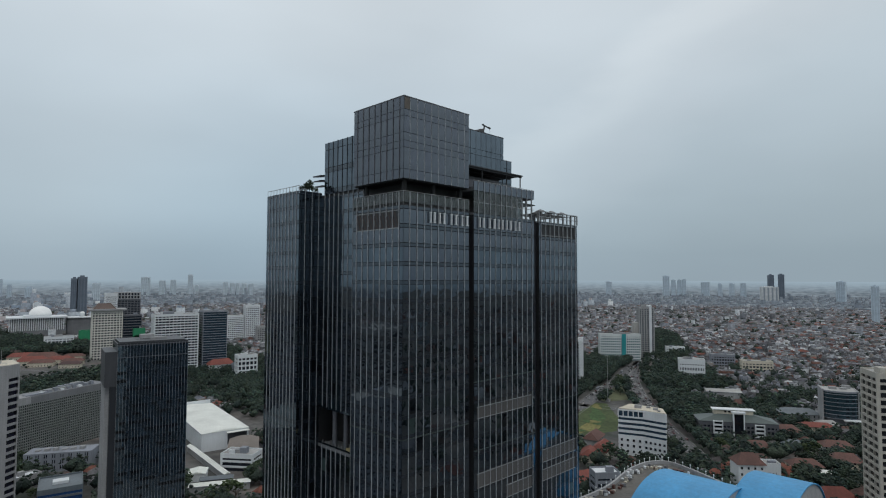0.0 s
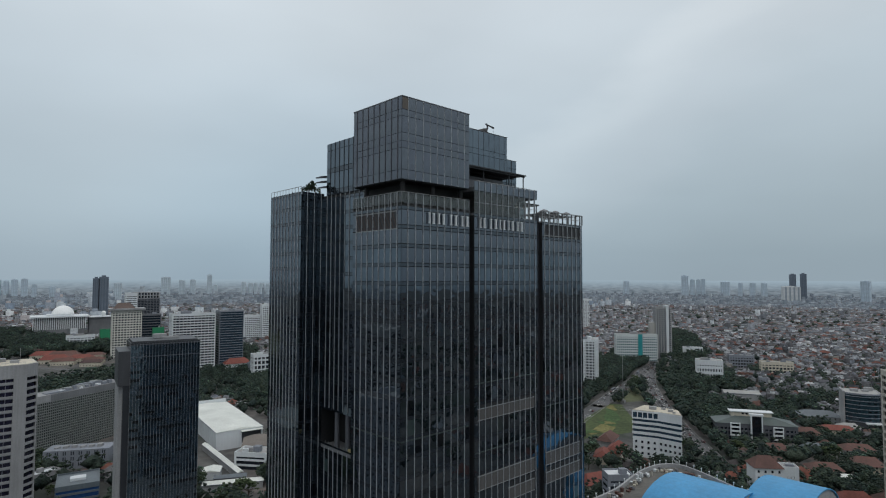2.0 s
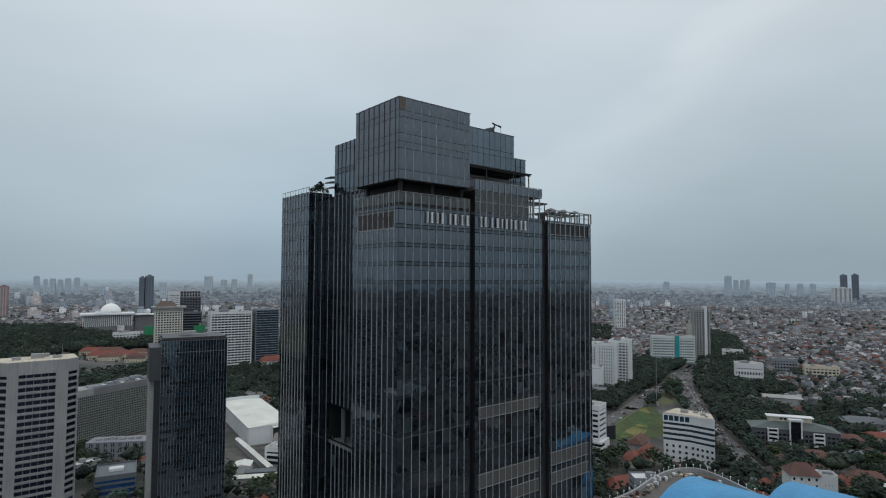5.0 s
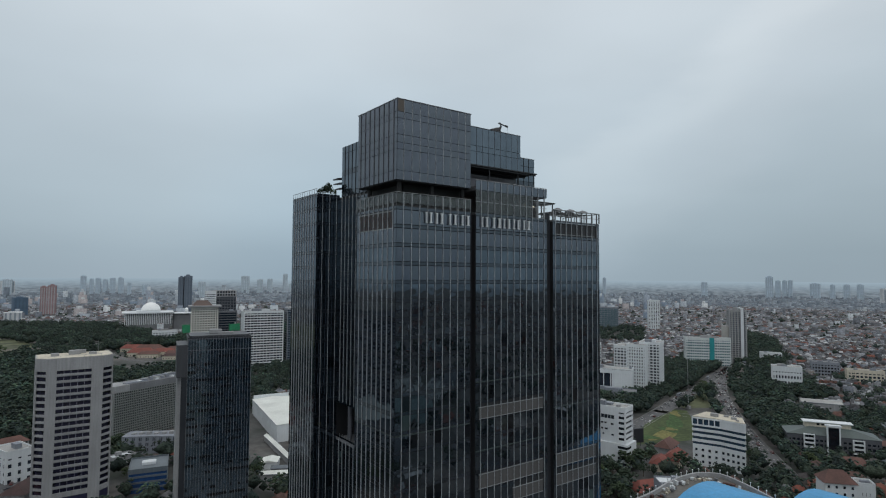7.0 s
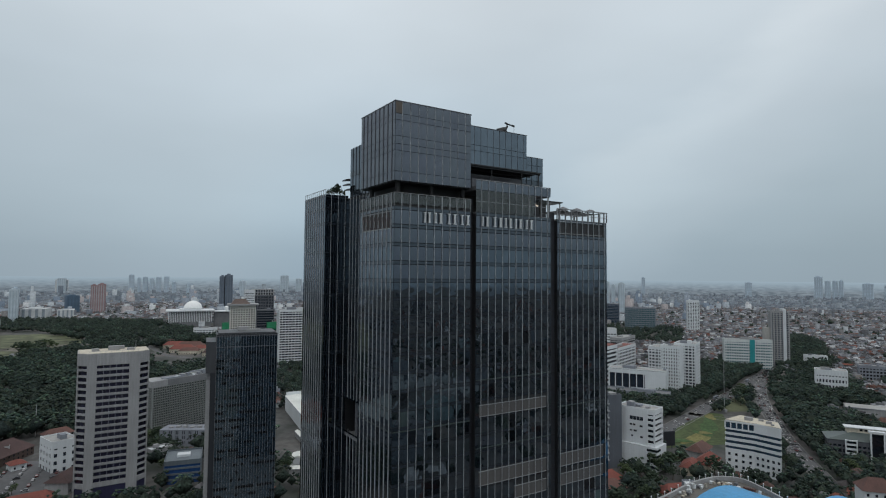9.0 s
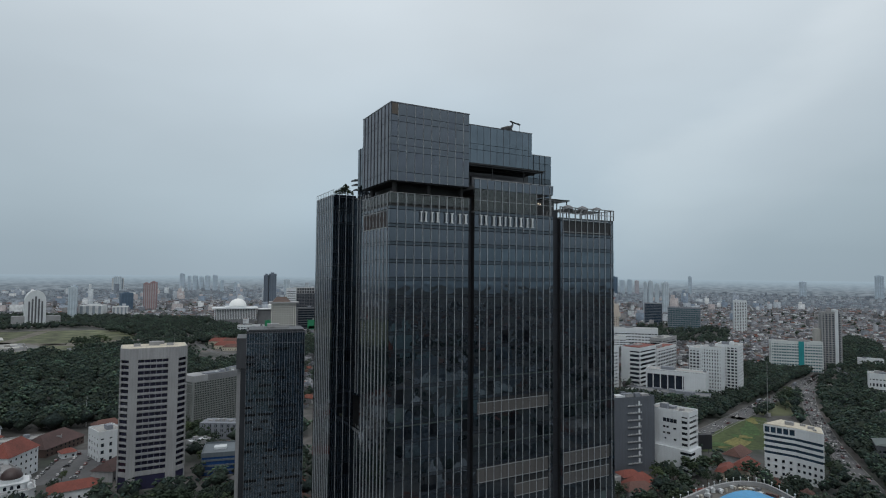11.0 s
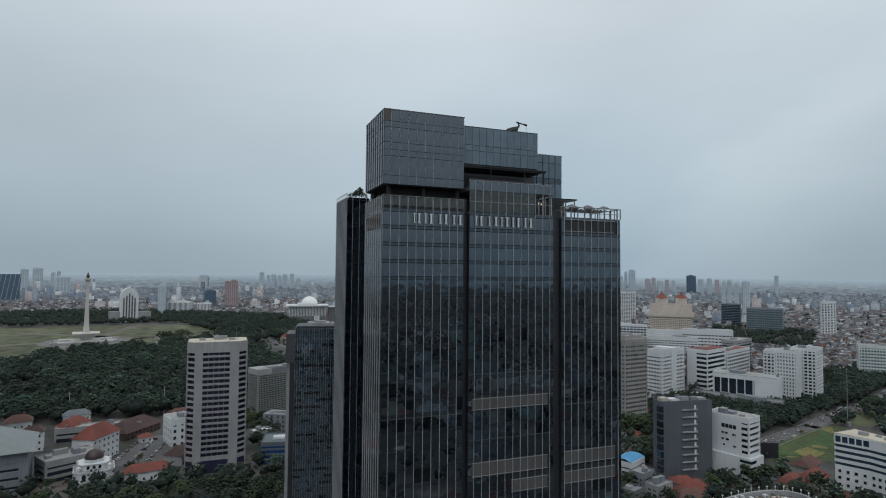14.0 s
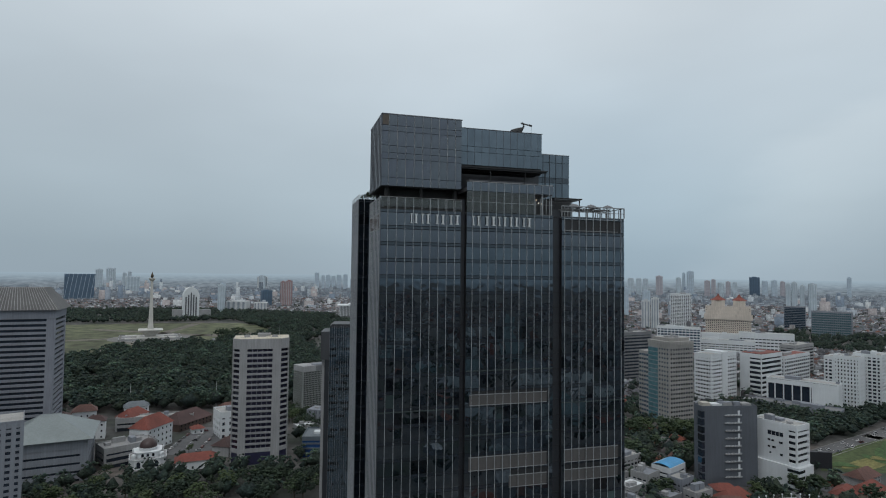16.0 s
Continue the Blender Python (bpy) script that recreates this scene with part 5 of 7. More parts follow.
block("white_cross_building", "white office with a cross-shaped grid front", 286, 649, -10, 26, 16, 31, WHITE, W_DARK, floors=5, bays=5, band=0.35, pier=1.6)
house("grey gabled shed beside red roofs", 290, 668, -12, 26, 16, 16, 22, GREYP, ROOFG)
for x, y, w, d, h, tile in ((106, 985, 40, 20, 13, TILE), (124, 1020, 46, 22, 14, TILE_B), (112, 955, 32, 16, 11, TILE_B), (140, 978, 34, 18, 11, TILE), (150, 945, 30, 14, 10, TILE_B), (140, 912, 28, 14, 10, MAROON), (104, 1054, 40, 18, 12, TILE), (164, 1004, 30, 16, 10, TILE_B), (98, 1094, 34, 18, 12, MAROON)):
    house("park pavilion under a broad tiled roof", x, y, -25, w, d, 6, h, CREAM, tile, 1)
block("white_villa", "white terraced villa among trees", 174, 1165, -10, 46, 18, 24, WHITE, W_DARK, floors=5, bays=8, pier=1.4)

KEEP += [(168, 1140, 16), (164, 1118, 14)]

# mosque with a great white dome
mq = thing("domed_mosque", "vast white mosque with a great dome and columns", "mosque", pose(196, 1500, 0, 0, 0, -8))
WDOME = paint("white_dome", (0.82, 0.83, 0.82), rough=0.4, var=0.06, streaks=0.08)
bit("hall", mq, -48, 48, -30, 30, 0, 41, CONC_D)
for i in range(26):
    bit("column", mq, -51 + i * 4.0, -49.6 + i * 4.0, -31.5, -29.5, 14, 41, WHITE)
bit("roof_slab", mq, -57, 57, -36, 36, 41, 44, WHITE)
bit("drum_base", mq, -26, 26, -24, 24, 44, 47, WHITE)
part("dome", Shape().tube([(22 * math.cos(a), 47 + 20 * math.sin(a)) for a in [i * math.pi / 24 for i in range(12)]] + [(0.4, 67.5)], 36), WDOME, mq, at=T(6, 0, 0), smooth=True)
bit("side_wing", mq, 57, 104, -16, 16, 0, 38, CONC_D)
bit("side_roof", mq, 57, 108, -20, 20, 38, 40, WHITE)
part("small_dome", Shape().tube([(4.4, 40), (4.4, 47)] + [(4.8 * math.cos(a), 47.5 + 4.8 * math.sin(a)) for a in [i * math.pi / 12 for i in range(6)]] + [(0.2, 52.5)], 18), WDOME, mq, at=T(88, 0, 0), smooth=True)
KEEP.append((205, 1500, 90))

# the monument
mo = thing("obelisk_monument", "tall white marble obelisk with a gilded flame on a cup-shaped base", "monument", pose(MONAS.x, MONAS.y, 0, 0, 0, 12))
MARBLE = paint("marble", (0.52, 0.51, 0.48), var=0.1, streaks=0.15, rough=0.5)
sh = Shape()
for (r0, z0), (r1, z1) in zip([(9.5, 8), (6.0, 30), (4.4, 60), (3.6, 90), (3.2, 112)], [(6.0, 30), (4.4, 60), (3.6, 90), (3.2, 112), (3.2, 114)]):
    sh.tube([(r0, z0), (r1, z1)], 4)
part("shaft", sh, MARBLE, mo, at=T(0, 0, 0, 45))
part("viewing_platform", Shape().tube([(3.5, 113), (8, 117), (8, 119.5), (3, 119.6)], 4), MARBLE, mo, at=T(0, 0, 0, 45))
part("flame", Shape().tube([(1.4, 119.5), (2.7, 121.5), (2.9, 123.5), (2.0, 126.5), (0.9, 129.5), (0.1, 131.5)], 14), GOLD, mo, "gilded bronze flame", smooth=True)
part("cup", Shape().tube([(12, 3), (15, 8), (24, 14.5), (31, 16.5), (31, 17.6), (10, 17.8)], 4), MARBLE, mo, at=T(0, 0, 0, 45))
bit("podium", mo, -24, 24, -24, 24, 0, 4, MARBLE)
for sx, sy in ((-1, -1), (1, -1), (1, 1), (-1, 1)):
    bit("stair_wall", mo, sx * 34 - 10, sx * 34 + 10, sy * 24 - 6, sy * 24 + 6, 0, 4, MARBLE)
bit("terrace", mo, -54, 54, -40, 40, 0, 1.6, PAVING)
for sx, sy in ((-1, -1), (1, -1), (1, 1), (-1, 1)):
    bit("relief_wall", mo, sx * 35 - 18, sx * 35 + 18, sy * 40.5 - 0.7, sy * 40.5 + 0.7, 0, 3.4, CONC)
    bit("relief_wall", mo, sx * 54.5 - 0.7, sx * 54.5 + 0.7, sy * 26 - 13, sy * 26 + 13, 0, 3.4, CONC)
    bit("terrace_step", mo, sx * 42 - 8, sx * 42 + 8, sy * 14 - 10, sy * 14 + 10, 1.6, 3.2, CONC)

# domed court building and its neighbours north of the park
ar = thing("vaulted_office", "white office with a rounded vault top and tall slit windows", "building", pose(-257, 1610, 0, 0, 0, 12))
s = Shape()
prof = [(-21, 0), (-21, 62)] + [(-21 * math.cos(a), 62 + 27 * math.sin(a)) for a in [i * math.pi / 16 for i in range(1, 16)]] + [(21, 62), (21, 0)]
for i in range(len(prof) - 1):
    (a0, b0), (a1, b1) = prof[i], prof[i + 1]
    s.face([(a0, -18, b0), (a1, -18, b1), (a1, 18, b1), (a0, 18, b0)])
s.face([(a, -18, b) for a, b in prof])
s.face([(a, 18, b) for a, b in reversed(prof)])
part("wall", s, WHITE, ar)
for i in range(5):
    bit("slit_window", ar, -15 + i * 6.5, -11.5 + i * 6.5, -18.6, -17.5, 6, 62 + 12 * (1 - abs(i - 2) / 2), SLATE)
bit("side_wing", ar, -46, -21, -14, 14, 0, 26, CONC)
bit("side_wing", ar, 21, 52, -14, 14, 0, 25, CONC)
KEEP.append((-257, 1610, 24))

# south-west group that comes into view late
BLUEGREY = paint("blue_grey_panel", (0.235, 0.25, 0.29), var=0.15, streaks=0.2)
tw = block("twin_office_tower", "grey office tower with dark window bands and a sloped screen roof", -212, 374, 8, 62, 42, 104, BLUEGREY, W_DARK, floors=28, band=0.48, corner=5, out=0.9, kit=0, roof=CONC)
bit("solid_pier", tw, -31.2, -22, -21.4, 21.4, 0, 104.6, BLUEGREY)
bit("head_band", tw, -31.2, 31.2, -21.3, 21.3, 99, 105, BLUEGREY)
s = Shape()
s.v = [(-34, -24, 105), (34, -24, 105), (34, 24, 105), (-34, 24, 105), (-22, -12, 121), (22, -12, 121), (22, 12, 121), (-22, 12, 121)]
s.f, s.m = [(0, 1, 5, 4), (1, 2, 6, 5), (2, 3, 7, 6), (3, 0, 4, 7), (4, 5, 6, 7), (3, 2, 1, 0)], [0] * 6
part("screen_roof", s, paint("roof_screen", (0.13, 0.13, 0.13), var=0.2), tw)
for i in range(34):
    u = -33 + i * 2.0
    part("roof_rib", Shape().rod((u, -24.2, 105.2), (u * 0.65, -12.1, 121.2), 0.22, 0.22, 4), CONC, tw)
lo = block("office_podium_tower", "lower grey office wing with horizontal window bands", -240, 302, 8, 44, 30, 92, CONC, W_DARK, floors=25, band=0.5, corner=3, out=0.9, kit=1)
block("white_grid_office", "pale concrete office with small square windows", -164, 207, 20, 44, 24, 60, GREYP, W_DARK, floors=20, bays=11, band=0.5, pier=1.9, out=0.4, kit=1)
py = block("pavilion_hall", "grey hall under a broad pyramid roof", -163, 312, 10, 46, 42, 26, GREYP, W_DARK, floors=5, band=0.72, corner=4, out=0.6, kit=0)
s = Shape()
s.v = [(-26, -24, 26.6), (26, -24, 26.6), (26, 24, 26.6), (-26, 24, 26.6), (-7, 2, 38), (3, 2, 38), (3, 8, 38), (-7, 8, 38)]
s.f, s.m = [(0, 1, 5, 4), (1, 2, 6, 5), (2, 3, 7, 6), (3, 0, 4, 7), (4, 5, 6, 7), (3, 2, 1, 0)], [0] * 6
part("pyramid_roof", s, paint("green_grey_roof", (0.20, 0.235, 0.24), var=0.12, streaks=0.12, rough=0.5), py)
block("hall_wing", "grey annex with a flat pale roof", -122, 330, 30, 34, 20, 13, CONC, W_DARK, floors=3, kit=4, roof=CONC)
sm = thing("small_mosque", "small white mosque with a brown dome and arched tiers", "mosque", pose(-105, 314, 0, 0, 0, 10))
def clipped(w, d, c):
    """A rectangle with its corners cut off, anticlockwise."""
    return [(-w, -d + c), (-w + c, -d), (w - c, -d), (w, -d + c), (w, d - c), (w - c, d), (-w + c, d), (-w, d - c)]


def arch(w, h):
    """A round-headed opening w wide and h high, 0.2 m thick, standing in the plane y=0."""
    top = [(w / 2 * math.cos(a), h - w / 2 + w / 2 * math.sin(a)) for a in [math.pi * k / 8 for k in range(9)]]
    return prism([(-w / 2, 0), (w / 2, 0)] + top, 0, 0.2)


UP = Matrix.Rotation(radians(90), 4, "X")
part("plinth", prism(clipped(11.6, 10.6, 3), 0, 1.4), CONC, sm)
part("prayer_hall", prism(clipped(11, 10, 3.2), 1.4, 7.4), WHITE, sm)
part("cornice", prism(clipped(11.5, 10.5, 3.3), 7.4, 8.0), WHITE, sm)
part("roof_deck", prism(clipped(11, 10, 3.2), 8.0, 8.1), CONC, sm)
part("upper_tier", prism(clipped(8.2, 7.6, 2.6), 8.1, 11.4), WHITE, sm)
part("upper_cornice", prism(clipped(8.6, 8.0, 2.7), 11.4, 11.8), WHITE, sm)
part("drum", Shape().tube([(5.6, 11.8), (5.6, 13.4), (5.9, 13.4), (5.9, 13.7), (0.1, 13.8)], 20), WHITE, sm)
part("dome", Shape().tube([(5.5 * math.cos(a), 13.7 + 5.6 * math.sin(a)) for a in [i * math.pi / 16 for i in range(8)]] + [(0.15, 19.4)], 24), paint("dome_tile", (0.055, 0.034, 0.033), rough=0.45, var=0.2), sm, "dark brown tiled dome", smooth=True)
part("finial", Shape().rod((0, 0, 19.2), (0, 0, 21.4), 0.15, 0.04, 6), GOLD, sm)
for yaw, reach, wide in ((0, 10, 15), (90, 11, 13), (180, 10, 15), (270, 11, 13)):
    turn = Matrix.Rotation(radians(yaw), 4, "Z")
    part("portal_gable", arch(6.4, 9.6), WHITE, sm, at=turn @ T(0, -reach - 0.3, 0) @ UP)
    part("portal_arch", arch(3.6, 6.6), W_DARK, sm, at=turn @ T(0, -reach - 0.4, 0.6) @ UP)
    for u in (-0.36, 0.36):
        part("arch_window", arch(2.2, 4.2), W_DARK, sm, at=turn @ T(u * wide, -reach + 0.1, 2.2) @ UP)
    for u in (-3.2, 0, 3.2):
        part("upper_window", arch(1.6, 2.2), W_DARK, sm, at=turn @ T(u, -(8.2 if yaw % 180 else 7.6) + 0.1, 8.7) @ UP)
for sx, sy in ((-1, -1), (1, -1), (1, 1), (-1, 1)):
    part("corner_kiosk", Shape().tube([(1.3, 8.1), (1.3, 10.2), (1.5, 10.2), (1.2, 10.9), (0.1, 11.6)], 8), WHITE, sm, at=T(sx * 8.6, sy * 7.6, 0))
KEEP.append((-105, 314, 17))
house("white two-storey house with a red hip roof", -112, 360, 62, 27, 16, 17, 25, WHITE, TILE, 4)
house("white house with a red roof and gable", -140, 428, 62, 22, 14, 10, 16, WHITE, TILE, 2)
house("white corner house with grey roof", -160, 398, 10, 14, 12, 14, 18, WHITE, MAROON, 3)
house("white house with a small tower roof", -190, 408, 10, 16, 14, 16, 20, WHITE, MAROON, 3)
house("low white house with an orange-red roof", -73, 305, 8, 26, 12, 6, 10, WHITE, TILE, 1)
house("long hall under a brown tiled roof", -96, 420, 55, 38, 22, 6, 14, BROWN, MAROON, 2)
house("low yard house with brown tiles", -52, 338, 60, 30, 14, 7, 12, CONC, MAROON, 1)
block("white_stair_house", "tall plain white house with three dark windows", -60, 384, 20, 16, 22, 20, WHITE, W_DARK, floors=4, bays=3, band=0.5, pier=3.5, kit=1)
block("long_low_office", "long low grey office behind houses", -120, 420, 4, 60, 12, 10, CONC, W_DARK, floors=2, kit=2)

# ---- right-hand group ----

st = thing("striped_white_office", "white bent-fronted office with dark ribbon windows and cream roof", "building")
ST_PLAN = [(338.6, 136.9), (345.2, 119.6), (346.6, 102.0), (361.5, 111.5), (360.0, 138.0)]
part("glazing", prism(ST_PLAN, 0, 34.0, 0.7), W_BLUE, st)
part("base_wall", prism(ST_PLAN, 0, 15.2, 0.25), WHITE, st)
for z0, z1 in ((16.9, 18.9), (20.8, 22.7), (24.6, 26.4), (28.2, 29.4)):
    part("floor_band", prism(ST_PLAN, z0, z1), WHITE, st)
part("attic", prism(ST_PLAN[1:], 29.4, 34.6, 0.1), WHITE, st)
part("roof_slab", prism(ST_PLAN, 33.3, 34.4, -0.1), WHITE, st)
part("roof_deck", prism(ST_PLAN, 34.4, 35.0, 0.4), CREAM, st)
for i in range(6):
    u = Vector(ST_PLAN[0]).lerp(Vector(ST_PLAN[1]), i / 5)
    part("window_pier", Shape().turned(u.x + 0.4, u.y, math.atan2(-17.3, 6.6), 0.7, 0.8, 29.4, 33.4), WHITE, st)
for f0, f1, n in ((0, 1, 4), (1, 2, 5)):
    a, b = Vector(ST_PLAN[f0]), Vector(ST_PLAN[f1])
    for i in range(n):
        u = a.lerp(b, (i + 0.6) / (n + 0.2))
        for k in range(3):
            part("small_window", Shape().turned(u.x + 0.16, u.y, math.atan2((b - a).y, (b - a).x), 1.5, 0.5, 2.2 + k * 4.2, 3.9 + k * 4.2), W_DARK, st)
for x, y, w, h in ((350, 126, 5, 2.2), (352, 113, 3.5, 1.6), (355, 120, 3, 1.2), (349, 109, 2, 1.0)):
    part("roof_plant", Shape().turned(x, y, -1.3, w, w * 0.6, 35.0, 35.0 + h), CONC, st)
KEEP.append((351, 121, 22))
gl_ = block("grey_institute", "long grey institute with a green-grey pitched roof and glazed portal", 460, 92, -58, 62, 22, 12.4, SLATE, W_DARK, floors=3, bays=20, band=0.36, pier=0.9, out=0.7, kit=0, roof=ROOFG)
part("pitched_roof", Shape().hip(-31, 31, -11, 11, 13.5, 19.0, gable=0.9, eave=0.6), paint("green_grey_sheet", (0.075, 0.098, 0.095), var=0.2, rough=0.5), gl_, "green-grey sheet roof")
bit("portal_glazing", gl_, -3.6, 3.6, -12.3, -10.6, 0, 20.2, W_DARK)
for x0 in (-4.5, 3.6):
    bit("portal_frame", gl_, x0, x0 + 0.9, -13.0, -10.6, 0, 21, WHITE)
bit("portal_frame", gl_, -5.2, 5.2, -13.2, -9, 21, 22.2, WHITE)
for x0, z0 in ((-20, 3.6), (12.4, 1.8)):
    bit("balcony_back", gl_, x0 + 0.6, x0 + 7, -11.8, -10.8, z0, z0 + 10, W_DARK)
    for x1 in (x0, x0 + 6.9):
        bit("balcony_side", gl_, x1, x1 + 0.7, -13.0, -10.8, z0, z0 + 10.6, WHITE)
    for q in range(4):
        bit("balcony_slab", gl_, x0 + 0.7, x0 + 6.9, -12.9, -11.8, z0 + q * 3.3, z0 + q * 3.3 + (1.3 if q < 3 else 0.7), WHITE)
bit("roof_canopy", gl_, -17, 14, -2, 5, 17.5, 21.4, CREAM)
bit("canopy_edge", gl_, -18.5, 15.5, -3, 6, 21.4, 22.0, WHITE)
for q in range(6):
    bit("canopy_window", gl_, -9 + q * 3, -7.2 + q * 3, -2.1, -1.9, 19.4, 20.8, W_DARK)
bg = thing("blue_glass_office", "round-fronted dark blue glass office with pale fin walls", "building", pose(560, 35, 0, 0, 0, -70))
BG_PLAN = [(-13, 12), (-13, -8.0), (-11.2, -10.4), (-8, -12.2), (-4, -13.2), (0, -13.5), (4, -13.2), (8, -12.2), (11.2, -10.4), (13, -8.0), (13, 12)]
part("glazing", prism(BG_PLAN, 9, 32.4), coated_glass("ink_blue_window", (0.025, 0.05, 0.065), ior=1.8, rough=0.06, var=0.3), bg)
part("base_storey", prism(BG_PLAN, 0, 9, 1.8), SLATE, bg)
for q in range(7):
    part("floor_band", prism(BG_PLAN, 9 + q * 3.6, 9.5 + q * 3.6, -0.18), GREYP, bg)
for q in range(6):
    for x0 in (-9, -3.5, 3.0, 7.5):
        if (q * 3 + int(x0)) % 4:
            bit("blind", bg, x0, x0 + 2.6, -13.6 + 0.022 * x0 * x0, -12.6 + 0.022 * x0 * x0, 10.6 + q * 3.6, 11.6 + q * 3.6, W_DARK)
part("roof_edge", prism(BG_PLAN, 32.4, 33.6, -0.3), GREYP, bg)
part("roof_deck", prism(BG_PLAN, 33.6, 33.8, 0.5), ROOFM, bg)
for x0, y0, w, h in ((-8, -4, 6, 2.2), (1, -2, 5, 1.6), (4, 5, 6, 2.8)):
    bit("roof_plant", bg, x0, x0 + w, y0, y0 + 4, 33.8, 33.8 + h, CONC)
bit("fin_wall", bg, -14.4, -13.05, -9.5, 13, 0, 34.5, CONC)
bit("fin_wall", bg, 13.05, 14.0, -9.0, 13, 0, 34.0, CONC)
bit("entrance_canopy", bg, 1, 15, -17.5, -11, 8.2, 9.2, WHITE)
for x0 in (2, 14):
    bit("canopy_post", bg, x0, x0 + 0.5, -17, -16.5, 0, 8.2, CONC)
KEEP.append((560, 35, 19))
block("beige_frame_tower", "beige tower with dark glazed bays and open balconies", 325, -38, -62, 32, 22, 84, PALEB, W_DARK, floors=21, bays=5, band=0.32, pier=0.8, out=0.9, kit=3)
block("white_college", "white four-storey block with slim fins", 706, 226, -62, 32, 18, 27, WHITE, W_DARK, floors=4, bays=10, band=0.5, pier=1.5)
hall("sports_hall", "grey sheet-roofed sports hall", 610, 153.5, -62, 36, 20, 9, CONC, ROOFM)
for x, y, w in ((820, 180, 40), (860, 240, 34), (690, 20, 34), (900, 330, 30)):
    block("school_block", "long cream school block with rows of windows", x, y, -60, w, 14, 18, random.choice([CREAM, WHITE, GREYP]), W_DARK, floors=4, bays=9, pier=1.4)
block("teal_office", "long white office with a teal stair panel", 808.5, 384, -48, 66, 15, 42, paint("pale_office_wall", (0.56, 0.60, 0.60)), TEALGL, floors=10, bays=20, band=0.5, pier=0.9)
bit("teal_panel", bpy.data.objects["teal_office"], 2, 9, -8.1, -7.4, 0, 43, TEAL)
ta = block("tall_apartment", "slim grey apartment tower with stacked balconies", 858, 362, -52, 25, 22, 85, CONC, W_BLUE, floors=26, bays=6, band=0.42, pier=1.5, out=1.0, kit=2)
bit("white_core", ta, 4, 8, -11.6, 11.6, 0, 89, WHITE)
bit("dark_slot", ta, 8.01, 9.2, -11.3, 11.3, 0, 87, SLATE)
bit("lower_slab", ta, -21, -12.6, -8, 8, 0, 60, BEIGE)
block("low_white_hall", "low white hall with a flat roof before trees", 848, 398, -48, 52, 16, 13, WHITE, W_DARK, floors=2, band=0.6, kit=2)
block("white_tower", "slim white tower with a dark stripe", 1255, 772, -48, 28, 22, 78, WHITE, W_DARK, floors=22, bays=5, band=0.5, pier=2.6)
wo = block("slot_window_office", "low white office with tall dark slot windows", 490, 332, -60, 62, 20, 31, WHITE, W_DARK, floors=1, bays=8, band=0.2, pier=0.9, out=1.1, kit=3, piers_only=True)
bit("head_band", wo, -31.1, 31.1, -10.1, 10.1, 26.5, 30.6, WHITE)
bit("solid_wall", wo, 9, 31.1, -10.15, 10.1, 2, 27, WHITE)
bit("podium", wo, -34, 33, -18, 12, 0, 6, CONC)
block("white_apartments", "white apartment slab with grid windows", 533, 318, 24, 17, 22, 56, WHITE, W_DARK, floors=15, bays=6, band=0.45, pier=1.5, out=0.7, kit=2)
ap = block("white_apartments", "white apartment slab with balconies and a plain end wall", 568, 322, 24, 30, 24, 57, WHITE, W_DARK, floors=16, bays=8, band=0.42, pier=1.2, out=0.8, kit=3)
bit("end_wall", ap, -15.2, -14.8, 1, 12.1, 0, 57.6, WHITE)
BLUESLATE = paint("blue_slate_panel", (0.098, 0.110, 0.130), rough=0.6, var=0.15)
gb_ = block("slate_block", "dark slate-grey plain block with a strip of white balconies", 261, 186, -10, 38, 9, 50.5, BLUESLATE, W_DARK, floors=13, band=0.9, corner=3, out=0.15, kit=3)
bit("solid_front", gb_, -17.0, 19.05, -4.6, -4.2, 0, 50.7, BLUESLATE)
for x0, w, h, mat in ((-17, 5, 2.0, PALEB), (-11, 7, 1.2, WHITE), (-3, 6, 1.8, CONC), (5, 3, 1.0, WHITE), (10, 6, 1.2, CONC)):
    bit("roof_tank_house", gb_, x0, x0 + w, -2.6, 2.8, 51.2, 51.2 + h, mat)
for k in range(9):
    bit("balcony", gb_, -3.5, 7.5, -5.8, -4.5, 6 + k * 4.9, 6.3 + k * 4.9, CONC)
    bit("balcony_rail", gb_, -3.5, 7.5, -5.85, -5.75, 6.9 + k * 4.9, 7.05 + k * 4.9, WHITE)
    for q in range(6):
        bit("baluster", gb_, -3.4 + q * 2.15, -3.25 + q * 2.15, -5.85, -5.75, 6.3 + k * 4.9, 6.9 + k * 4.9, WHITE)
    bit("balcony_door", gb_, 5.6, 7.0, -4.75, -4.55, 6.4 + k * 4.9, 9.2 + k * 4.9, WHITE)
    bit("stair_window", gb_, -19.1, -17.1, -4.65, 0, 5 + k * 4.9, 9 + k * 4.9, W_DARK)
wr = block("white_wedge_office", "white office with plain side wall and banded end", 293.8, 174.4, -75, 28, 15, 41.5, WHITE, W_DARK, floors=11, band=0.45, corner=1.0, out=1.2, kit=4)
bit("side_wall", wr, -14.1, 9.0, -7.7, -7.2, 0, 41.7, WHITE)
for i in range(4):
    bit("window", wr, -4 + i * 2.5, -1.8 + i * 2.5, -7.8, -7.6, 33.6, 36.2, W_DARK)
for x0, z0, w in ((-4, 29.6, 1.6), (-1.6, 29.6, 1.6), (3.2, 29.2, 2.2), (-4, 25.4, 1.4), (-1.2, 25.4, 2.2), (3.6, 21.6, 1.8), (-3.0, 21.6, 1.2)):
    bit("window", wr, x0, x0 + w, -7.8, -7.6, z0, z0 + 1.2, W_DARK)
bit("lower_step", wr, -14.0, 16.2, -9.5, 7.4, 0, 17, WHITE)
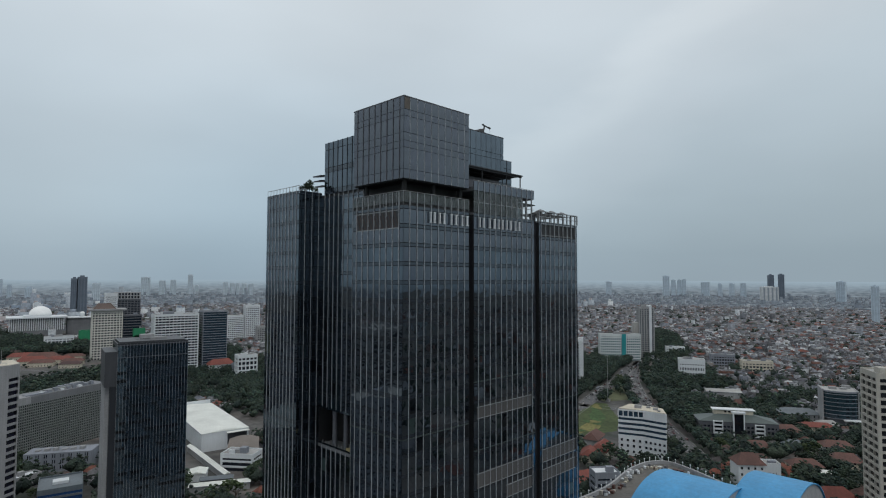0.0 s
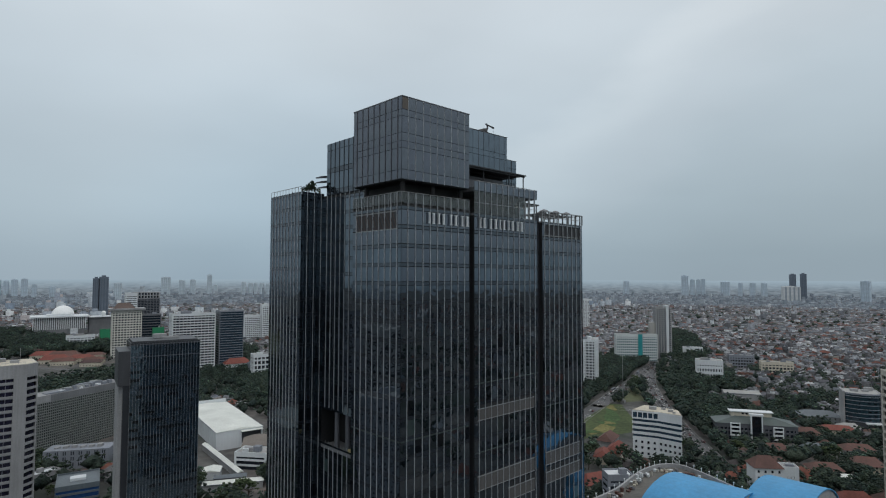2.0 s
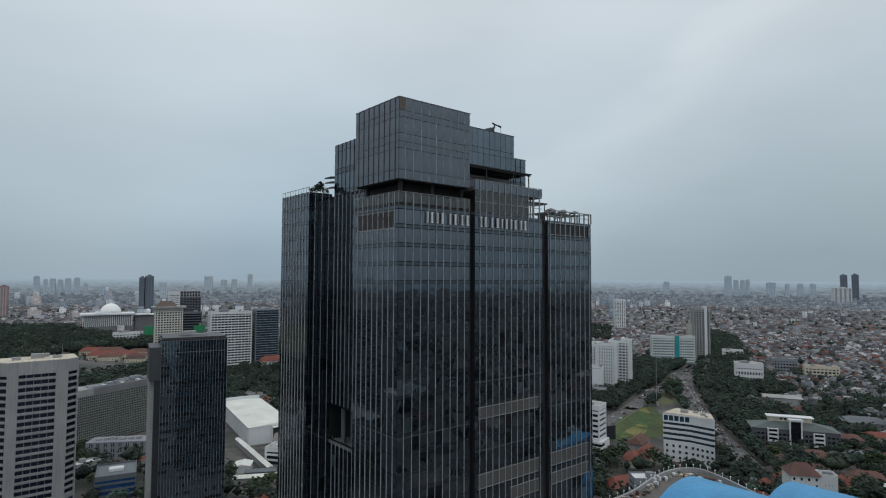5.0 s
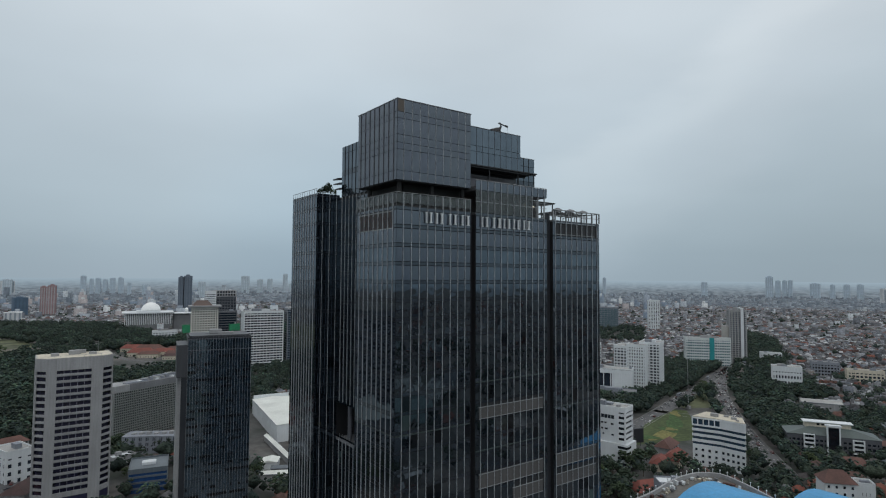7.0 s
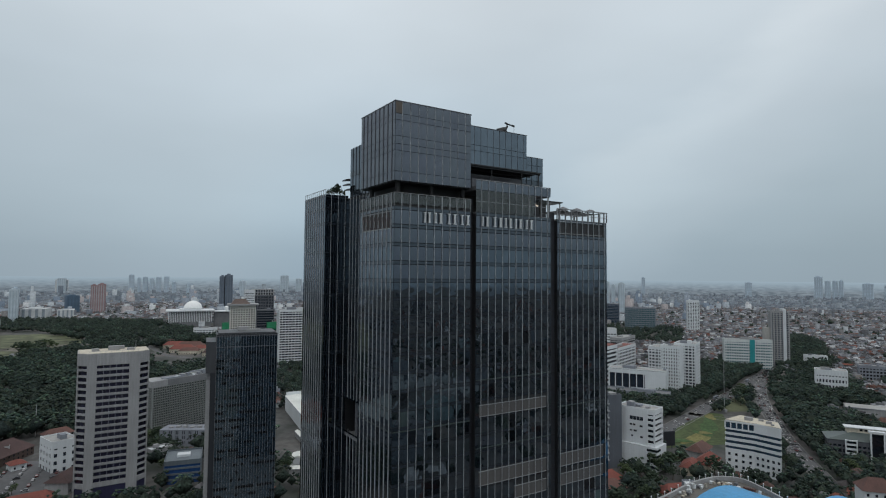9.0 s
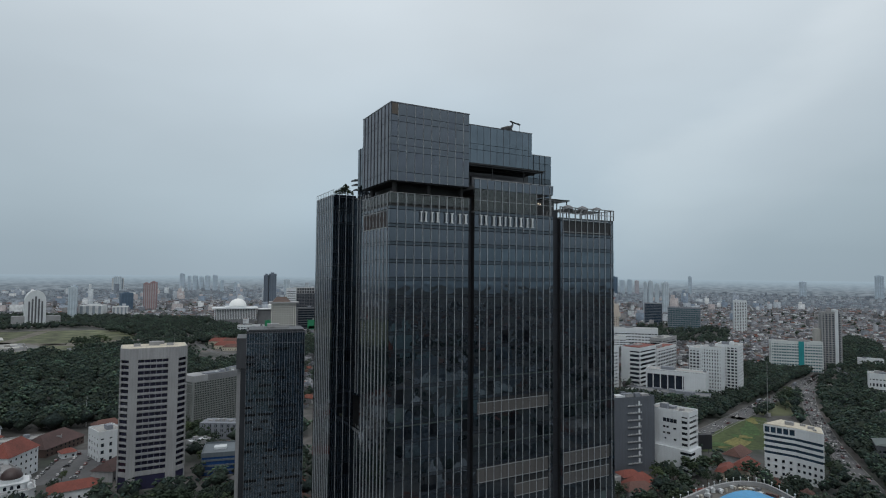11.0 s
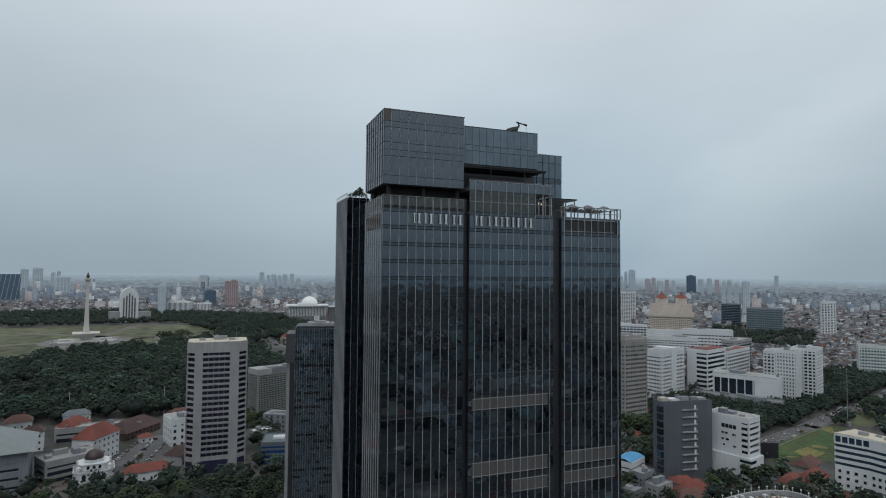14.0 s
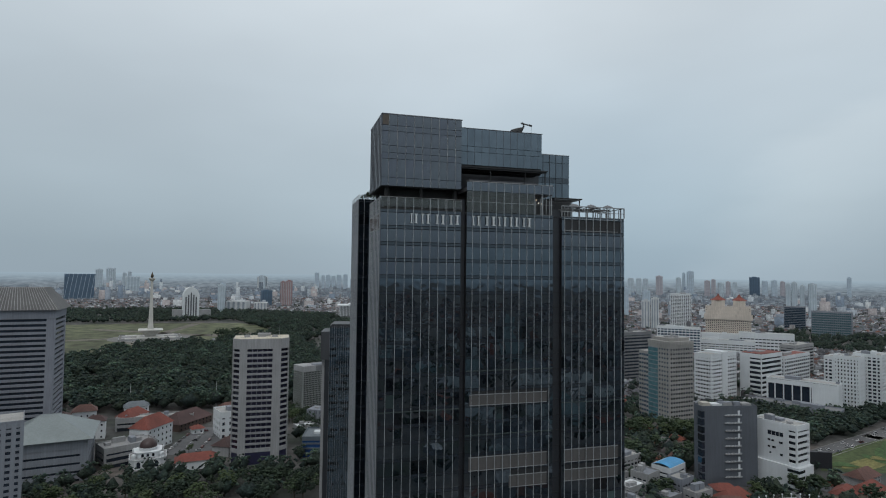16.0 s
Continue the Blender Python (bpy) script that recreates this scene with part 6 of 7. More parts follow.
for k in range(4):
    bit("step_window", wr, 9, 16.3, -9.6, -3, 2.5 + k * 3.8, 4.2 + k * 3.8, W_DARK)

DRAB = paint("drab_beige", (0.305, 0.298, 0.283), var=0.15, streaks=0.2)
be = thing("beige_tower", "beige tower with punched windows and a blue-green glass strip", "building", pose(316.3, 312.4, 0, 0, 0, 8))
bit("body", be, 0, 29, 0, 26, 0, 75, DRAB)
bit("attic", be, 3, 27, 3, 24, 75, 78.5, DRAB)
bit("parapet", be, -0.3, 29.3, -0.3, 26.3, 72.6, 75.6, DRAB)
bit("lower_wing", be, 0.8, 26, 26, 39, 0, 64, DRAB)
bit("glass_strip", be, -0.25, 0.6, 14, 25.6, 3, 69, TEALGL)
for k in range(17):
    bit("strip_band", be, -0.32, 0.1, 14, 25.6, 6.3 + k * 3.9, 7.0 + k * 3.9, GREYP)
for k in range(17):
    z = 4.5 + k * 3.95
    for i in range(9):
        bit("window", be, 1.3 + i * 3.05, 3.1 + i * 3.05, -0.1, 0.3, z, z + 1.7, W_DARK)
    for i in range(4):
        bit("side_window", be, -0.1, 0.3, 1.8 + i * 3.1, 3.2 + i * 3.1, z, z + 1.6, W_BLUE)
    if k < 15:
        for i in range(4):
            bit("wing_window", be, 0.7, 1.1, 27.0 + i * 3.0, 29.2 + i * 3.0, z - 0.3, z + 1.6, W_BLUE)
for i in range(13):
    bit("facade_rib", be, 0.0 + i * 2.4, 0.3 + i * 2.4, -0.35, -0.05, 62, 72.5, CONC)
for x0, y0, w in ((6, 8, 5), (16, 12, 4), (12, 4, 3)):
    bit("roof_plant", be, x0, x0 + w, y0, y0 + w, 78.5, 80.2, CONC)
KEEP.append((330, 332, 26))
wg = block("white_grid_block", "white office slab with window ribbons and a plain stair tower", 449, 406, 18, 50, 20, 50, WHITE, W_DARK, floors=12, bays=14, band=0.58, pier=0.7, out=0.7)
bit("stair_tower", wg, -5, 6, -10.5, 10.5, 0, 52.5, WHITE)
block("office_podium", "long low grey podium with a flat roof before the slot-windowed office", 463, 316, -60, 74, 20, 12, GREYP, W_DARK, floors=2, band=0.7, corner=3, out=0.8, kit=4, roof=CONC_D, keep=False)
KEEP += [(463 + 0.5 * k, 316 - 0.866 * k, 13) for k in (-30, -15, 0, 15, 28)]
br = block("brown_banded_block", "white office with dark brown window bands", 512, 406, 18, 46, 24, 48, WHITE, W_DARK, floors=9, band=0.42, corner=1, out=1.2)
bit("end_wall", br, -23.2, -22.8, 1, 12.1, 0, 48.4, WHITE)
bit("red_roof", br, -22, 22, -11, 11, 48.2, 49.6, TILE)
block("orange_roof_block", "white block behind with an orange roof edge", 590, 440, 20, 70, 18, 40, WHITE, W_DARK, floors=9, bays=12, pier=1.5, roof=TILE)
block("white_stepped_block", "stepped white office behind apartments", 620, 400, 20, 36, 18, 42, WHITE, W_DARK, floors=10, bays=8, pier=1.6)
block("pale_banded_block", "pale office slab with dark window bands", 690, 520, 20, 60, 20, 40, CONC, W_DARK, floors=9, band=0.5)
ho = block("ornate_hotel", "cream and yellow hotel with domed red roofs", 945, 925, -45, 90, 40, 68, SALMON, W_DARK, floors=17, bays=22, band=0.5, pier=2.2, out=0.4, kit=0)
for x0, w in ((-20, 26), (22, 24)):
    bit("tower_top", ho, x0 - w / 2, x0 + w / 2, -14, 14, 68, 82, SALMON)
    part("domed_roof", Shape().tube([(w * 0.66, 82), (w * 0.55, 84), (w * 0.28, 88), (w * 0.12, 92), (0.1, 97)], 8), TILE, ho, at=T(x0, 0, 0))
for k in range(3):
    bit("terraced_block", ho, -48 + k * 4, 48 - k * 4, -22 + k, -20 + k, 40 + k * 8, 52 + k * 8, SALMON)
for i in range(4):
    block("white_terrace_block", "low white terraced medical block", 735 + i * 42, 700 + (i % 2) * 46, -42, 86, 22, 24 + (i % 3) * 5, WHITE, W_DARK, floors=6, bays=14, band=0.64, pier=1.4)
block("dark_cube", "dark glass cube-shaped office block", 1244, 1026, -48, 48, 40, 60, GREYP, W_BLUE, floors=14, band=0.2, kit=3)
block("green_glass_office", "green-grey glass office slab", 1180, 872, -55, 76, 28, 58, GREYP, TEALGL, floors=11, bays=20, band=0.3, pier=0.6)
block("white_slender_hotel", "white hotel tower with a fine window grid", 1000, 1150, -38, 50, 30, 88, WHITE, W_DARK, floors=24, bays=11, band=0.45, pier=1.6)
block("white_arch_office", "white office with a funnel-shaped core", 650, 720, -38, 70, 20, 46, WHITE, W_BLUE, floors=10, bays=12, band=0.35, pier=1.2)
block("dark_slab", "dark grey concrete slab block with pale bands", 420, 520, 10, 48, 20, 62, CONC_D, W_DARK, floors=15, band=0.5)
bs = block("blue_roof_shop", "small white building under a blue arched roof", 228, 200, 25, 20, 13, 11, WHITE, W_DARK, floors=3, kit=0)
s = Shape()
for i in range(8):
    a, b = math.pi * i / 8, math.pi * (i + 1) / 8
    s.face([(-10, -6.5 * math.cos(a), 11.2 + 2.4 * math.sin(a)), (10, -6.5 * math.cos(a), 11.2 + 2.4 * math.sin(a)), (10, -6.5 * math.cos(b), 11.2 + 2.4 * math.sin(b)), (-10, -6.5 * math.cos(b), 11.2 + 2.4 * math.sin(b))])
part("arched_roof", s, BLUE, bs, "blue arched sheet roof")
block("shop_terrace", "grey concrete shophouse terrace", 205, 222, 20, 30, 14, 12, CONC, W_DARK, floors=4, bays=8, pier=1.2)

bb = thing("billboard", "black billboard panel on posts beside the junction", "billboard", pose(341, 188, 0, 0, 0, -22))
bit("panel", bb, -8.5, 8.5, -0.4, 0.4, 3, 14, BLACKP)
bit("frame_edge", bb, -8.8, 8.8, -0.5, 0.5, 14, 14.4, SLATE)
for x in (-6, 6):
    part("post", Shape().rod((x, 0, 0), (x, 0, 3.2), 0.35, sides=8), SLATE, bb)

# building with blue vaulted roofs and a curved roof terrace
vb = thing("blue_vault_hall", "large hall with two bright blue vaulted sheet roofs", "hall")


def vault(ax, north, south, top, wide, rise, hall=vb, foot=50):
    """A barrel roof along y over ax: curved sheet with seams, and a closed gable at each end."""
    arch = [(ax - wide * math.cos(math.pi * i / 28), top - rise + rise * math.sin(math.pi * i / 28)) for i in range(29)]
    s, r, g = Shape(), Shape(), Shape()
    for (a, za), (b, zb) in zip(arch, arch[1:]):
        s.face([(a, south - 0.5, za), (b, south - 0.5, zb), (b, north + 0.5, zb), (a, north + 0.5, za)])
        for y in (south - 0.5, north + 0.5):
            s.face([(a, y, za - 0.35), (b, y, zb - 0.35), (b, y, zb), (a, y, za)])
        s.face([(a, south - 0.5, za - 0.35), (a, north + 0.5, za - 0.35), (b, north + 0.5, zb - 0.35), (b, south - 0.5, zb - 0.35)])
        for k in range(1, 8):
            y = south + (north - south) * k / 8
            r.box(min(a, b), max(a, b), y - 0.02, y + 0.02, min(za, zb) - 0.05, min(za, zb) + 0.05)
    for y in (south, north):
        g.face([(ax - wide + 0.3, y, foot)] + [(a + (0.3 if a < ax else -0.3), y, z - 0.4) for a, z in arch] + [(ax + wide - 0.3, y, foot)])
    part("vault_roof", s, BLUE, hall, "bright blue standing-seam sheet roof", smooth=False)
    part("gable_wall", g, CONC, hall)


vault(112, 2.5, -21, 71.8, 24, 16)
vault(129, -20.3, -36, 72.6, 24, 15)
vb2 = thing("blue_vault_store", "lower hall with one blue vaulted sheet roof", "hall")
vault(151, -66, -74, 65, 16, 12.5, vb2)
bit("wall", vb2, 136, 166, -73.7, -66.3, 0, 52, CONC)
KEEP.append((151, -83, 26))
bit("wall", vb, 88.5, 152, -36, 2, 0, 56, CONC)
# curved terrace behind the vaults, with a parapet and a row of lamp posts
arc = [(80.3, 13), (90.8, 12.2), (100.6, 12.4), (113.5, 14.4), (122.5, 15), (131, 13.6), (135.8, 8.7), (133.5, 0), (129, -9.5), (124.5, -18)]
pts, left, right = ribbon(arc, 0.7)
s = Shape()
for i in range(len(pts) - 1):
    for z0, z1, a, b in ((0, 68.5, left[i], left[i + 1]), (0, 68.5, right[i + 1], right[i])):
        s.face([(*b, z0), (*a, z0), (*a, z1), (*b, z1)])
    s.face([(*right[i], 68.5), (*right[i + 1], 68.5), (*left[i + 1], 68.5), (*left[i], 68.5)])
part("curved_parapet", s, CONC, vb)
f = Shape()
f.face([(*p, 67.2) for p in pts])
part("terrace_floor", f, paint("terrace_tiles", (0.11, 0.105, 0.095), var=0.4, fine=0.8, streaks=0), vb)
post = Shape().rod((0, 0, 68.5), (0, 0, 69.6), 0.09).tube([(0.2, 69.5), (0.24, 69.75), (0.07, 69.9)], 8).data("lamp_post", WHITE)
for i in range(0, len(pts), 2):
    part("lamp_post", post, None, vb, at=T(pts[i].x, pts[i].y, 0))
for i in range(64):
    p = pts[int(random.uniform(0, 1) * (len(pts) - 1))].lerp(Vector((108, 3)), random.uniform(0.07, 0.3))
    q = random.uniform(0.3, 0.62)
    bit("terrace_table", vb, round(p.x - q, 1), round(p.x + q, 1), round(p.y - q, 1), round(p.y + q, 1), 67.3, 67.3 + random.choice((0.8, 1.2, 0.5)), random.choice([CREAM, PALEB, WHITE, CONC_D, TILE_B]))
KEEP.append((118, -16, 48))
block("grey_gable_house", "small grey house with a white roof", 243, 95, -40, 15, 11, 19.5, GREYP, W_DARK, floors=5, kit=2, roof=WHITE)
block("white_roof_house", "white flat-roofed house with a solar heater", 333, 30, -55, 9, 9, 19, WHITE, W_DARK, floors=3, bays=5, pier=1.5, kit=2)
house("white tall house with a brown hip roof", 325, 41, -50, 16, 13, 19, 25, WHITE, TILE_B, 5)
house("cream red-roofed house among garden trees", 340, -2, -50, 20, 14, 6, 11, CREAM, TILE)
house("red-roofed villa with a white gable", 300, -30, -60, 16, 12, 6, 11, CREAM, TILE)
house("brown-roofed villa with a white gable", 428, 8, -60, 20, 13, 5, 10, CREAM, TILE_B)
house("orange-roofed house beside the garden island", 330, 146, 15, 24, 12, 5, 10, CREAM, TILE)
house("brown-roofed house beside the garden island", 352, 166, 15, 22, 12, 5, 10, CONC, TILE_B)
house("low pale house with an orange roof", 262, 120, -20, 26, 14, 5, 10, CREAM, TILE)
house("brown-roofed row house with pale walls", 232, 150, -20, 18, 12, 5, 9, CONC, TILE_B)
house("weathered grey house with a red roof", 243, 168, -15, 13, 10, 6, 9, CONC, TILE)
for x, y, w, d, h, yaw, wall, top in ((184, 178, 16, 11, 10, 20, CONC, WHITE), (203, 190, 14, 12, 12, 25, CONC, GREYP), (218, 176, 13, 10, 12, 20, GREYP, ROOFM), (219, 162, 15, 9, 9, 15, CONC, ROOFM), (170, 160, 16, 12, 10, 20, CONC_D, CONC), (200, 163, 12, 9, 8, 20, CONC_D, GREYP), (188, 200, 14, 10, 9, 20, CONC, ROOFM), (172, 182, 12, 9, 12, 20, GREYP, ROOFM)):
    block("shop_house", "small pale concrete shophouse with a rooftop tank", x, y, yaw, w, d, h, wall, W_DARK, floors=3, bays=4, pier=0.9, kit=2, roof=top)
house("orange-roofed bungalow by the office blocks", 312, 146, 25, 18, 11, 5, 9, CREAM, TILE)
house("red-roofed bungalow by the office blocks", 240, 158, 15, 20, 12, 5, 10, CONC, TILE)
house("long cream house with a red roof", 520, 45, -58, 26, 12, 6, 9, CREAM, TILE)
for x, y, yaw, w, d, eave, ridge, wall, tile, words in (
        (563, 69, -58, 34, 20, 7, 11, CONC, ROOFG, "long grey-roofed workshop beside an institute"),
        (536, 40, -58, 16, 10, 6, 9, WHITE, ROOFM, "white house with a pale sheet roof"),
        (483, 60, -50, 22, 15, 6, 11, CONC, TILE_B, "house with a wide brown hip roof"),
        (466, 20, -62, 22, 14, 5, 9, WHITE, TILE_B, "large brown-roofed villa with white walls"),
        (396, 26, -52, 20, 12, 5, 9, CREAM, TILE_B, "villa with an orange-brown hip roof"),
        (380, 10, -52, 9, 7, 7, 8.5, WHITE, WROOF, "small white annex with a pale roof"),
        (421, 64, -55, 18, 11, 5, 9, CONC, TILE_B, "low house with weathered brown tiles"),
        (444, 44, -50, 14, 10, 5, 9, CONC, ROOFG, "small house with a grey sheet roof"),
        (-183, 451, 14, 18, 14, 11, 16, WHITE, TILE_B, "white two-storey house with brown roof by the woods"),
        (-146, 470, 14, 20, 12, 9, 13, WHITE, ROOFG, "white park-side house with a grey roof"),
        (-62, 462, 20, 20, 12, 6, 10, CONC, TILE_B, "low brown-roofed house below the woods"),
        (-40, 436, 20, 16, 10, 6, 9, WHITE, WROOF, "low white house with a pale roof")):
    house(words, x, y, yaw, w, d, eave, ridge, wall, tile)
house("small kiosk with a red pyramid roof in a car park", -84, 395, 20, 9, 9, 4, 6.5, WHITE, TILE, 1)
for x, y, h in ((-158, 500, 24), (-78, 484, 26)):
    fp = thing("flag_pole", "slim white flag pole beside the park woods", "pole", pose(x, y, 0))
    part("pole", Shape().rod((0, 0, 0), (0, 0, h), 0.22, 0.1, 8), WHITE, fp)
pool = thing("garden_pool", "small blue garden pool with pale stone edging", "pool", pose(386, -10, 0, 0, 0, -52))
bit("pool_edge", pool, -6.5, 6.5, -3.6, 3.6, 0, 0.25, PALEB)
bit("pool_water", pool, -5.8, 5.8, -2.9, 2.9, 0.1, 0.3, coated_glass("pool_water", (0.03, 0.14, 0.26), ior=1.33, rough=0.05, by_piece=False))


# ---- far towers on the skyline ----
def far_tower(x, y, w, h, mat):
    b = thing("distant_tower", {"dark": "distant dark twin-slab high-rise", "pale": "distant pale apartment high-rise", "grey": "distant hazy grey high-rise", "white": "distant white office block",
                                "red": "distant red and white apartment tower", "rose": "distant rose-grey apartment high-rise", "blue": "distant blue glass office tower", "teal": "distant teal glass block"}[mat], "high-rise", pose(x, y, 0, 0, 0, math.degrees(math.atan2(y + 100, x + 50)) - 90 + random.uniform(-14, 14)), "skyline")
    m, g = FAR_HAZED[mat]
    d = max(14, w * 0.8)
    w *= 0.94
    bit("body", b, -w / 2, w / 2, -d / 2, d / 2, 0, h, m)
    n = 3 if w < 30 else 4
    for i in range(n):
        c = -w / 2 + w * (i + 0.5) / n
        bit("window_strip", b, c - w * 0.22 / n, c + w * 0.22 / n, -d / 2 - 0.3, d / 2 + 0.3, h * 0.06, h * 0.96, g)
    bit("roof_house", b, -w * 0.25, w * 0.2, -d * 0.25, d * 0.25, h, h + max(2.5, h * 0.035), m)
    KEEP.append((x, y, w * 0.7))


# skyline colours drawn towards pale blue-grey: distance haze is painted in
FAR_HAZED = {"dark": (paint("far_dark", (0.135, 0.165, 0.205), streaks=0), paint("far_dark_glass", (0.10, 0.128, 0.165), rough=0.5)),
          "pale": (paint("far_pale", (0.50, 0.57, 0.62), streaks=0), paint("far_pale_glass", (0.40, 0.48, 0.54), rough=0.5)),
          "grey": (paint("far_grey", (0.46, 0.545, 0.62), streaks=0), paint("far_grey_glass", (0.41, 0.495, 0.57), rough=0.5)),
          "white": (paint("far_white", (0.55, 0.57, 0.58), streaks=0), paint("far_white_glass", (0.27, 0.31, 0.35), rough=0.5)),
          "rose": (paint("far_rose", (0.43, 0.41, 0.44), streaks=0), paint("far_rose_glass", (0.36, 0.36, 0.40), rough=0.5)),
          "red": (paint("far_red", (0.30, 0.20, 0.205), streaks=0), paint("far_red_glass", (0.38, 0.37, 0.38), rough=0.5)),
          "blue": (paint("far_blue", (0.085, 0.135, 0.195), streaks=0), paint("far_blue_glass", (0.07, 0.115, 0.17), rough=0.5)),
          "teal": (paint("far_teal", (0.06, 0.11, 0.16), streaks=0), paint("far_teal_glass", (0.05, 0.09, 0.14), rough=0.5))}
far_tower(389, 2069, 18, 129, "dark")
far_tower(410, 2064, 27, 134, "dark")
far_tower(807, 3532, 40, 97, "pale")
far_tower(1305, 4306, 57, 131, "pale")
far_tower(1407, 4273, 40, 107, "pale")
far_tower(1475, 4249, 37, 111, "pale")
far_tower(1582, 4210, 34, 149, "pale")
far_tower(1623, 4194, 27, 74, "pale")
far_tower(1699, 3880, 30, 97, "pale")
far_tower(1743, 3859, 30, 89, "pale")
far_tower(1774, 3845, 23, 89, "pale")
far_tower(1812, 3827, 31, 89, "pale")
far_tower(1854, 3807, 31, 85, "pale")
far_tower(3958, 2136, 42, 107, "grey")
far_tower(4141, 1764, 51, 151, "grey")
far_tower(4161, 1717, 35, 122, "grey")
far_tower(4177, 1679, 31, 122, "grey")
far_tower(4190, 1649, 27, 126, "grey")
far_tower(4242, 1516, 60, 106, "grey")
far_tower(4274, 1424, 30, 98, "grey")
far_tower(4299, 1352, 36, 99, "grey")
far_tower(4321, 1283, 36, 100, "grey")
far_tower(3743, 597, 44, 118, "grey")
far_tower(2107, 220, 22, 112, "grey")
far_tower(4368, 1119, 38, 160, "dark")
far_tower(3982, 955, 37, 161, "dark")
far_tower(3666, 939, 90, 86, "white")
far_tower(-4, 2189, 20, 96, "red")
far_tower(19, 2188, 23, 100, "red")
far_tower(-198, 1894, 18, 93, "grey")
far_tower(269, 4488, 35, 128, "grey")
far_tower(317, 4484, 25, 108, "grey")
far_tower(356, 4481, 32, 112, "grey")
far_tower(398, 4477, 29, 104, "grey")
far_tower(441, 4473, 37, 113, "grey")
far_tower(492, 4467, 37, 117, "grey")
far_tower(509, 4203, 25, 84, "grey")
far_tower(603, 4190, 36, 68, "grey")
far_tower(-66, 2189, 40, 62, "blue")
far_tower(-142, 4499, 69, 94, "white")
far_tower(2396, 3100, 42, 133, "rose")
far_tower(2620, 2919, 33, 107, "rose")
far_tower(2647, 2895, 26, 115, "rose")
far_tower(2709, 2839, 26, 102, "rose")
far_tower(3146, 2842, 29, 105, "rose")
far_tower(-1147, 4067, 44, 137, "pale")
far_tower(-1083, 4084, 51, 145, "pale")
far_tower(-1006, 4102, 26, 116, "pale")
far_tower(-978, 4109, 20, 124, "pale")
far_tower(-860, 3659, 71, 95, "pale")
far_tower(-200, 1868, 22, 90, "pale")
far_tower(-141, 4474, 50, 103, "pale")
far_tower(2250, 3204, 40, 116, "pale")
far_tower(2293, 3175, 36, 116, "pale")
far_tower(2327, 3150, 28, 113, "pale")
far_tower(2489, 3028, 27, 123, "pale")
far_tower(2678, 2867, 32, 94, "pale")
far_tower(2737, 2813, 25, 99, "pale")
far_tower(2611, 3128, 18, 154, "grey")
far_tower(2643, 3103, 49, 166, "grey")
far_tower(3076, 2915, 33, 107, "grey")
far_tower(3114, 2876, 32, 112, "grey")
far_tower(3581, 2735, 24, 136, "grey")
far_tower(1594, 1368, 13, 114, "pale")
far_tower(1606, 1355, 16, 118, "pale")
far_tower(1621, 1339, 14, 108, "pale")
far_tower(1639, 1318, 22, 114, "pale")
far_tower(3142, 3068, 65, 132, "blue")
far_tower(-151, 1922, 68, 34, "white")
far_tower(-80, 1925, 44, 28, "white")
far_tower(853, 1094, 20, 74, "white")
far_tower(870, 1081, 18, 80, "white")
far_tower(1146, 1499, 23, 85, "grey")
far_tower(1091, 1537, 22, 93, "grey")
dz = thing("dark_wedge_building", "dark steel-framed building with a slanted glass end", "building", pose(-869, 2753, 0, 0, 0, 18))
s = Shape()
s.v = [(-58, -16, 0), (52, -16, 0), (52, 16, 0), (-58, 16, 0), (-58, -16, 115), (58, -16, 115), (58, 16, 115), (-58, 16, 115)]
s.f, s.m = [(0, 1, 5, 4), (1, 2, 6, 5), (2, 3, 7, 6), (3, 0, 4, 7), (4, 5, 6, 7)], [0] * 5
part("wall", s, FAR_HAZED["blue"][0], dz)
for i in range(7):
    part("brace", Shape().rod((-56 + i * 16, -16.5, 8), (-40 + i * 16, -16.5, 118), 0.9, sides=4), FAR_HAZED["grey"][0], dz)
KEEP.append((-869, 2753, 70))

# ---- low city fabric ----
rnd = random.Random(11)
near_hip, near_gab, near_shop, close_hip = [], [], [], []
for _ in range(30000):
    a = rnd.uniform(-0.35, 2.35)
    r = math.sqrt(rnd.uniform(300 ** 2, 1500 ** 2))
    x, y = -50 + r * math.cos(a), -100 + r * math.sin(a)
    if not free(x, y, 6) or near_road(x, y):
        continue
    yaw = radians(rnd.choice([20, 25, 30, 110, 115, -60]) + rnd.gauss(0, 5))
    w, d = rnd.uniform(6, 13) * (1.5 if rnd.random() < 0.06 else 1), rnd.uniform(5, 9)
    row = (x, y, 0, yaw, w, d, rnd.uniform(5, 9))
    q = rnd.random()
    if r < 640:
        if q < 0.4 and not (-200 < x < 15 and 180 < y < 296):
            close_hip.append(row)
        continue
    (near_hip if q < 0.42 else near_gab if q < 0.7 else near_shop).append(row)
swarm("close_houses", HIP_V, HIP_F, [0] * 4 + [1] * 4, close_hip, [WALLS, ROOFS_B], "low houses with red and brown tiled roofs among trees", "houses")
swarm("low_houses", HIP_V, HIP_F, [0] * 4 + [1] * 4, near_hip, [WALLS, ROOFS], "dense low houses with red, brown and grey hip roofs", "houses")
swarm("gabled_houses", GAB_V, HIP_F, [0] * 4 + [1] * 4, near_gab, [WALLS, ROOFS], "dense low gabled houses with weathered roofs", "houses")
swarm("shop_houses", SHOP_V, SHOP_F, [0, 0, 0, 0, 1] * 2, near_shop, [WALLS, FLATS], "flat-roofed shop houses between the lanes", "houses")
mid_hip, mid_box = [], []
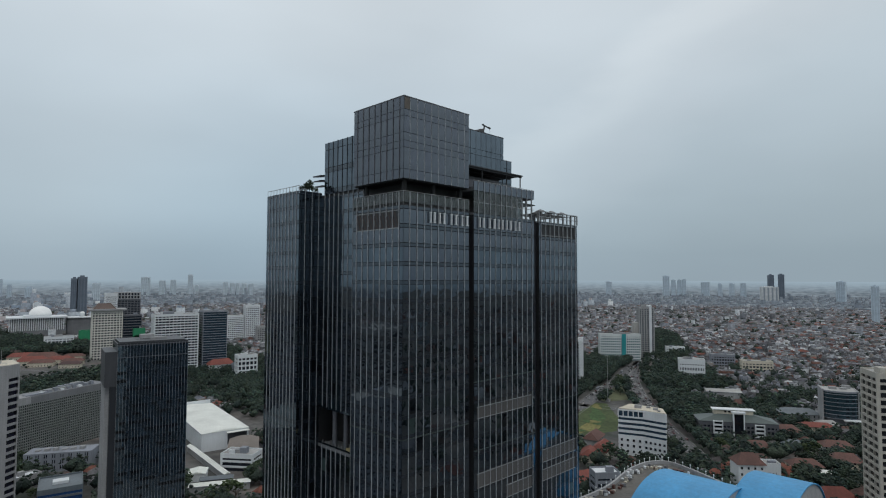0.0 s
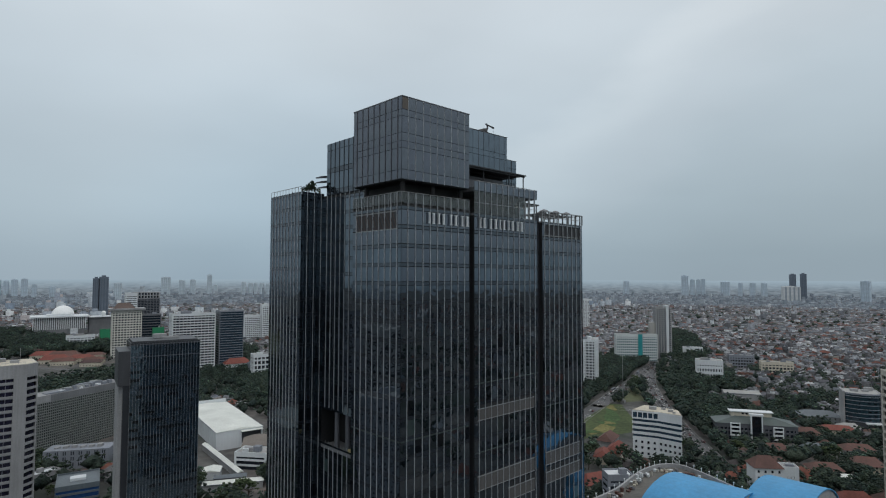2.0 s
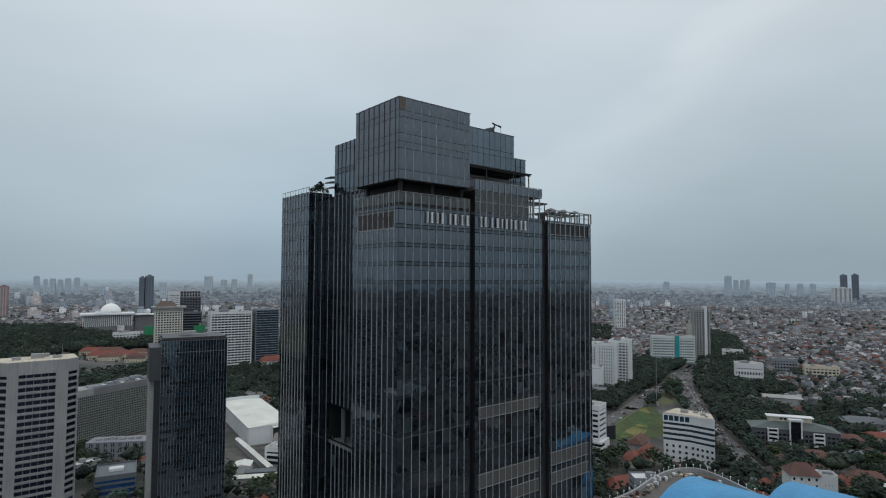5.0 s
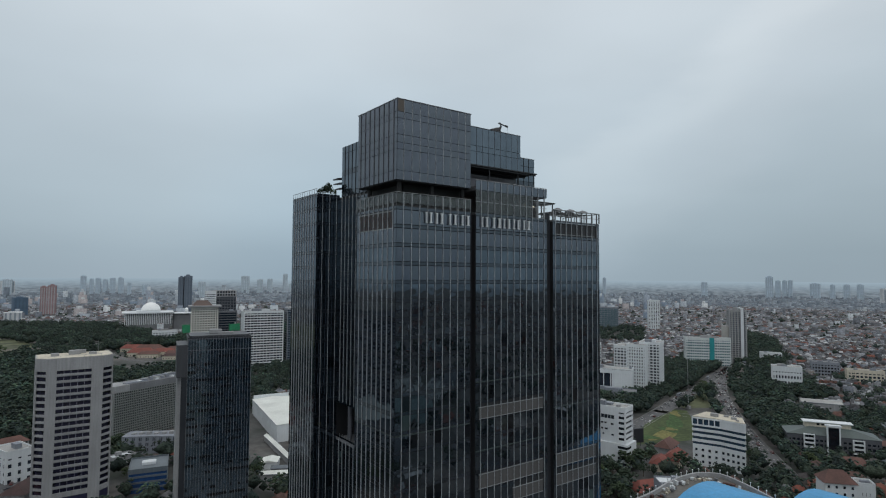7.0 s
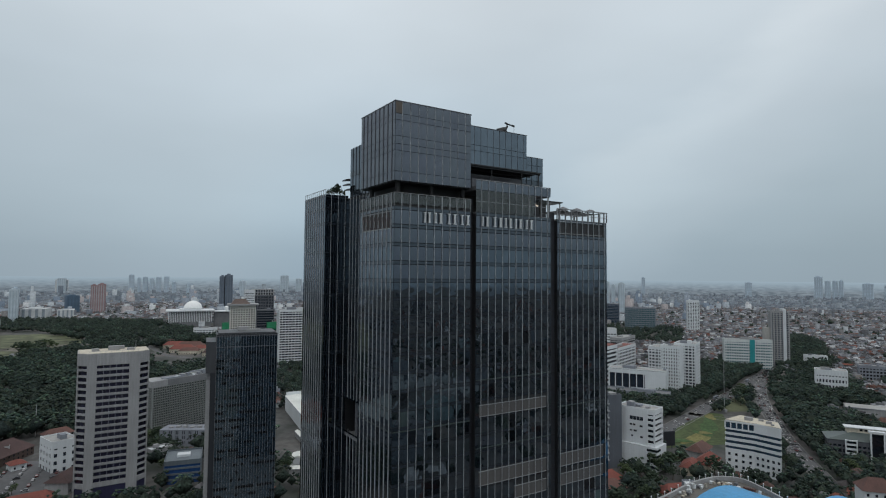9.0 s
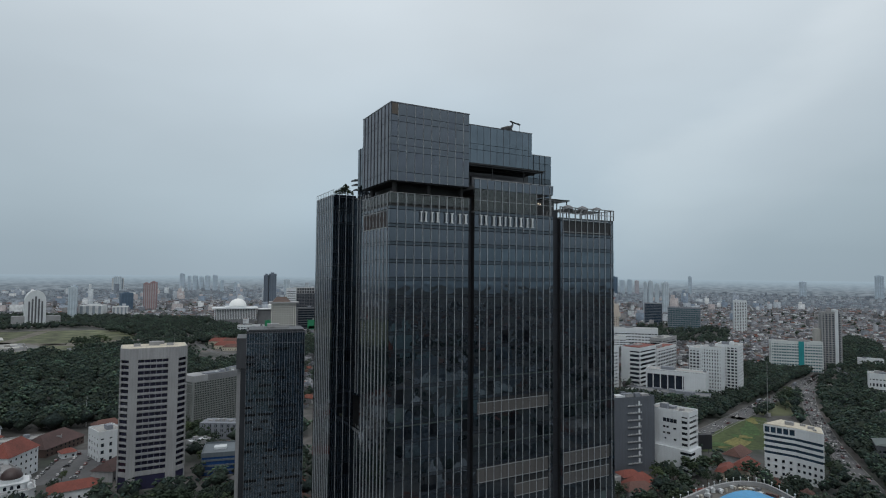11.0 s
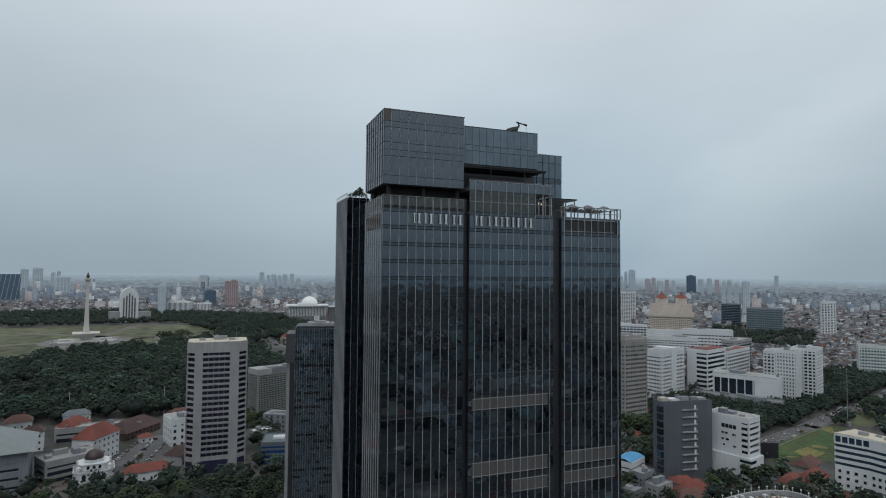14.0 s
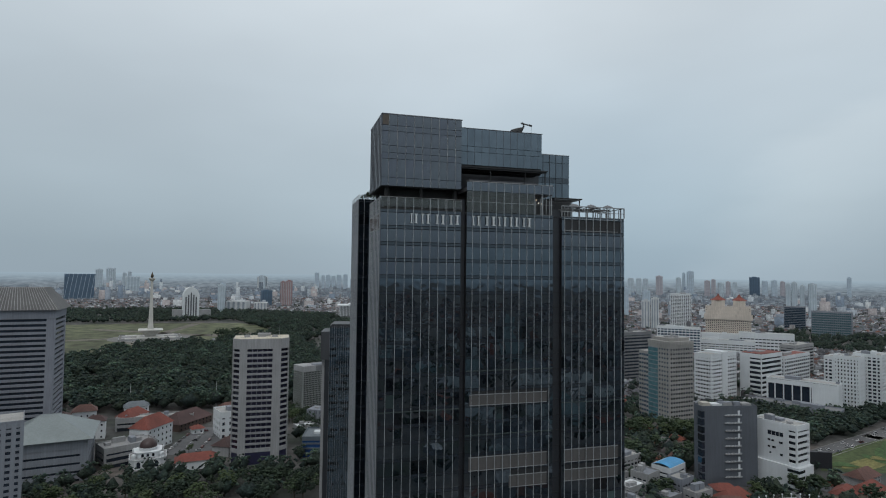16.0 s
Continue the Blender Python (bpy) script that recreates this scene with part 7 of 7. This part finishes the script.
for _ in range(46000):
    a = rnd.uniform(-0.3, 2.3)
    r = math.sqrt(rnd.uniform(1450 ** 2, 3000 ** 2))
    x, y = -50 + r * math.cos(a), -100 + r * math.sin(a)
    if not free(x, y, 8):
        continue
    yaw = radians(rnd.choice([20, 30, 110, -60]) + rnd.gauss(0, 8))
    if rnd.random() < 0.66:
        mid_hip.append((x, y, 0, yaw, rnd.uniform(8, 16), rnd.uniform(7, 11), rnd.uniform(5, 8.5)))
    else:
        mid_box.append((x, y, 0, yaw, rnd.uniform(7, 17), rnd.uniform(6, 12), rnd.uniform(5, 10) if rnd.random() < 0.965 else rnd.uniform(13, 24)))
swarm("mid_city_houses", HIP_V, HIP_F, [0] * 4 + [1] * 4, mid_hip, [MIDW, MIDR], "endless tiled roofs of the middle distance", "houses")
swarm("mid_city_blocks", BOX_V, BOX_F, [0, 0, 0, 0, 1], mid_box, [MIDW, MIDR], "flat-roofed blocks of the middle distance", "buildings")
far_box = []
for _ in range(24500):
    a = rnd.uniform(-0.3, 2.3)
    r = math.sqrt(rnd.uniform(2900 ** 2, 4900 ** 2))
    x, y = -50 + r * math.cos(a), -100 + r * math.sin(a)
    tall = rnd.random()
    far_box.append((x, y, 0, rnd.uniform(0, 3), rnd.uniform(9, 24), rnd.uniform(8, 16), rnd.uniform(5, 11) if tall < 0.965 else rnd.uniform(12, 30) if tall < 0.9996 else rnd.uniform(50, 80)))
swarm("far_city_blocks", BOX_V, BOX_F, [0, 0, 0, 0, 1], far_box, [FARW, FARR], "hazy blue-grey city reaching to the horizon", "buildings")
midrise = []
for k in range(40):
    a, r = rnd.choice((rnd.uniform(0.55, 1.15), rnd.uniform(1.2, 2.0), rnd.uniform(1.2, 2.0))), rnd.uniform(1700, 4300)
    for _ in range(rnd.randint(2, 9)):
        x, y = -50 + r * math.cos(a) + rnd.gauss(0, 90), -100 + r * math.sin(a) + rnd.gauss(0, 90)
        if free(x, y, 12):
            midrise.append((x, y, 0, rnd.uniform(-0.6, 0.6), rnd.uniform(14, 34), rnd.uniform(12, 20), rnd.uniform(14, 32) if rnd.random() < 0.86 else rnd.uniform(34, 70)))
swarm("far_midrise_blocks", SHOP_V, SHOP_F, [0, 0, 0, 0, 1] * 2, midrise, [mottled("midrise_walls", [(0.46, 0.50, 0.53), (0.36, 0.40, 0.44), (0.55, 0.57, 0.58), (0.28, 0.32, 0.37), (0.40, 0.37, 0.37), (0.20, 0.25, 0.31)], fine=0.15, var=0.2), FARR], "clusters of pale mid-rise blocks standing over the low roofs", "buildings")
back = []
for _ in range(6000):
    a = rnd.uniform(2.3, 6.0)
    r = math.sqrt(rnd.uniform(130 ** 2, 2600 ** 2))
    x, y = -50 + r * math.cos(a), -100 + r * math.sin(a)
    if math.hypot(x - 20, y - 20) < 90 or not free(x, y, 6):
        continue
    q = rnd.random()
    back.append((x, y, 0, rnd.uniform(0, 3), rnd.uniform(8, 18), rnd.uniform(7, 13), rnd.uniform(6, 12) if q < 0.94 else rnd.uniform(18, 50)))
swarm("city_behind", HIP_V, HIP_F, [0] * 4 + [1] * 4, back, [WALLS, ROOFS], "low city south of the tower that its glass mirrors", "houses")

south = []
for i in range(150):
    a, r = rnd.uniform(2.5, 5.6), rnd.uniform(230, 1100)
    x, y = -50 + r * math.cos(a), -100 + r * math.sin(a)
    if math.hypot(x - 20, y - 20) > 150:
        south.append((x, y, 0, rnd.uniform(-0.7, 0.7), rnd.uniform(14, 36), rnd.uniform(12, 22), rnd.uniform(8, 24) if rnd.random() < 0.9 else rnd.uniform(30, 60)))
swarm("south_blocks", SHOP_V, SHOP_F, [0, 0, 0, 0, 1] * 2, south, [mottled("south_walls", [(0.32, 0.36, 0.37), (0.16, 0.18, 0.20), (0.24, 0.29, 0.30), (0.40, 0.43, 0.43), (0.09, 0.11, 0.13), (0.20, 0.27, 0.28)]), FLATS], "office blocks south of the tower", "buildings")

# distant land beyond the last roofs: a glowing strip, painted haze thickening upwards
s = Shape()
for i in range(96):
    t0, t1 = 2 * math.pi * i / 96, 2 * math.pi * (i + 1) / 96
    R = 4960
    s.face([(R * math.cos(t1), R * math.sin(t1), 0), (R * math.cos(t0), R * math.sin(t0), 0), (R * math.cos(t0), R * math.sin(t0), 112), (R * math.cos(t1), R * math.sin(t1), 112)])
HAZE, hn, hl, hb = shader("horizon_haze")
h_z = hn.new("ShaderNodeSeparateXYZ")
hl.new(hn.new("ShaderNodeTexCoord").outputs["Object"], h_z.inputs[0])
h_map = hn.new("ShaderNodeMapping")
h_map.inputs["Scale"].default_value = (0.02, 0.02, 0.10)
hl.new(hn.new("ShaderNodeTexCoord").outputs["Object"], h_map.inputs[0])
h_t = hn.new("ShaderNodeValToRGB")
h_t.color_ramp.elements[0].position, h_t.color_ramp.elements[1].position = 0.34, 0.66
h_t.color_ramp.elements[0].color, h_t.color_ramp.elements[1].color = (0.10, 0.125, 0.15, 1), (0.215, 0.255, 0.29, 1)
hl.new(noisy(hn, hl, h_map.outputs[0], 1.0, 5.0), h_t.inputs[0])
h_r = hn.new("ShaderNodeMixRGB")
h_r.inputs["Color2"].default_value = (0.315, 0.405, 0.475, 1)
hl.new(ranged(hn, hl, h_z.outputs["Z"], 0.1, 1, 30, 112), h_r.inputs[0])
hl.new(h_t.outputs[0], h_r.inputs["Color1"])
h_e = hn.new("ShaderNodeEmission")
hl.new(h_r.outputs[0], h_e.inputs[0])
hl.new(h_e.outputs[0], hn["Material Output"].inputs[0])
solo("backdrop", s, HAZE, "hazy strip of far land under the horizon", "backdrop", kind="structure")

# ---- woods and trees ----
CLEARING = [(25, 905), (50, 800), (96, 755), (150, 800), (195, 880), (215, 980), (180, 1060), (60, 1070), (20, 985)]


def clumps(poly, spacing, lo, hi, name, label, density=9):
    xs, ys = [p[0] for p in poly], [p[1] for p in poly]
    rows = []
    n = int((max(xs) - min(xs)) * (max(ys) - min(ys)) / spacing ** 2)
    for _ in range(n):
        x, y = rnd.uniform(min(xs), max(xs)), rnd.uniform(min(ys), max(ys))
        if not inside(poly, x, y) or near_road(x, y, -4) or any((x - a) ** 2 + (y - b) ** 2 < (q * 0.85) ** 2 for a, b, q in KEEP):
            continue
        if inside(CLEARING, x, y) and rnd.random() < 0.8:
            continue
        leafy(rows, x, y, (4.5 if inside(CLEARING, x, y) else rnd.uniform(lo, hi)) * (1 + 0.25 * noise.noise((x * 0.012, y * 0.012, 3.0))), density)
    plant(rows, name, label)


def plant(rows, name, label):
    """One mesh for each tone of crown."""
    for tone, word in enumerate(("deep green and shaded inner", "dark green", "mid green", "pale green")):
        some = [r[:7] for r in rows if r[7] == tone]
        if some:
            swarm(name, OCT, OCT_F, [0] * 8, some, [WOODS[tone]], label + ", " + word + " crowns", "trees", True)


def leafy(rows, x, y, h, density):
    """Clumps of one crown: small ones over a domed outline, a few larger ones inside, coloured dark as inner shade."""
    w = h * rnd.uniform(0.36, 0.62)
    tone = rnd.choices((0, 1, 2, 3), (28, 40, 24, 8))[0]
    lean = rnd.uniform(0.85, 1.15)
    for _ in range(density):
        a, q = rnd.uniform(0, 6.28), math.sqrt(rnd.random()) * w
        e = math.sqrt(max(0.0, 1 - (q / (w * 1.06)) ** 2))
        r = rnd.uniform(0.5, 1.25) * (0.45 + w * 0.13)
        rows.append((x + q * math.cos(a) * lean, y + q * math.sin(a) / lean, h * (0.42 + 0.52 * e * rnd.uniform(0.86, 1.03)), rnd.uniform(0, 6), r * rnd.uniform(0.8, 1.4), r, r * rnd.uniform(0.5, 0.85), tone))
    # always the deepest tone: shade inside the crown is put into the colour
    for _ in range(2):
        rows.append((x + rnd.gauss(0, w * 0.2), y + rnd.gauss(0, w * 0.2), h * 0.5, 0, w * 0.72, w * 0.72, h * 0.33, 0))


clumps(FOREST[0], 10.5, 9, 21, "park_woods", "dense dark green park woods with uneven crowns", 25)
clumps(FOREST[1], 9, 9, 15, "avenue_woods", "dark green belt of trees along the avenue")
clumps(FOREST[2], 16, 12, 18, "far_park_woods", "far belt of park trees", 7)
clumps(FOREST[3], 8.5, 9, 16, "east_woods", "dense green trees east of the avenue", 16)
clumps(FOREST[4], 11, 10, 17, "hill_woods", "tall dark trees along the far avenue")
clumps(FOREST[5], 8.5, 9, 14, "junction_woods", "green trees beside the junction", 16)
clumps(FOREST[7], 8.5, 8, 13, "belt_woods", "green belt of trees behind the exhibition hall", 14)
clumps(FOREST[8], 8.5, 8, 13, "yard_woods", "green trees beside the exhibition hall", 14)
clumps(FOREST[9], 8.5, 9, 14, "avenue_edge_woods", "green trees along the far avenue", 14)
clumps(FOREST[10], 8, 9, 15, "block_woods", "green trees between office blocks", 16)
clumps(FOREST[6], 10, 9, 15, "rail_woods", "trees beside the railway")
clumps(FOREST[11], 13, 10, 18, "north_park_woods", "dark green belt between the park lawn and the domed mosque", 18)
clumps(FOREST[12], 9.5, 10, 17, "bend_woods", "tall dark green trees beside the bend of the avenue", 20)
clumps(FOREST[13], 12, 12, 20, "tower_woods", "tall dark green trees behind the slim apartment tower", 18)
clumps(FOREST[14], 9, 9, 15, "corner_woods", "dark green trees behind the apartment slabs", 20)
clumps(FOREST[15], 9, 10, 15, "front_woods", "green street trees before the slot-windowed office", 22)
clumps(FOREST[16], 16, 10, 17, "far_green", "far dark green gardens between offices", 12)
verge = []
for pts, w in ROADS[:2]:
    for a, b in zip(pts, pts[1:]):
        d = (b - a).normalized()
        n = Vector((-d.y, d.x))
        for k in range(int((b - a).length / 7)):
            for s_ in (-1, 1):
                p = a.lerp(b, rnd.random()) + n * s_ * (w / 2 + rnd.uniform(3, 11))
                if rnd.random() < 0.8 and not inside(GARDEN, p.x, p.y) and not near_road(p.x, p.y, -5):
                    leafy(verge, p.x, p.y, rnd.uniform(9, 14), 16)
plant(verge, "avenue_trees", "rows of dark green trees along the avenue")
scatter = []
for reach, count, dens in ((640, 2500, 11), (1000, 2100, 8), (2600, 2600, 5)):
    for _ in range(count):
        a, r = rnd.uniform(-0.35, 2.35), math.sqrt(rnd.uniform((330 if reach < 700 else 600 if reach < 1100 else 950) ** 2, reach ** 2))
        x, y = -50 + r * math.cos(a), -100 + r * math.sin(a)
        if free(x, y, 1) and not near_road(x, y, -5):
            leafy(scatter, x, y, rnd.uniform(8, 15), dens)
plant(scatter, "garden_trees", "scattered garden trees between the houses")

southern = []
for _ in range(2000):
    a, r = rnd.uniform(2.4, 5.9), math.sqrt(rnd.uniform(140 ** 2, 1000 ** 2))
    x, y = -50 + r * math.cos(a), -100 + r * math.sin(a)
    if math.hypot(x - 20, y - 20) > 90 and free(x, y, 1):
        leafy(southern, x, y, rnd.uniform(8, 15), 5)
plant(southern, "southern_trees", "garden trees south of the tower")

yards = []
for _ in range(900):
    x, y = rnd.uniform(300, 500), rnd.uniform(-70, 120)
    if len(yards) < 4000 and not near_road(x, y, -4) and all((x - a) ** 2 + (y - b) ** 2 > (q * 0.8) ** 2 for a, b, q in KEEP):
        leafy(yards, x, y, rnd.uniform(7, 12), 24)
plant(yards, "yard_trees", "dark green trees in the yards between villas")

# single trees that stand near enough to tell apart
def grove(n, x0, x1, y0, y1, lo, hi, label="broad leafy street tree with a dense green crown", kinds=range(8)):
    k = 0
    for _ in range(n * 6):
        if k >= n:
            break
        x, y = rnd.uniform(x0, x1), rnd.uniform(y0, y1)
        if near_road(x, y, -3) or any((x - a) ** 2 + (y - b) ** 2 < (q + 2) ** 2 for a, b, q in KEEP):
            continue
        tree(x, y, rnd.uniform(lo, hi), label=label, kinds=kinds)
        k += 1


grove(50, -190, 10, 228, 262, 11, 15)
grove(14, -190, 10, 262, 284, 6, 9)
grove(6, -170, -60, 290, 345, 6, 10)
grove(6, -60, 20, 330, 352, 7, 10)
grove(26, 60, 190, 250, 310, 9, 14)
grove(14, -10, 20, 405, 445, 9, 14)
grove(38, 180, 330, 200, 300, 12, 19, "broad leafy tree with a fresh green crown", (1, 4, 6))
grove(26, 215, 335, 80, 165, 10, 15)
grove(15, 330, 440, -40, 70, 8, 12)
grove(16, 375, 470, 0, 120, 8, 12)
grove(16, 250, 300, -60, 60, 8, 13)
grove(11, 440, 560, -30, 60, 8, 12)
grove(12, 150, 220, 150, 215, 9, 13)
grove(8, 296, 322, 12, 34, 8, 12)
grove(7, -6, 14, 376, 398, 8, 12)
for x, y, h in ((560, 258, 13), (572, 264, 15), (586, 268, 14), (604, 274, 13), (545, 244, 9)):
    tree(x, y, h, label="dark spreading tree on the lawn between the avenues")
grove(6, 108, 130, 276, 296, 8, 12)
for x, y in ((-130, 1075), (-118, 1090), (-105, 1080), (-92, 1098), (-112, 985), (-60, 1020), (-100, 1015), (-70, 990)):
    tree(x, y, 22, 34, label="spreading park tree on the lawn edge")

# roof garden of the left wing
for x, y, h in ((4.0, 40.0, 4.1), (3.2, 39.6, 3.1), (5.0, 39.8, 2.6), (6.0, 39.6, 2.0), (2.3, 39.4, 2.6), (1.3, 39.3, 2.0), (1.2, 44.0, 1.2)):
    tree(x, y, h, h * 0.66, 155.3, "small potted tree on the roof terrace")
for x, y, h in ((40.9, 2.5, 1.8), (41.0, 5.0, 1.6)):
    tree(x, y, h, h, 154.8, "low planter shrub on the terrace")

# window-cleaning crane on the roof
cr = thing("roof_crane", "dark folded maintenance crane on the roof", "crane", pose(39.0, 14.6, 171.6, 0, 0, 4) @ Matrix.Diagonal((1.15, 1.2, 1.2, 1)))
CRANE = paint("crane_paint", (0.035, 0.036, 0.038), var=0.3)
part("carriage", Shape().box(-2.5, 0.2, -0.8, 0.8, 0.0, 0.5).rod((-2.6, 0, 0.35), (-0.9, 0, 0.75), 0.35, 0.5, 8), CRANE, cr)
part("winch_box", Shape().rod((-1.6, 0, 0.6), (0.3, 0, 1.15), 0.62, 0.72, 8).rod((0.3, 0, 1.15), (1.0, 0, 1.7), 0.7, 0.35, 8), CRANE, cr)
part("counterweight", Shape().box(-0.5, 0.5, -0.95, 0.95, 0.2, 0.9), CRANE, cr)
part("lower_arm", Shape().rod((-3.4, 0.2, 0.15), (-0.6, 0, 1.0), 0.16, 0.2), CRANE, cr)
part("mast", Shape().rod((0.9, 0, 1.4), (1.5, 0, 2.3), 0.28, 0.2).rod((1.45, 0, 2.2), (1.15, 0, 3.1), 0.16, 0.1), CRANE, cr)
part("jib", Shape().rod((0.7, 0, 2.85), (3.3, -0.2, 2.45), 0.17, 0.13), CRANE, cr)
part("jib_head", Shape().rod((2.7, -0.2, 2.55), (3.4, -0.2, 2.44), 0.22, 0.2), CRANE, cr)
part("hoist_rope", Shape().rod((3.3, -0.2, 0.1), (3.3, -0.2, 2.4), 0.025, sides=4), CRANE, cr)

# vehicles
CAR = [mottled("car_paint", [(0.6, 0.6, 0.6), (0.05, 0.05, 0.055), (0.3, 0.31, 0.32), (0.7, 0.7, 0.69), (0.12, 0.03, 0.03), (0.35, 0.36, 0.37), (0.09, 0.09, 0.1), (0.16, 0.165, 0.17)], island=False, rough=0.35, var=0.05)]
RUBBER = paint("tyre_rubber", (0.02, 0.02, 0.02), streaks=0)


def car_parts():
    body = Shape()
    for x0, x1, w0, z0, z1, i0, i1 in ((-2.2, 2.2, 0.88, 0.35, 0.9, 0, 0),):
        body.box(x0, x1, -w0, w0, z0, z1)
    k = len(body.v)
    body.v += [(-1.7, -0.84, 0.9), (1.1, -0.84, 0.9), (1.1, 0.84, 0.9), (-1.7, 0.84, 0.9), (-1.3, -0.7, 1.5), (0.5, -0.7, 1.5), (0.5, 0.7, 1.5), (-1.3, 0.7, 1.5)]
    body.f += [tuple(k + i for i in f) for f in ((4, 5, 6, 7),)]
    body.m += [0]
    cab = Shape()
    cab.v = list(body.v[k:])
    cab.f, cab.m = [(0, 1, 5, 4), (1, 2, 6, 5), (2, 3, 7, 6), (3, 0, 4, 7)], [0] * 4
    wheel = Shape().rod((0, -0.1, 0), (0, 0.1, 0), 0.34, sides=12)
    return body.data("body", CAR[0]), cab.data("window_band", W_DARK), wheel.data("wheel", RUBBER)


CAR_BODY, CAR_CAB, CAR_WHEEL = car_parts()


def car(x, y, yaw, k=1.0):
    ob = thing("car", "small passenger car in traffic", "car", pose(x, y, 0.1, 0, 0, yaw), "cars on the avenue")
    sc = Matrix.Diagonal((k, k, k, 1))
    part("body", CAR_BODY, None, ob, at=sc)
    part("window_band", CAR_CAB, None, ob, at=sc)
    for wx in (-1.35, 1.35):
        for wy in (-0.82, 0.82):
            part("wheel", CAR_WHEEL, None, ob, at=sc @ T(wx, wy, 0.34))


def bus(x, y, yaw):
    ob = thing("bus", "long city bus in traffic", "bus", pose(x, y, 0.1, 0, 0, yaw), "buses on the avenue")
    bit("body", ob, -6, 6, -1.25, 1.25, 0.4, 3.2, random.choice([REDP, WHITE, GREYP]))
    bit("window_band", ob, -5.8, 5.8, -1.28, 1.28, 1.6, 2.6, W_DARK)
    for wx in (-3.8, 3.8):
        for wy in (-1.1, 1.1):
            part("wheel", CAR_WHEEL, None, ob, at=T(wx, wy, 0.42))


for pts, w in ROADS[:2]:
    for i in range(2, len(pts) - 2):
        d = pts[i + 1] - pts[i]
        yaw = math.degrees(math.atan2(d.y, d.x))
        n = Vector((-d.y, d.x)).normalized()
        for lane in (-0.36, -0.18, 0.02, 0.2, 0.36):
            if rnd.random() < 0.42:
                p = pts[i].lerp(pts[i + 1], rnd.random()) + n * lane * w
                if rnd.random() < 0.02:
                    bus(p.x, p.y, yaw)
                else:
                    car(p.x, p.y, yaw + (180 if lane > 0 else 0), rnd.uniform(0.95, 1.1))
# walled car park beside the houses
flat("car_park", [(-104, 338), (-60, 330), (-52, 404), (-84, 410)], 0.09, ASPHALT, "grey asphalt car park between houses", "car park")
for i in range(28):
    car(-98 + (i % 4) * 11 + (i // 4) * 1.6, 342 + (i // 4) * 9.2 + rnd.uniform(-1, 1), rnd.choice([80, 80, 170, 260]))
# tall pole with a slim statue base on the island
pl = thing("flag_pole", "tall slim steel pole at the junction", "pole", pose(502, 236, 0))
part("pole", Shape().rod((0, 0, 0), (0, 0, 52), 0.35, 0.15, 8), RAILM, pl)
bit("pole_base", pl, -2, 2, -2, 2, 0, 3, CONC)
